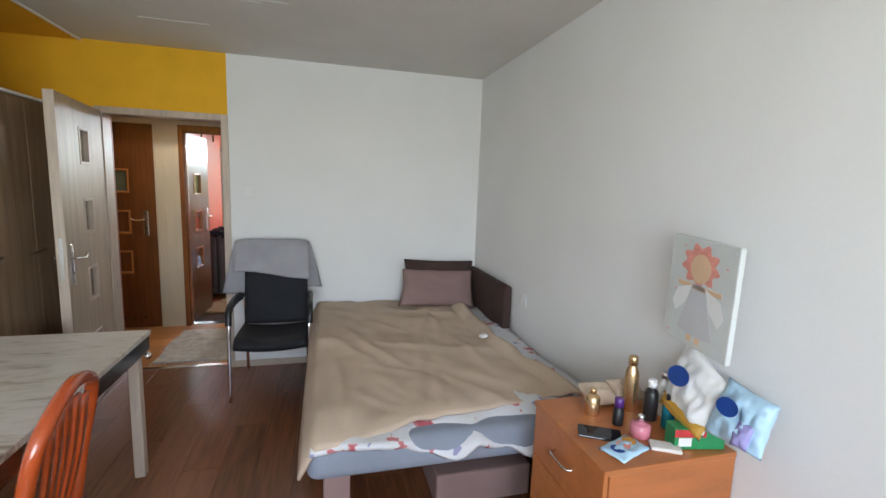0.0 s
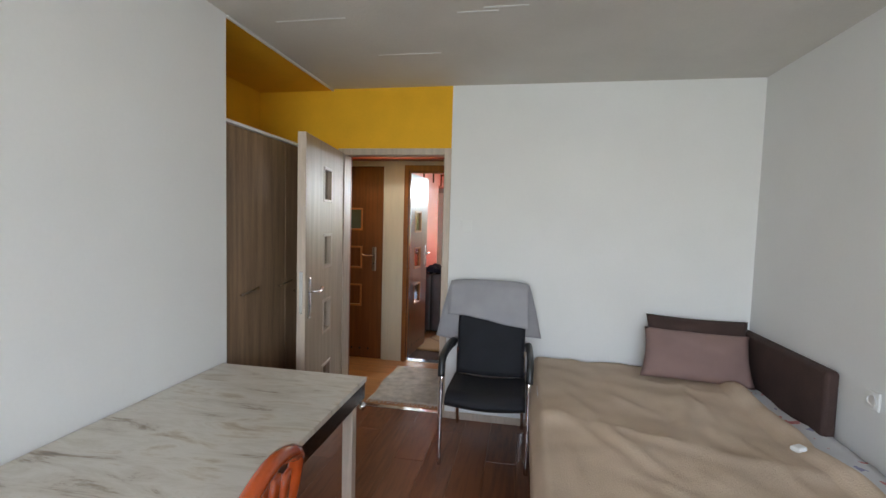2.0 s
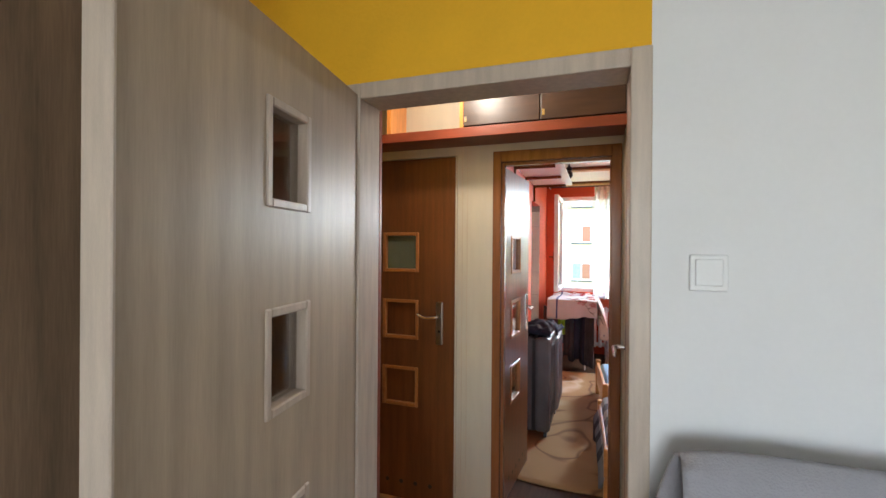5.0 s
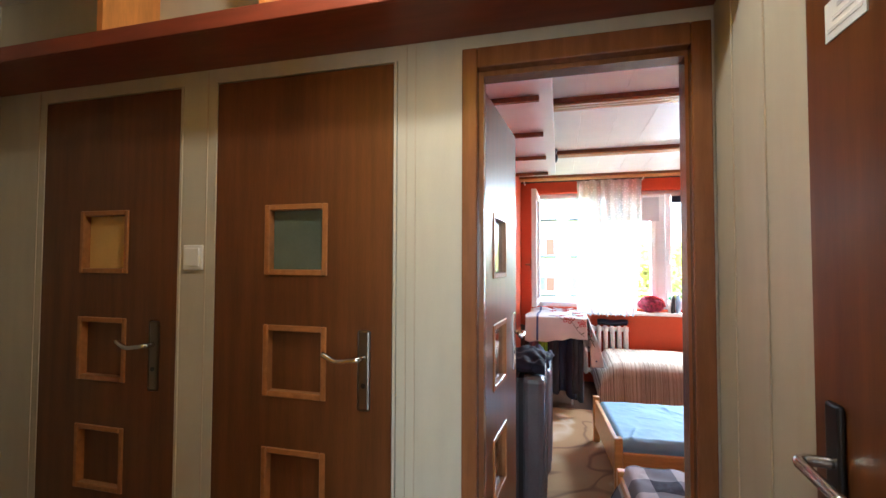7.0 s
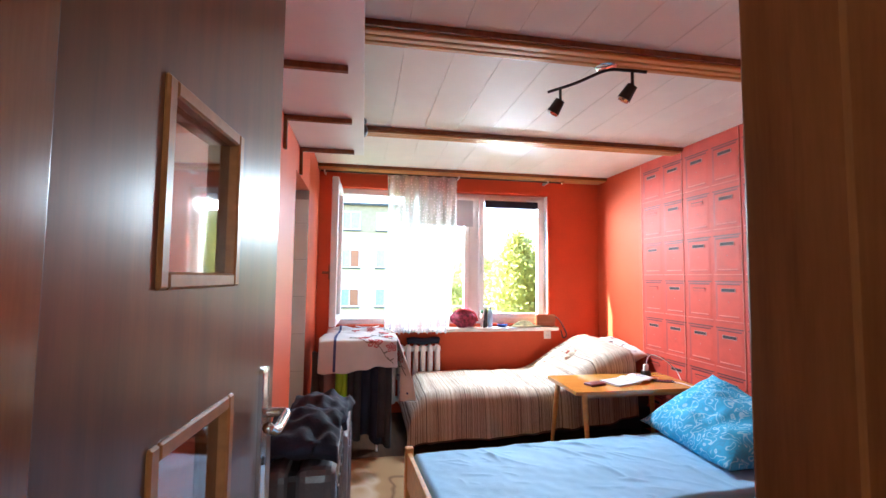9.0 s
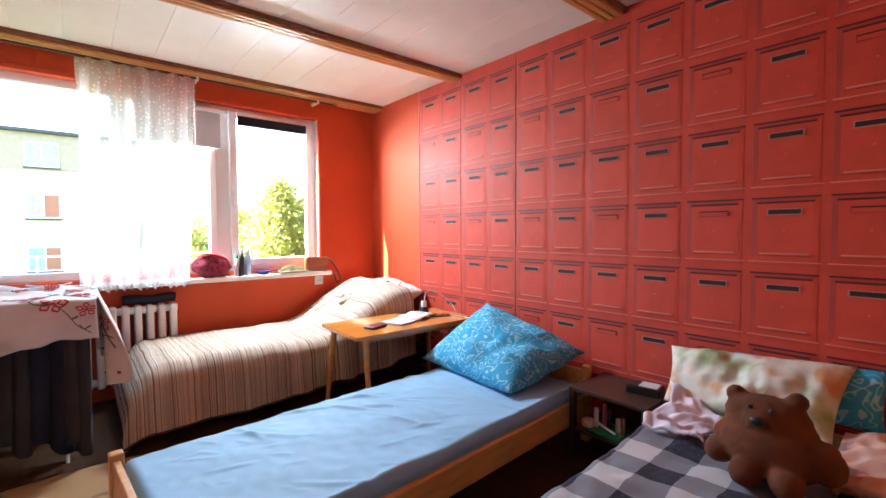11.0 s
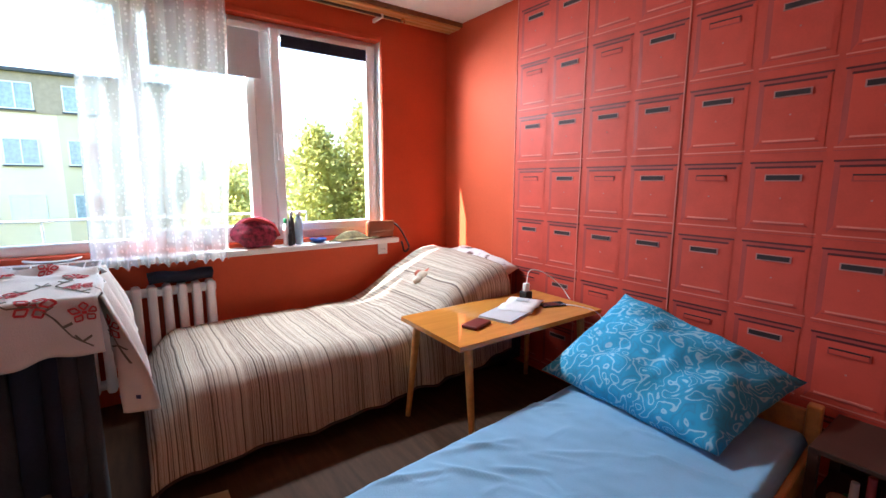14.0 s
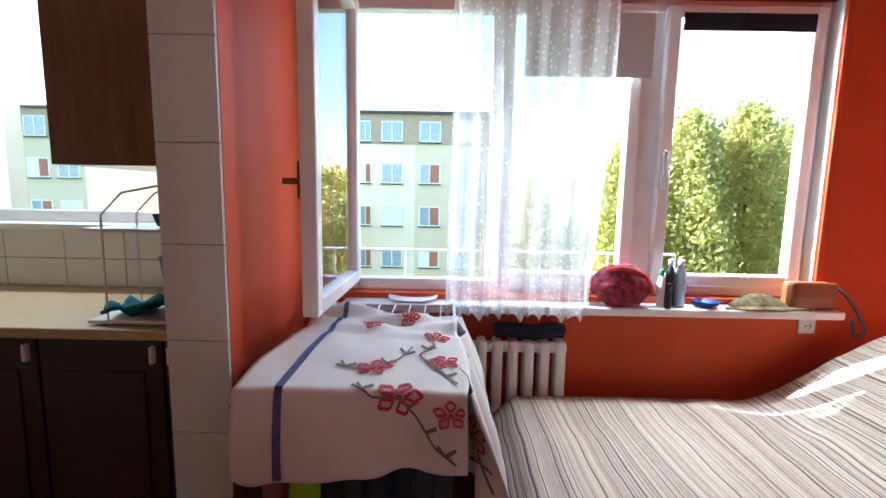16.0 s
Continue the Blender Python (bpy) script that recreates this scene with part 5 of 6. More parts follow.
whole("plush_toy", pt, [mat("cream_plush", (0.62, 0.52, 0.4), 0.95, vary=0.3, scale=30, bump=0.5), mat("faded_red_plush", (0.42, 0.1, 0.06), 0.95, vary=0.3, scale=30, bump=0.5)], pose(.86, 9.05, .60), "small cream and red plush toy on the bedspread", "toy", smooth=True)

# low table
tab = thing("side_table", pose(0, 0, 0), "low honey-coloured table with splayed legs", "table")
TX0, TX1, TY0, TY1, TZ = .375, 1.42, 8.00, 8.55, .575
def trap(u, v):
    x = TX0 + u * (TX1 - TX0) + .02 * (v - .5)
    return (x, TY0 + v * (TY1 - TY0), TZ)


part("tabletop", sheet(trap, 2, 2, .024), TABLE_TOP, tab, "glossy honey wood top")
for x, y, dx, dy in ((TX0 + .10, TY0 + .08, .02, -.02), (TX0 + .08, TY1 - .06, -.05, .03), (TX1 - .10, TY0 + .08, .03, -.02), (TX1 - .1, TY1 - .06, .03, .03)):
    part("leg", rods(((x + dx, y + dy, 0), (x, y, TZ - .024), .014, .023)), PINE, tab)
part("apron", boxes((TX0 + .1, TX1 - .1, TY0 + .09, TY0 + .11, TZ - .07, TZ - .024), (TX0 + .1, TX1 - .1, TY1 - .09, TY1 - .07, TZ - .07, TZ - .024)), PINE, tab)
WALLET_RED = mat("dark_red_leather", (0.14, 0.018, 0.02), 0.35, vary=0.2)
whole("wallet", boxes((-.075, .075, -.045, .045, 0, .018), bevel=.006), WALLET_RED, pose(.62, 8.19, TZ, 0, 0, 18), "dark red wallet on the low table", "wallet")
nbk = thing("notebook", pose(.88, 8.24, TZ, 0, 0, 18), "grey notebook on the low table", "book")
part("cover", boxes((-.14, .10, -.10, .10, 0, .003)), GREY_PAINT, nbk)
part("pages", boxes((-.137, .098, -.097, .097, .003, .012)), GREY_PAINT, nbk)
lf = thing("leaflet", pose(1.06, 8.30, TZ + .002, 0, 0, 28), "open white leaflet with a dark printed shape", "leaflet")
part("paper", sheet(lambda u, v: (-.15 + .3 * u, -.10 + .2 * v, .012 + .012 * abs(math.sin(u * math.pi * 2))), 12, 4, .002), WHITE_PLASTIC, lf, smooth=True)
part("print", boxes((.03, .10, -.03, .05, .0255, .0265)), GREY_PAINT, lf)
whole("phone", boxes((-.04, .04, -.078, .078, 0, .009), bevel=.004), SCREEN, pose(1.24, 8.22, TZ, 0, 0, 70), "black phone beside the leaflet", "phone")
chg = thing("charger", pose(1.22, 8.42, TZ), "white charger standing in a black stand", "charger")
part("stand", boxes((-.03, .03, -.03, .03, 0, .05), bevel=.008), BLACK, chg)
part("plug", boxes((-.02, .02, -.014, .014, .03, .10), bevel=.006), WHITE_PLASTIC, chg)
part("cable", pipe(curve_points([(0, 0, .09), (.05, .02, .17), (.12, -.03, .16), (.2, -.1, .08), (.18, -.2, .01)], 8), .003, 6), WHITE_PLASTIC, chg, smooth=True)
whole("cable", pipe(curve_points([(1.28, 8.2, TZ + .005), (1.32, 8.08, TZ + .01), (1.36, 7.98, TZ - .02), (1.40, 7.94, TZ - .15)], 8), .003, 6), WHITE_PLASTIC, Matrix(), "white cable running off the table", "cable", smooth=True)

# pine beds
def pine_bed(m, L, W, z, sheet_mat, label):
    """A slatted pine bed with its foot's near corner at the origin, head towards +x."""
    b = thing("pine_bed", m, label, "bed", "beds in the red room")
    for x in (0, L - .05):
        for y in (0, W - .05):
            part("post", boxes((x, x + .05, y, y + .05, 0, z + (.03 if x == 0 else .11)), bevel=.008), PINE, b)
    part("foot_board", boxes((.008, .036, .05, W - .05, z - .2, z + .005), bevel=.006), PINE, b)
    part("head_board", boxes((L - .036, L - .008, .05, W - .05, z - .2, z + .08), bevel=.006), PINE, b)
    part("side_rail", boxes((.05, L - .05, .008, .036, z - .19, z - .06), bevel=.006), PINE, b)
    part("side_rail", boxes((.05, L - .05, W - .036, W - .008, z - .19, z - .06), bevel=.006), PINE, b)
    for k in range(12):
        part("slat", boxes((.1 + k * .16, .17 + k * .16, .036, W - .036, z - .15, z - .135)), PINE, b)
    rc = random.Random(int(L * 100 + W * 10))
    creases = []
    for k in range(60):
        a = rc.gauss(-.75, .35)
        big = k < 14
        creases.append((L * rc.uniform(.06, .78), .08 + (W - .16) * rc.random(), math.cos(a), math.sin(a), rc.uniform(.08, .2) if big else rc.uniform(.03, .11), rc.uniform(.008, .014) if big else rc.uniform(.003, .007), .013 if big else .007))

    def top(u, v):
        x, y = .04 + u * (L - .08), .03 + v * (W - .06)
        edge = max(0, .035 - min(u * 2, v, 1 - v, (1 - u) * 2)) / .035
        c = .009 * noise.noise(Vector((x * 4 + y * 5, y * 3 - x * 2, 3))) + .003 * noise.noise(Vector((x * 15 + y * 9, y * 13 - x * 7, 8)))
        for cx, cy, ca, sa, ln, hg, wd in creases:
            p, q = (x - cx) * ca + (y - cy) * sa, (y - cy) * ca - (x - cx) * sa
            if abs(p) < ln and abs(q) < .05:
                c += hg * (1 - (p / ln) ** 2) * math.exp(-(q / wd) ** 2)
        c += .012 * math.exp(-((v - .05 - .02 * math.sin(u * 17)) / .02) ** 2) * max(0, math.sin(u * 5 + 1))
        return (x, y, z + c * (1 - edge) - .05 * edge * edge)


    part("mattress", boxes((.04, L - .04, .035, W - .035, z - .13, z - .03), bevel=.02), sheet_mat, b)
    part("sheet", sheet(top, 220, 84, .03), sheet_mat, b, smooth=True)
    return b


pine_bed(pose(-.84, 6.80, 0, 0, 0, 4), 2.2, .92, .34, BLUE_SHEET, "pine single bed with a creased pale blue sheet")
whole("pillow", cushion((.795, 7.10, .37), (.83, 7.935, .375), (1.345, 7.82, .715), (1.405, 7.03, .50), .115, 22, 30, .04), BLUE_PRINT, Matrix(), "turquoise scroll-print pillow on the pale blue bed", "pillow", "pillows in the red room", True)
PLAID_BED = pose(-.84, 5.46, 0, 0, 0, 2.5)
pine_bed(PLAID_BED, 2.22, .92, .345, BLUE_SHEET, "pine single bed made up with a checked blanket")
def plaid(u, v):
    x = -.03 + u * 1.92
    y = .0 + v * .955
    z = .392 + .024 * noise.noise(Vector((x * 3, y * 4, 5))) + .014 * noise.noise(Vector((x * 9, y * 8, 2))) + .007 * noise.noise(Vector((x * 21, y * 17, 6)))
    z += .013 * math.exp(-((y - .3 - .25 * (x - 1.1) - .05 * math.sin(x * 9)) / .03) ** 2) * max(0, math.sin(x * 2.2 + .4))
    if v > .94:
        z -= (v - .94) * 3.4
    if u < .04:
        z -= (.04 - u) * 4
    if v < .05:
        z -= (.05 - v) * 2
    return (x, y, z)


whole("checked_blanket", sheet(plaid, 130, 70, .03), CHECKED, PLAID_BED, "black and white checked fleece blanket on the bed", "blanket", smooth=True)
whole("duvet", sheet(lambda u, v: (.84 + u * .40, 5.58 + v * .24, .425 + .05 * u + .035 * math.sin(v * math.pi) + .012 * noise.noise(Vector((u * 6, v * 6, 0))) + .006 * math.sin(u * 23 + v * 9)), 40, 24, .04), PINK_PRINT, Matrix(), "pink printed duvet corner beside the toy bear", "duvet", smooth=True)
whole("pillow", cushion((1.13, 5.84, .44), (1.14, 6.45, .44), (1.40, 6.525, .645), (1.435, 5.815, .69), .065, 33, 40, .04), PALE_PRINT, Matrix(), "pale green and orange printed pillow against the wall", "pillow", "pillows in the red room", True)
whole("pillow", cushion((1.35, 5.72, .46), (1.35, 6.25, .46), (1.445, 6.25, .66), (1.445, 5.715, .69), .03, 37), BLUE_PRINT, Matrix(), "blue printed pillow behind the pale one", "pillow", "pillows in the red room", True)
whole("nightshirt", sheet(lambda u, v: (.86 + .30 * u, 6.17 + .24 * v + .025 * math.sin(u * 7), .435 + .10 * u * u * v + .016 * math.sin(u * 17 + v * 5) * math.sin(v * 9) + .012 * noise.noise(Vector((u * 9, v * 9, 4)))), 40, 30, .012), LILAC, Matrix(), "crumpled lilac and white shirt beside the pillow", "clothes", smooth=True)


def fused(parts, voxel):
    """One closed soft body out of overlapping balls."""
    bm = bmesh.new()
    for p in parts:
        ball(bm, *p, 24)
    ob = new("fused", mesh_of("fused", bm, []))
    md = ob.modifiers.new("remesh", "REMESH")
    md.mode, md.voxel_size = "VOXEL", voxel
    sm = ob.modifiers.new("smooth", "SMOOTH")
    sm.iterations, sm.factor = 8, .5
    me = bpy.data.meshes.new_from_object(ob.evaluated_get(bpy.context.evaluated_depsgraph_get()))
    out = bmesh.new()
    out.from_mesh(me)
    bpy.data.objects.remove(ob)
    bpy.data.meshes.remove(me)
    return out


br = fused([(.79, 5.945, .52, .115, .165, .11), (.815, 5.955, .57, .10, .145, .09), (.83, 5.968, .618, .085, .135, .076), (.845, 6.07, .672, .03, .036, .034), (.845, 5.883, .69, .03, .036, .034),
            (.755, 5.966, .62, .045, .062, .042), (.675, 5.99, .458, .058, .052, .048), (.675, 5.872, .462, .058, .052, .048),
            (.755, 6.095, .475, .06, .05, .045), (.80, 6.085, .525, .05, .045, .05), (.775, 5.80, .555, .055, .05, .045), (.82, 5.79, .50, .07, .05, .06)], .008)
for v in br.verts:
    v.co += v.normal * .0025 * noise.noise(v.co * 60)
bear_faces = len(br.faces)
ball(br, .712, 5.967, .632, .014, .024, .016, 12)
for y in (6.003, 5.938):
    ball(br, .757, y, .664, .007, .008, .008, 8)
nose_faces = len(br.faces)
ball(br, .722, 5.862, .56, .009, .027, .018, 12)
br.faces.ensure_lookup_table()
for i, f in enumerate(br.faces):
    f.material_index = 0 if i < bear_faces else (1 if i < nose_faces else 2)
whole("teddy_bear", br, [BEAR_FUR, BLACK, STITCH_RED], Matrix.Translation((.7, 5.94, .42)) @ Matrix.Diagonal((.94, .94, .94, 1)) @ Matrix.Translation((-.7, -5.94, -.42)), "brown plush teddy bear with a red heart leaning back", "toy", smooth=True)
ph = thing("phone", pose(.54, 5.64, .43, 0, -2, -27), "mobile phone in a pale case on charge", "phone")
part("case", boxes((-.075, .075, -.04, .04, 0, .008), bevel=.003), PINK_TOY, ph)
part("screen", boxes((-.07, .07, -.035, .035, .008, .010)), SCREEN, ph)
part("cable", pipe(curve_points([(.075, 0, .005), (.12, .03, .012), (.15, .10, .02), (.12, .16, .02), (.05, .18, .012)], 8), .003, 6), WHITE_PLASTIC, ph, smooth=True)

# dark bedside stand
st = thing("bedside_stand", pose(0, 0, 0), "dark wooden bedside stand with an open shelf", "nightstand")
part("top", boxes((1.08, 1.45, 6.50, 6.93, .375, .395), bevel=.003), DARK_WOOD, st)
part("shelf", boxes((1.09, 1.44, 6.51, 6.92, .155, .17)), DARK_WOOD, st)
part("back", boxes((1.43, 1.45, 6.51, 6.92, .02, .375)), DARK_WOOD, st)
for x in (1.10, 1.43):
    for y in (6.515, 6.915):
        part("leg", boxes((x - .015, x + .015, y - .015, y + .015, 0, .375)), DARK_WOOD, st)
rd = thing("radio", pose(1.29, 6.61, .395, 0, 0, 8), "small black radio on the bedside stand", "radio")
part("case", boxes((-.05, .05, -.085, .085, 0, .045), bevel=.008), BLACK, rd)
part("grille", boxes((-.042, .042, -.07, .02, .045, .047)), GREY_PAINT, rd, "grey perforated grille")
tr = thing("cosmetics_tray", pose(1.18, 6.75, .17), "tray of small cosmetics on the stand's shelf", "tray")
part("dish", boxes((-.07, .07, -.10, .10, 0, .02), bevel=.006), GREEN_BOX, tr)
jar = part("jar", lathe([(.03, 0), (.034, .008), (.034, .03), (.03, .036)]), PINK_TOY, tr, "peach cosmetics jar", True)
jar.location = (-.05, .09, .02)
part("brush", rods(((-.06, -.07, .03), (-.03, .06, .05), .006)), WHITE_PLASTIC, tr)
for k, (mm, hh) in enumerate(((WHITE_PLASTIC, .10), (PINK_GLASS, .13), (BLACK, .11), (WHITE_PLASTIC, .07), (GOLD, .09))):
    part("vial", rods(((-.02 + .02 * (k % 2), .06 - .038 * k, .02), (-.02 + .02 * (k % 2), .06 - .038 * k, .02 + hh), .014, .012)), mm, tr)
# socket with adapter on the panelled wall
ws = socket(pose(RX1 - .008, 5.615, .665, 0, 0, -90), "wall sockets")
adp = part("adapter", lathe([(.022, 0), (.024, .01), (.024, .03), (.018, .034)]), TABLECLOTH, ws, "cream round plug adapter", True)
adp.matrix_basis = pose(.005, -.014, .01, 90, 0, 0)
part("cable", pipe(curve_points([(.0, -.03, -.02), (-.015, -.03, -.12), (.01, -.035, -.2), (-.02, -.03, -.3)], 8), .004, 6), WHITE_PLASTIC, ws, smooth=True)
part("cable", pipe(curve_points([(.0, -.045, .015), (.05, -.05, .06), (.10, -.05, .03), (.15, -.04, -.03)], 8), .003, 6), WHITE_PLASTIC, ws, smooth=True)
# wooden furniture beside the last bed, thinned to fit the camera's view
chs = thing("pine_chest", pose(0, 0, 0), "orange pine chest beside the checked bed", "chest")
part("body", boxes((.36, 1.26, 5.38, 5.485, 0, .53)), PINE_UP, chs)
part("top", boxes((.34, 1.28, 5.375, 5.50, .53, .55), bevel=.004), PINE_UP, chs)
part("end_panel", boxes((.335, .36, 5.378, 5.49, 0, .53), bevel=.003), PINE_UP, chs)
wr = thing("pine_wardrobe", pose(0, 0, 0), "tall thin pine panel for a wardrobe side, placed to fit the view", "wardrobe")
part("side", boxes((.34, 1.40, 5.345, 5.37, 0, 2.0), bevel=.002, seg=1), PINE_UP, wr)
part("body", boxes((.36, 1.39, 5.315, 5.345, .02, 1.98)), PINE_UP, wr)
part("front_edge", boxes((.315, .34, 5.315, 5.372, 0, 2.0), bevel=.004), PINE_UP, wr)

# suitcases by the door
def suitcase(m, h, mm, label):
    s = thing("suitcase", m, label, "suitcase", "suitcases by the door")
    for y0, y1 in ((-.13, -.004), (.004, .13)):
        part("shell", boxes((-.24, .24, y0, y1, .05, h), bevel=.035, seg=3), mm, s, smooth=False)
    part("zip", boxes((-.236, .236, -.008, .008, .06, h - .01), bevel=.02), BLACK, s)
    for k in range(5):
        part("ridge", boxes((-.16 + k * .08 - .012, -.16 + k * .08 + .012, -.135, -.128, .12, h - .08), bevel=.003, seg=1), mm, s)
    part("grip", pipe(curve_points([(-.07, 0, h), (-.06, 0, h + .03), (.06, 0, h + .03), (.07, 0, h)], 4), .01), BLACK, s, smooth=True)
    for sx in (-1, 1):
        for sy in (-1, 1):
            part("wheel", rods(((sx * .19, sy * .09 - .012, .025), (sx * .19, sy * .09 + .012, .025), .025)), BLACK, s)
    return s


CASE = mat("dark_grey_shell", (0.11, 0.11, 0.12), 0.24, vary=0.2, bump=0.1)
CASE2 = mat("graphite_shell", (0.2, 0.2, 0.22), 0.25, vary=0.15, bump=0.1)
suitcase(pose(-1.37, 6.59, 0, 0, 0, 90), .82, CASE, "dark hard-shell suitcase standing by the door")
suitcase(pose(-1.35, 7.13, 0, 0, 0, 90), .74, CASE2, "graphite hard-shell suitcase behind the dark one")
whole("jacket", sheet(lambda u, v: (-1.49 + .25 * u, 6.38 + .40 * v, .875 + .05 * math.sin(u * math.pi) * math.sin(v * math.pi) + .03 * noise.noise(Vector((u * 5, v * 6, 2)))), 26, 30, .05), NAVY, Matrix(), "dark folded jacket on top of the suitcase", "jacket", smooth=True)
whole("jeans", sheet(lambda u, v: (-1.49 + .26 * u, 6.93 + .38 * v, .795 + .05 * math.sin(u * math.pi) * math.sin(v * math.pi) + .03 * noise.noise(Vector((u * 5, v * 6, 7)))), 26, 30, .05), mat("dark_denim", (0.03, 0.036, 0.06), 0.9, vary=0.3, bump=0.3), Matrix(), "dark blue denim jacket heaped on the second suitcase", "jacket", smooth=True)

# drying rack with washing
RKX0, RKX1, RKY0, RKY1, RKZ = -1.47, -.92, 8.53, 9.46, .88
rk = thing("drying_rack", pose(0, 0, 0), "folding white wire drying rack hung with washing", "drying rack")
part("top_frame", rods(((RKX0, RKY0, RKZ), (RKX1, RKY0, RKZ), .007), ((RKX0, RKY1, RKZ), (RKX1, RKY1, RKZ), .007), ((RKX0, RKY0, RKZ), (RKX0, RKY1, RKZ), .007), ((RKX1, RKY0, RKZ), (RKX1, RKY1, RKZ), .007)), PVC, rk)
for k in range(7):
    x = RKX0 + .07 + k * .07
    part("wire", rods(((x, RKY0, RKZ), (x, RKY1, RKZ), .003), seg=6), PVC, rk)
for x in (RKX0 + .05, RKX1 - .12):
    part("leg", rods(((x, RKY0 + .1, 0), (x, RKY1 - .1, RKZ - .01), .008), ((x, RKY1 - .1, 0), (x, RKY0 + .1, RKZ - .01), .008)), PVC, rk)
def cloth(u, v):
    """Tablecloth over the rack: flat on top, falling at the front and more at the right."""
    x = RKX0 - .03 + u * (RKX1 - RKX0 + .05 + .0)
    lift = .008 * noise.noise(Vector((u * 6, v * 6, 1)))
    if v < .26:
        k = (.26 - v) / .26
        return (x + .012 * (u - .5) * k, RKY0 - .012 - .018 * math.sin(k * 2.2) - .01 * math.sin(u * 15) * k, RKZ + .012 - k * (.235 - .02 * u + .016 * math.sin(u * 6) + .006 * math.sin(u * 23)) + lift)
    k = (v - .26) / .74
    return (x + .03 * math.sin(k * 6) * (u - .5), RKY0 - .012 + k * (RKY1 - RKY0 - .20 + .10 * (1 - u)), RKZ + .014 + lift + (.028 * math.sin(k * 27 + u * 5) + .018 * math.sin(k * 43 - u * 7)) * max(0, k - .5) * 1.6)


tc = thing("tablecloth", pose(0, 0, 0), "cream embroidered tablecloth drying on the rack", "tablecloth")
part("cloth", sheet(cloth, 40, 60, .005), TABLECLOTH, tc, smooth=True)
def side_fall(u, v):
    k = v
    return (RKX1 + .022 + .105 * k * (1 - .4 * u) + (.05 * math.sin(u * 19 + k * 2.5) + .02 * math.sin(u * 37 + 1)) * (.25 + .75 * k), RKY0 - .02 + u * (.72 - .08 * k) - .03 * k, RKZ + .014 - .02 * k * k - k * (.45 - .17 * u + .03 * math.sin(u * 11)))


part("side_fall", sheet(side_fall, 60, 40, .005), TABLECLOTH, tc, smooth=True)
def on_cloth(f, a, b, width, mm, name, n=10):
    """A woven or stitched strip that follows the cloth from a to b in its own (u, v)."""
    def g(s, t):
        u, v = a[0] + (b[0] - a[0]) * t, a[1] + (b[1] - a[1]) * t
        du, dv = -(b[1] - a[1]), (b[0] - a[0])
        L = math.hypot(du, dv) or 1
        p = Vector(f(u + du / L * width * (s - .5), v + dv / L * width * (s - .5)))
        e = .004
        nn = (Vector(f(u + e, v)) - Vector(f(u - e, v))).cross(Vector(f(u, v + e)) - Vector(f(u, v - e)))
        return p + nn.normalized() * .0035
    part(name, sheet(g, 3, n, .002), mm, tc)


on_cloth(cloth, (.2, .01), (.2, .97), .034, STITCH_BLUE, "woven_band", 60)
rng = random.Random(5)
def flower(f, cu_, cv, r, su=1.65, sv=.95):
    """Outlined petals round a small heart; r in metres, su and sv turn metres into the cloth's own measure."""
    def at(a, d):
        return (min(.985, max(.015, cu_ + d * math.cos(a) * su)), min(.985, max(.015, cv + d * math.sin(a) * sv)))
    turn = rng.random() * 2
    for k in range(5):
        a = turn + k * math.tau / 5
        loop = [at(a, r * .25), at(a - .42, r * .75), at(a, r * 1.05), at(a + .42, r * .75), at(a, r * .25)]
        for p, q in zip(loop, loop[1:]):
            on_cloth(f, p, q, r * .18, STITCH_RED, "petal_outline", 3)
    on_cloth(f, at(0, -r * .16), at(0, r * .16), r * .3, STITCH_RED, "flower_heart", 3)


def stem(f, pts):
    for a, b in zip(pts, pts[1:]):
        on_cloth(f, a, b, .007, STITCH_GREEN, "stem", 6)
    for a, b in zip(pts, pts[1:]):
        m = ((a[0] + b[0]) / 2, (a[1] + b[1]) / 2)
        on_cloth(f, m, (m[0] + .045, m[1] + .02), .012, STITCH_GREEN, "leaf", 3)
        on_cloth(f, m, (m[0] - .03, m[1] + .035), .009, STITCH_GREEN, "leaf", 3)


for cc in ((.71, .25, .06), (.56, .41, .05), (.93, .20, .045), (.88, .46, .045), (.86, .68, .045), (.45, .78, .04), (.68, .88, .04)):
    flower(cloth, *cc)
stem(cloth, [(.5, .29), (.6, .245), (.71, .25), (.79, .18), (.86, .1), (.95, .04)])
stem(cloth, [(.95, .32), (.84, .42), (.76, .52), (.84, .6), (.8, .72)])
stem(cloth, [(.38, .43), (.47, .40), (.56, .41), (.66, .47), (.72, .58)])
for cc in ((.12, .3, .05), (.3, .55, .05), (.5, .25, .045), (.68, .5, .045)):
    flower(side_fall, *cc, 1.4, 2.0)
stem(side_fall, [(.06, .6), (.12, .3), (.22, .42), (.3, .55), (.42, .4), (.5, .25)])
on_cloth(side_fall, (.05, .88), (.95, .88), .03, STITCH_BLUE, "woven_band", 12)
def washing(name, x0, x1, y, z1, z0, mm, label):
    whole(name, sheet(lambda u, v: (x0 + u * (x1 - x0), y + .022 * math.sin(u * 12 + v) + .01 * math.sin(v * 5), z1 - v * (z1 - z0) * (1 - .06 * math.sin(u * 5))), 16, 16, .02), mm, Matrix(), label, "washing", "washing on the rack", True)


GREY_KNIT = mat("grey_knit", (0.035, 0.034, 0.04), 0.95, vary=0.3, bump=0.3)
DUSTY_PINK = mat("dusty_pink_cloth", (0.26, 0.13, 0.13), 0.92, vary=0.2)
washing("trousers", -1.22, -1.02, 8.60, .86, .12, NAVY, "dark navy trousers hanging from the rack")
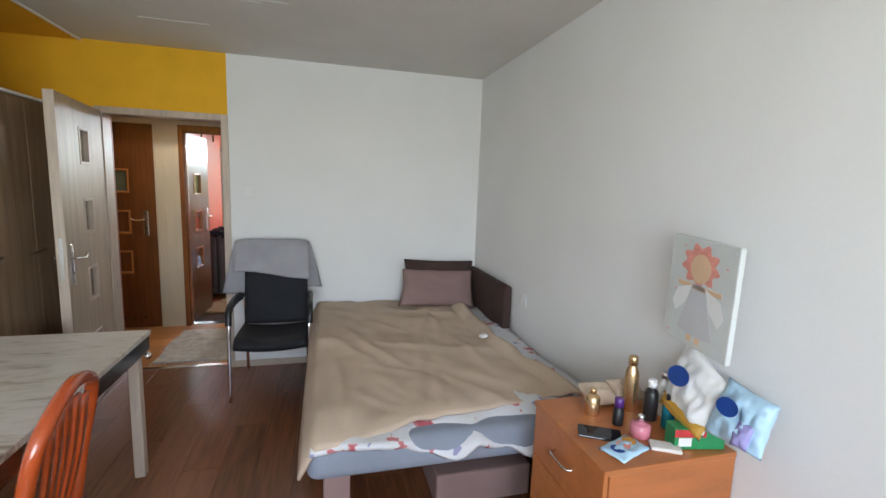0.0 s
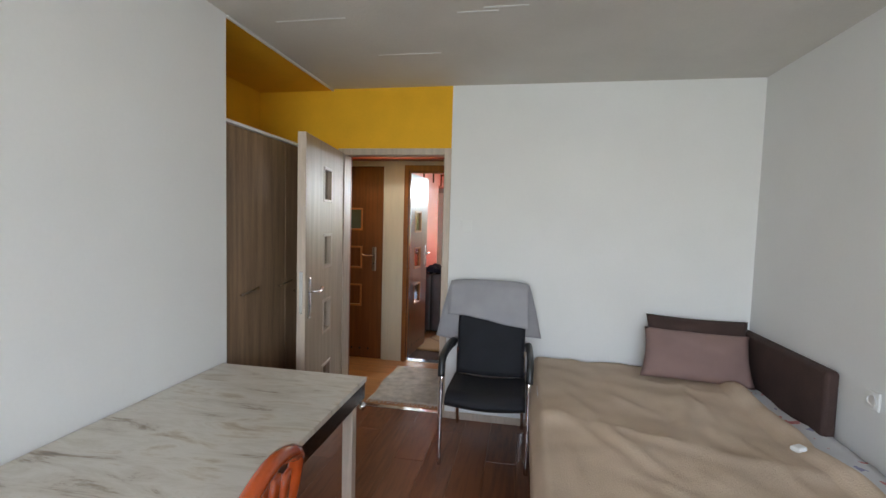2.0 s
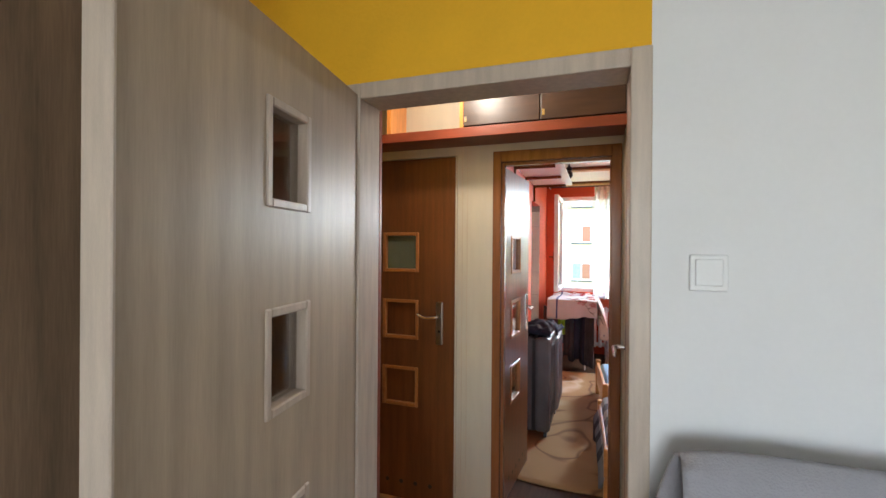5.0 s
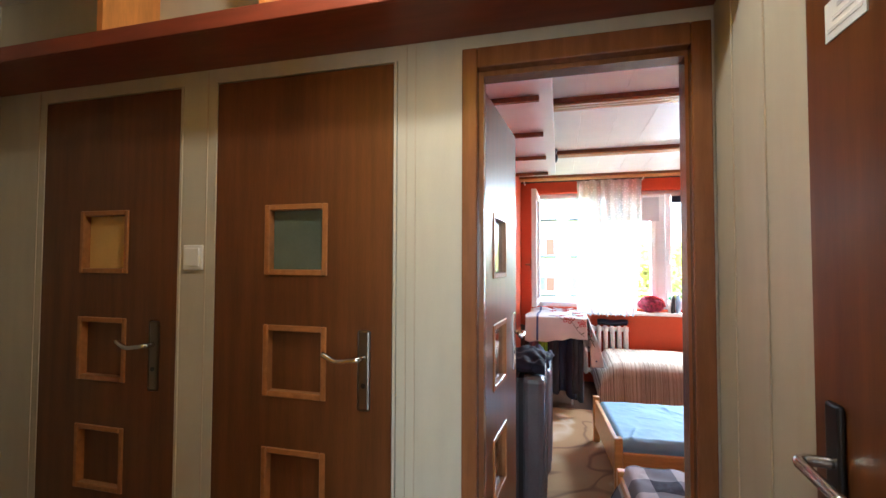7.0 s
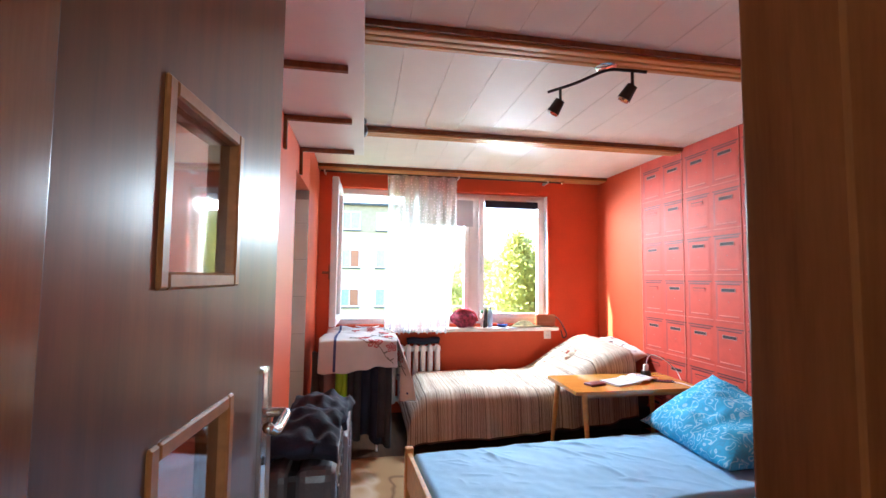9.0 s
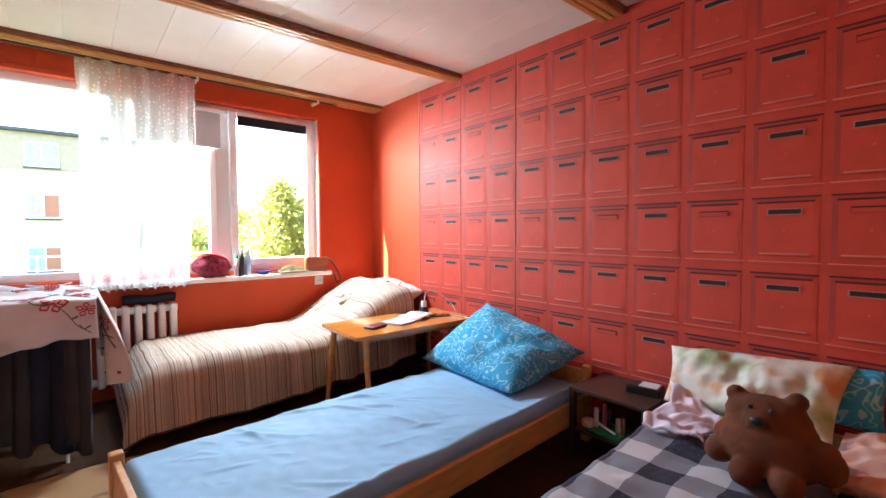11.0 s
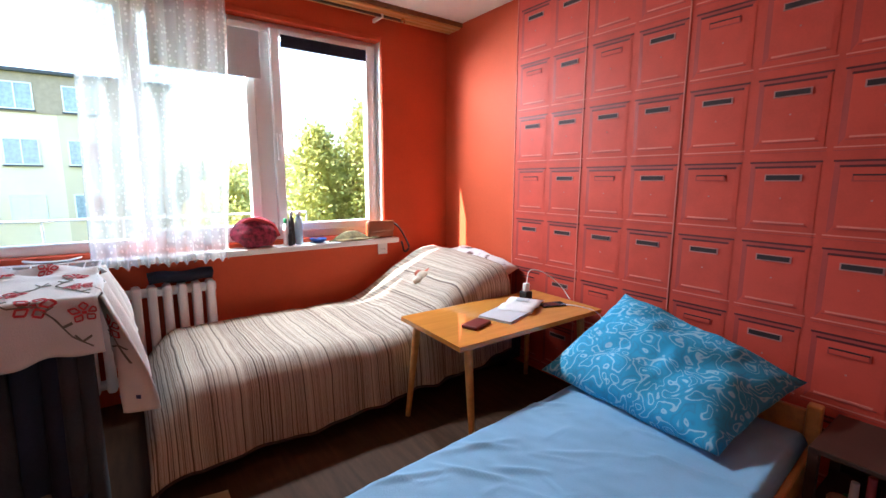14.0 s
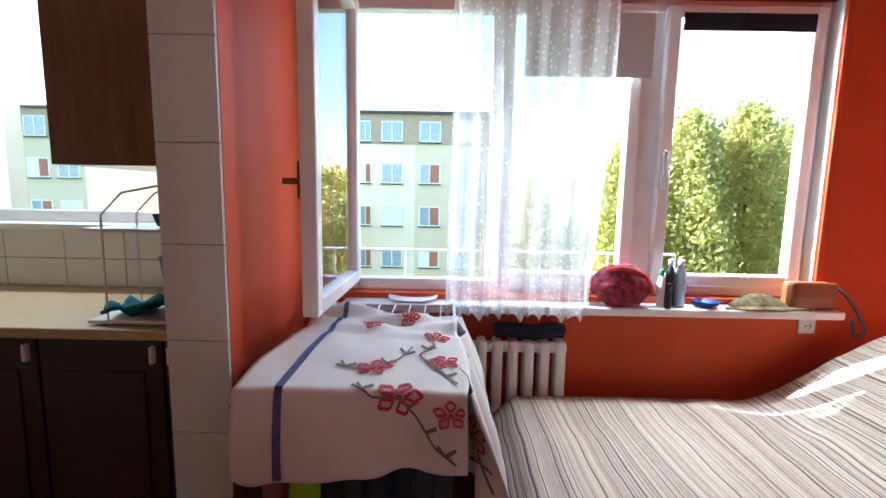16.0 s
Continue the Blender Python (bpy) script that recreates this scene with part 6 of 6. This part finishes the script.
washing("trousers", -1.18, -.98, 8.72, .86, .08, BLACK_MESH, "black trousers hanging from the rack")
washing("jumper", -1.30, -1.19, 8.57, .86, .16, GREY_KNIT, "grey knitted jumper hanging from the rack")
washing("towel", -1.47, -1.33, 8.58, .86, .14, DUSTY_PINK, "dusty pink towel hanging from the rack")
washing("t_shirt", -1.36, -1.30, 8.55, .86, .48, GREEN, "lime green top hanging from the rack")
washing("shirt", -1.04, -.95, 8.56, .86, .1, GREY_KNIT, "grey brown shirt hanging from the rack")
washing("dark_towel", -1.56, -1.46, 8.62, .80, .3, DARK_BROWN, "dark brown towel over the rack's edge")
washing("shirt", -1.50, -1.0, 9.1, .86, .2, NAVY, "dark shirt hanging at the back of the rack")
pl = thing("plate", pose(-1.12, YR1 - .03, .875), "white plate standing on the sill by the open sash", "plate")
part("dish", lathe([(.05, 0), (.07, .004), (.12, .016), (.122, .02), (.07, .009), (.02, .006)], 24), PVC, pl, smooth=True)

# ---- kitchen through the opening ----
ctr = structure("worktop", boxes((KX0, RX0 - .2, 8.94, YR1, .865, .905), bevel=.006), COUNTER, "beige kitchen worktop", "worktop")
for k, (x0, x1) in enumerate(((-1.966, -1.845), (-2.42, -1.97), (-2.9, -2.424), (-3.44, -2.904))):
    cb = thing("base_cabinet", pose(x0, 8.97, 0), "dark brown kitchen base cabinet", "cabinet", "kitchen base cabinets")
    w = x1 - x0
    hx = w - .03 if k else .03
    part("body", boxes((0, w, .02, .6, .08, .862)), DARK_WOOD, cb)
    part("plinth", boxes((0, w, .05, .08, 0, .08)), BLACK, cb)
    d = part("door", boxes((.003, w - .003, 0, .02, .085, .86), bevel=.003), DARK_WOOD, cb)
    part("raised_panel", boxes((w * .15, w * .85, -.008, 0, .16, .74), bevel=.004), DARK_WOOD, d)
    part("handle", boxes((hx - .008, hx + .008, -.024, 0, .775, .84), bevel=.005), PVC, d, "small white handle")
wc = thing("wall_cabinet", pose(-2.355, 9.02, 1.475), "brown kitchen wall cabinet beside the window", "cabinet")
part("body", boxes((0, .47, .018, .58, 0, .85)), FRAME_BROWN, wc)
part("door", boxes((0, .47, 0, .018, 0, .85), bevel=.003), FRAME_BROWN, wc)
rack = thing("wire_shelf", pose(0, 0, 0), "white wire shelf rack with two boards on the worktop", "shelf")
for z in (.925, 1.255):
    part("board", boxes((-2.24, -1.86, 8.98, 9.2, z - .012, z), bevel=.002), PVC, rack)
part("wire_frame", pipe([(-2.18, 9.0, .905), (-2.18, 9.0, 1.30), (-2.10, 9.0, 1.38), (-1.90, 9.0, 1.42)], .004, 6), PVC, rack)
part("wire_frame", pipe([(-2.18, 9.18, .905), (-2.18, 9.18, 1.30), (-2.10, 9.18, 1.38), (-1.90, 9.18, 1.42)], .004, 6), PVC, rack)
whole("dish_cloth", sheet(lambda u, v: (-2.20 + .32 * u, 8.99 + .18 * v, .955 + .07 * u * (1 - v) + .03 * math.sin(u * 11 + v * 6) * math.sin(v * 5) + .012 * noise.noise(Vector((u * 9, v * 9, 2)))), 20, 14, .012), TEAL, Matrix(), "crumpled teal cloth on the wire shelf", "cloth", smooth=True)
whole("bowl", lathe([(.03, 0), (.05, .01), (.062, .05), (.058, .05), (.045, .012), (.02, .008)]), TEAL, pose(-1.97, 9.07, 1.255), "small teal bowl on the upper board", "bowl", smooth=True)
whole("jug", lathe([(.035, 0), (.045, .01), (.065, .17), (.06, .17), (.04, .012), (.02, .008)]), PURPLE, pose(-1.96, 9.08, .985), "purple plastic jug on the wire shelf", "jug", smooth=True)
win2 = tagged(thing("window_2", pose(0, YR1 + .1, 0), "white plastic kitchen window", "window"), kind="structure")
part("window_frame", boxes((-3.3, -3.24, -.03, .04, 1.22, 2.4), (-1.92, -1.86, -.03, .04, 1.22, 2.4), (-3.24, -1.92, -.03, .04, 1.22, 1.28), (-3.24, -1.92, -.03, .04, 2.34, 2.4), (-2.24, -2.14, -.03, .04, 1.28, 2.34), bevel=.006), PVC, win2)
for x0, x1 in ((-3.25, -2.235), (-2.145, -1.91)):
    p = part("pane", boxes((x0, x1, 0, .006, 1.275, 2.345)), PANE, win2)
    p.visible_shadow = False
structure("kitchen_sill", boxes((-3.35, -1.86, YR1 - .08, YR1 + .08, 1.19, 1.222), bevel=.004), PVC, "white kitchen window sill", "window sill")

# ---- outside ----
GRASS = mat("grass", (0.07, 0.11, 0.03), 0.95, vary=0.4, scale=0.4)
FACADE = mat("pale_facade_render", (0.88, 0.75, 0.57), 0.9, vary=0.06, scale=0.6)
FACADE2 = mat("cream_facade_render", (0.72, 0.6, 0.42), 0.9, vary=0.06, scale=0.6)
ATTIC = mat("grey_attic_render", (0.44, 0.34, 0.24), 0.9, vary=0.1)
ROOF = mat("bitumen_roof", (0.08, 0.08, 0.09), 0.8, vary=0.2)
DAY_GLASS = mat("reflecting_window", (0.34, 0.4, 0.46), 0.1, vary=0.3, spec=0.8)
RED_BLIND = mat("red_curtain", (0.42, 0.17, 0.1), 0.8)
LEAF = mat("sunlit_leaves", (0.16, 0.19, 0.07), 0.6, vary=0.4, scale=1.2, grain=8)
LEAF.node_tree.nodes["Principled BSDF"].inputs["Subsurface Weight"].default_value = 0.0
_tl, _mx = LEAF.node_tree.nodes.new("ShaderNodeBsdfTranslucent"), LEAF.node_tree.nodes.new("ShaderNodeMixShader")
_tl.inputs[0].default_value, _mx.inputs[0].default_value = (0.78, 0.74, 0.3, 1), 0.68
LEAF.node_tree.links.new(LEAF.node_tree.nodes["Principled BSDF"].outputs[0], _mx.inputs[1])
LEAF.node_tree.links.new(_tl.outputs[0], _mx.inputs[2])
LEAF.node_tree.links.new(_mx.outputs[0], LEAF.node_tree.nodes["Material Output"].inputs[0])
BARK = mat("bark", (0.12, 0.08, 0.05), 0.95, vary=0.3, bump=0.5)
structure("ground", boxes((-600, 600, -400, 900, -8.6, -8.3)), GRASS, "grass around the flats far below", "ground")
GZ = -8.3
WINDOW_BM = boxes((-.7, .7, -.05, .02, 0, .06), (-.7, .7, -.05, .02, 1.2, 1.26), (-.7, -.64, -.05, .02, .06, 1.2), (.64, .7, -.05, .02, .06, 1.2), (-.03, .03, -.05, .02, .06, 1.2))
FR_ME = mesh_of("far_window_frame", WINDOW_BM, PVC)
GL_ME = [mesh_of("far_pane", boxes((-.64, .64, -.015, -.005, .06, 1.2)), DAY_GLASS), mesh_of("far_pane_drawn", boxes((-.64, .64, -.015, -.005, .06, 1.2)), PVC)]
SI_ME = mesh_of("far_sill", boxes((-.75, .75, -.12, .0, -.08, -.01)), ROOF)
CU_ME = mesh_of("far_curtain", boxes((.05, .62, -.024, -.016, .08, 1.18)), RED_BLIND)


def block(x0, x1, y, deep, cols, strip, label):
    """A four-storey block of flats with a grey attic storey; cols: window centres and widths."""
    h = thing("apartment_building", pose(0, y, GZ), label, "building", "blocks of flats")
    part("wall", boxes((x0, x1, 0, deep, 0, 12.75)), FACADE, h)
    part("attic", boxes((x0 - .05, x1 + .05, -.06, deep, 12.75, 14.6)), ATTIC, h, "grey attic storey")
    part("roof", boxes((x0 - .3, x1 + .3, -.3, deep + .3, 14.6, 14.78), bevel=.04), ROOF, h)
    part("pale_band", boxes((strip, x1 - .02, -.03, 0, 0, 12.75)), FACADE2, h, "cream strip of the facade")
    part("chimney", boxes((strip - 1.2, strip - .5, 3, 3.8, 14.7, 15.25), bevel=.03), ATTIC, h)
    for fl, z in enumerate((2.2, 4.9, 7.6, 10.3, 12.9)):
        for c, (x, w) in enumerate(cols):
            o = new("window", FR_ME)
            o.parent = h
            o.location, o.scale = (x, -.07 if fl == 4 else -.04, z), (w, 1, 1)
            for nm, me in (("pane", GL_ME[(c * 7 + fl * 3) % 4 == 1]), ("sill", SI_ME)) + ((("curtain", CU_ME),) if c % 2 == 0 and fl < 4 else ()):
                q = new(nm, me)
                q.parent = o


block(-6.55, 1.65, 36, 26, ((-6.2, .5), (-4.5, .95), (-2.1, .95), (.3, .95)), -3.05, "pale four-storey block of flats across the green")
block(-42, -24.2, 36, 12, ((-36.6, 1), (-34.2, 1), (-31.6, 1), (-29.3, 1), (-27.15, 1), (-25.2, 1)), -28.3, "pale block of flats seen from the kitchen")
for k, (x, w, h, y) in enumerate(((-12.5, 7, 8.2, 50), (12, 14, 5, 70), (26, 16, 7, 85))):
    hh = thing("far_house", pose(x, y, GZ), "distant pale building among trees", "building", "distant buildings")
    part("wall", boxes((-w / 2, w / 2, 0, 9, 0, h)), FACADE2, hh)
    part("roof", boxes((-w / 2 - .3, w / 2 + .3, -.3, 9.3, h, h + .4)), ROOF, hh)
    for c in range(5):
        for fl in range(int(h // 3)):
            q = new("window", GL_ME[0])
            q.parent = hh
            q.matrix_basis = pose(-w / 2 + 2 + c * (w - 4) / 4, -.02, 1 + fl * 2.9)


def tree(name, m, height, spread_r, seed, n_clumps, leaf=.30, label="leafy green tree in the sun"):
    """Tapered trunk, limbs, and a crown of many small leaf sprays."""
    rg = random.Random(seed)
    t = thing(name, m, label, "tree", "trees outside")
    bm = bmesh.new()
    rod(bm, (0, 0, 0), (.1, 0, height * .5), .2, .12, 8)
    rod(bm, (.1, 0, height * .5), (0, 0, height * .92), .12, .03, 6)
    ends = []
    for k in range(16):
        z0 = height * (.3 + .55 * k / 16)
        a = rg.random() * math.tau
        r = spread_r * (1.05 - .75 * (k / 16)) * (.55 + .4 * rg.random())
        e = (r * math.cos(a), r * math.sin(a), z0 + height * .12)
        rod(bm, (0, 0, z0), e, .06, .015, 5)
        ends.append(Vector(e))
    part("trunk", bm, BARK, t)
    vs, fs = [], []
    for k in range(n_clumps):
        h = rg.random()
        zz = height * (.22 + .78 * h)
        env = spread_r * (max(.02, 1 - ((h - .3) / .7) ** 2.4) ** .6 if h > .3 else (.7 + h))
        a = rg.random() * math.tau
        lob = 1 + .28 * math.sin(a * 3 + seed + h * 5) + .18 * math.sin(a * 7 + h * 11)
        rr = env * lob * (.35 + .65 * math.sqrt(rg.random()))
        c = Vector((rr * math.cos(a), rr * math.sin(a), zz + rg.uniform(-.3, .3)))
        for j in range(7):
            p = c + Vector((rg.gauss(0, 1), rg.gauss(0, 1), rg.gauss(0, .8))) * leaf * 1.1
            d1 = Vector((rg.gauss(0, 1), rg.gauss(0, 1), rg.gauss(0, 1))).normalized() * leaf * .5
            d2 = Vector((rg.gauss(0, 1), rg.gauss(0, 1), rg.gauss(0, 1))).normalized() * leaf * .38
            b = len(vs)
            vs += [p - d1, p + d2, p + d1, p - d2]
            fs.append((b, b + 1, b + 2, b + 3))
    me = bpy.data.meshes.new("crown")
    me.from_pydata([tuple(v) for v in vs], [], fs)
    me.materials.append(LEAF)
    cr = new("crown", me)
    cr.parent = t
    return t


tree("tree", pose(5.7, 24.2, GZ), 11.5, 1.35, 12, 2600, .19)
tree("tree", pose(7.7, 23.6, GZ), 12.5, 1.5, 3, 3400, .19)
tree("tree", pose(10.0, 24.0, GZ), 12.8, 1.7, 8, 3800, .19)
tree("tree", pose(12.4, 25.5, GZ), 12.4, 1.9, 9, 2000, .22)
tree("tree", pose(9.3, 34, GZ), 11.9, 1.7, 31, 1800, .22)
tree("tree", pose(3.6, 32, GZ), 9.7, 2.0, 21, 1500, .24)
tree("tree", pose(-8.6, 34, GZ), 11.1, 1.7, 33, 1800, .24)
for k, (x, y, hgt) in enumerate(((6, 55, 11.5), (13, 58, 12), (20, 62, 11), (-19, 50, 11.5), (2.5, 64, 11), (28, 60, 12))):
    tree("tree", pose(x, y, GZ), hgt, 4.2, 50 + k, 600, .5, "distant leafy green tree")
rngw = random.Random(77)
vs, fs = [], []
for k in range(12000):
    a = rngw.uniform(-.9, .9)
    r = rngw.uniform(150, 190)
    hz = GZ + 18.5 * rngw.random() ** .8 + 2.5 * math.sin(a * 23) + 1.2 * math.sin(a * 61)
    c = Vector((r * math.sin(a), r * math.cos(a), hz))
    d1 = Vector((rngw.gauss(0, 1), rngw.gauss(0, 1), rngw.gauss(0, 1))).normalized() * 1.1
    d2 = Vector((rngw.gauss(0, 1), rngw.gauss(0, 1), rngw.gauss(0, 1))).normalized() * 1.0
    b = len(vs)
    vs += [tuple(c - d1), tuple(c + d2), tuple(c + d1), tuple(c - d2)]
    fs.append((b, b + 1, b + 2, b + 3))
me = bpy.data.meshes.new("woods")
me.from_pydata(vs, [], fs)
me.materials.append(LEAF)
tagged(new("woods", me), "far belt of green woods on the skyline", "woods", kind="stuff")
bal = thing("balcony_rail", pose(0, YR1 + .45, .0), "thin metal rail outside the open window", "railing")
part("rail", rods(((-2.4, 0, 1.06), (.4, 0, 1.06), .008), ((-2.4, 0, .88), (.4, 0, .88), .008)), GREY_PAINT, bal)
for k in range(8):
    part("post", rods(((-2.4 + k * .4, 0, .62), (-2.4 + k * .4, 0, 1.06), .006)), GREY_PAINT, bal)
part("bracket", rods(((-2.4, -.15, .62), (-2.4, 0, .88), .01), ((.4, -.15, .62), (.4, 0, .88), .01)), GREY_PAINT, bal)

# ---- pieces ----
# printed locker wallpaper
structure("wallpaper", boxes((RX1 - .003, RX1 - .0005, YR0 + .02, 8.80, .02, H - .002)), PANEL_RED, "red wallpaper printed with rows of lockers", "wallpaper")
paper = bpy.data.objects["wallpaper"]
PITCH_Y, PITCH_Z = .285, .3435


def locker_mesh(filled):
    """One printed locker: bevelled front, dark top line, bright lower edge, label slot; filled: whether the slot is dark."""
    bm = bmesh.new()
    def quad(pts, mi):
        f = bm.faces.new([bm.verts.new(p) for p in pts])
        f.material_index = mi
    a, b, lo, hi = -.122, .122, -.222, .062
    ia, ib, il, ih = a + .02, b - .02, lo + .032, hi - .02
    d0, d1 = -.0045, -.0058
    quad([(d1, ia, il), (d1, ia, ih), (d1, ib, ih), (d1, ib, il)], 0)
    quad([(d0, a, lo), (d0, a, hi), (d1, ia, ih), (d1, ia, il)], 0)
    quad([(d1, ib, il), (d1, ib, ih), (d0, b, hi), (d0, b, lo)], 5)
    quad([(d0, a, lo), (d1, ia, il), (d1, ib, il), (d0, b, lo)], 0)
    quad([(d1, ia, ih), (d0, a, hi), (d0, b, hi), (d1, ib, ih)], 5)
    bars = [(a - .004, b + .004, hi - .003, hi + .005, 1, .0016), (ia + .012, ib - .012, il - .004, il + .003, 2, .0045), (ia, ib, il - .012, il - .008, 5, .0035),
            (a - .01, b + .01, lo - .008, lo - .003, 2, .0008), (a - .01, b + .01, lo - .02, lo - .017, 5, .0008), (ia - .004, ib + .004, ih - .004, ih + .005, 1, .0022),
            (-.065, .065, -.016, .013, 4 if filled else 5, .005), (-.059, .059, -.011, .009, 3 if filled else 0, .0062), (-.003, .003, -.09, -.084, 4, .0045)]
    if not filled:
        bars.append((-.062, .062, .006, .012, 3, .0064))
    for (y0, y1, z0, z1, mi, dd) in bars:
        box(bm, d0 - dd, d0 - dd + .004, y0, y1, z0, z1)
        bm.faces.ensure_lookup_table()
        for f in bm.faces[-6:]:
            f.material_index = mi
    bmesh.ops.recalc_face_normals(bm, faces=bm.faces[:])
    return mesh_of("locker", bm, [PANEL_RED, PANEL_DARK, PANEL_PINK, PANEL_BLACK, PANEL_EDGE, PANEL_MID])


LOCKERS = [locker_mesh(False), locker_mesh(True)]
for r in range(7):
    for c in range(-4, 8):
        o = new("locker", LOCKERS[r % 2 == 0 or c % 2 == 0])
        o.parent = paper
        o.location = (RX1, 6.645 + c * PITCH_Y, .297 + r * PITCH_Z)
for y in (7.655, 8.24, 8.80):
    part("seam", boxes((RX1 - .0075, RX1 - .003, y - .003, y + .003, .02, H - .003)), PANEL_PINK, paper)

# tiles on the end of the kitchen partition
tiled = structure("wall_tiled_end", boxes((RX0 - .2, RX0 - .002, 8.802, 8.808, 0, 2.12)), GROUT, "grout bed of the white tiled wall end", "wall")
TILE_ME = mesh_of("tile", boxes((-.098, .098, -.007, 0, .0015, .3055), bevel=.0015, seg=1), TILE)
for k in range(7):
    o = new("tile", TILE_ME if k < 6 else mesh_of("tile_cut", boxes((-.098, .098, -.007, 0, .0015, .2), bevel=.0015, seg=1), TILE))
    o.parent = tiled
    o.location = (RX0 - .1, 8.802, .307 * k)
back_t = structure("kitchen_splashback", boxes((KX0, RX0 - .2, YR1 - .006, YR1 - .001, .905, 1.19)), GROUT, "grout bed of the kitchen tiles", "wall")
KT_ME = mesh_of("tile", boxes((-.148, .148, -.006, 0, .0015, .139), bevel=.0015, seg=1), TILE)
for r in range(2):
    for c in range(6):
        o = new("tile", KT_ME)
        o.parent = back_t
        o.location = (-3.3 + c * .3, YR1 - .006, .906 + r * .142)

# laminate boards
fl1 = bpy.data.objects["floor"]
PLANK = mesh_of("plank", boxes((-.0955, .0955, -.6, .6, -.012, 0), bevel=.0012, seg=1), LAMINATE)
_x, col = -2.3, 0
while _x < X1 + .1:
    y = Y0 - 1.5 + (col * .43) % 1.2
    while y < Y1 + .06:
        y0, y1 = max(y, Y0 - .3) , min(y + 1.198, Y1 + .058)
        if y1 - y0 > .05:
            o = new("plank", PLANK)
            o.parent = fl1
            o.location = (_x + .096, (y0 + y1) / 2, 0)
            o.scale = (1, (y1 - y0) / 1.2, 1)
        y += 1.2
    _x += .192
    col += 1
fl2 = bpy.data.objects["floor_hall"]
PLANK2 = mesh_of("plank", boxes((-.6, .6, -.0955, .0955, -.012, 0), bevel=.0012, seg=1), HALL_FLOOR)
_y, row = Y1 + .06, 0
while _y < YR0 - .06:
    x = -3.6 + (row * .47) % 1.2 - 1.2
    d = min(.192, YR0 - .05 - _y)
    while x < HX1 + .1:
        x0, x1 = max(x, -3.6), min(x + 1.198, HX1 + .1)
        if x1 - x0 > .05:
            o = new("plank", PLANK2)
            o.parent = fl2
            o.location = ((x0 + x1) / 2, _y + d / 2, 0)
            o.scale = ((x1 - x0) / 1.2, d / .192, 1)
        x += 1.2
    _y += .192
    row += 1
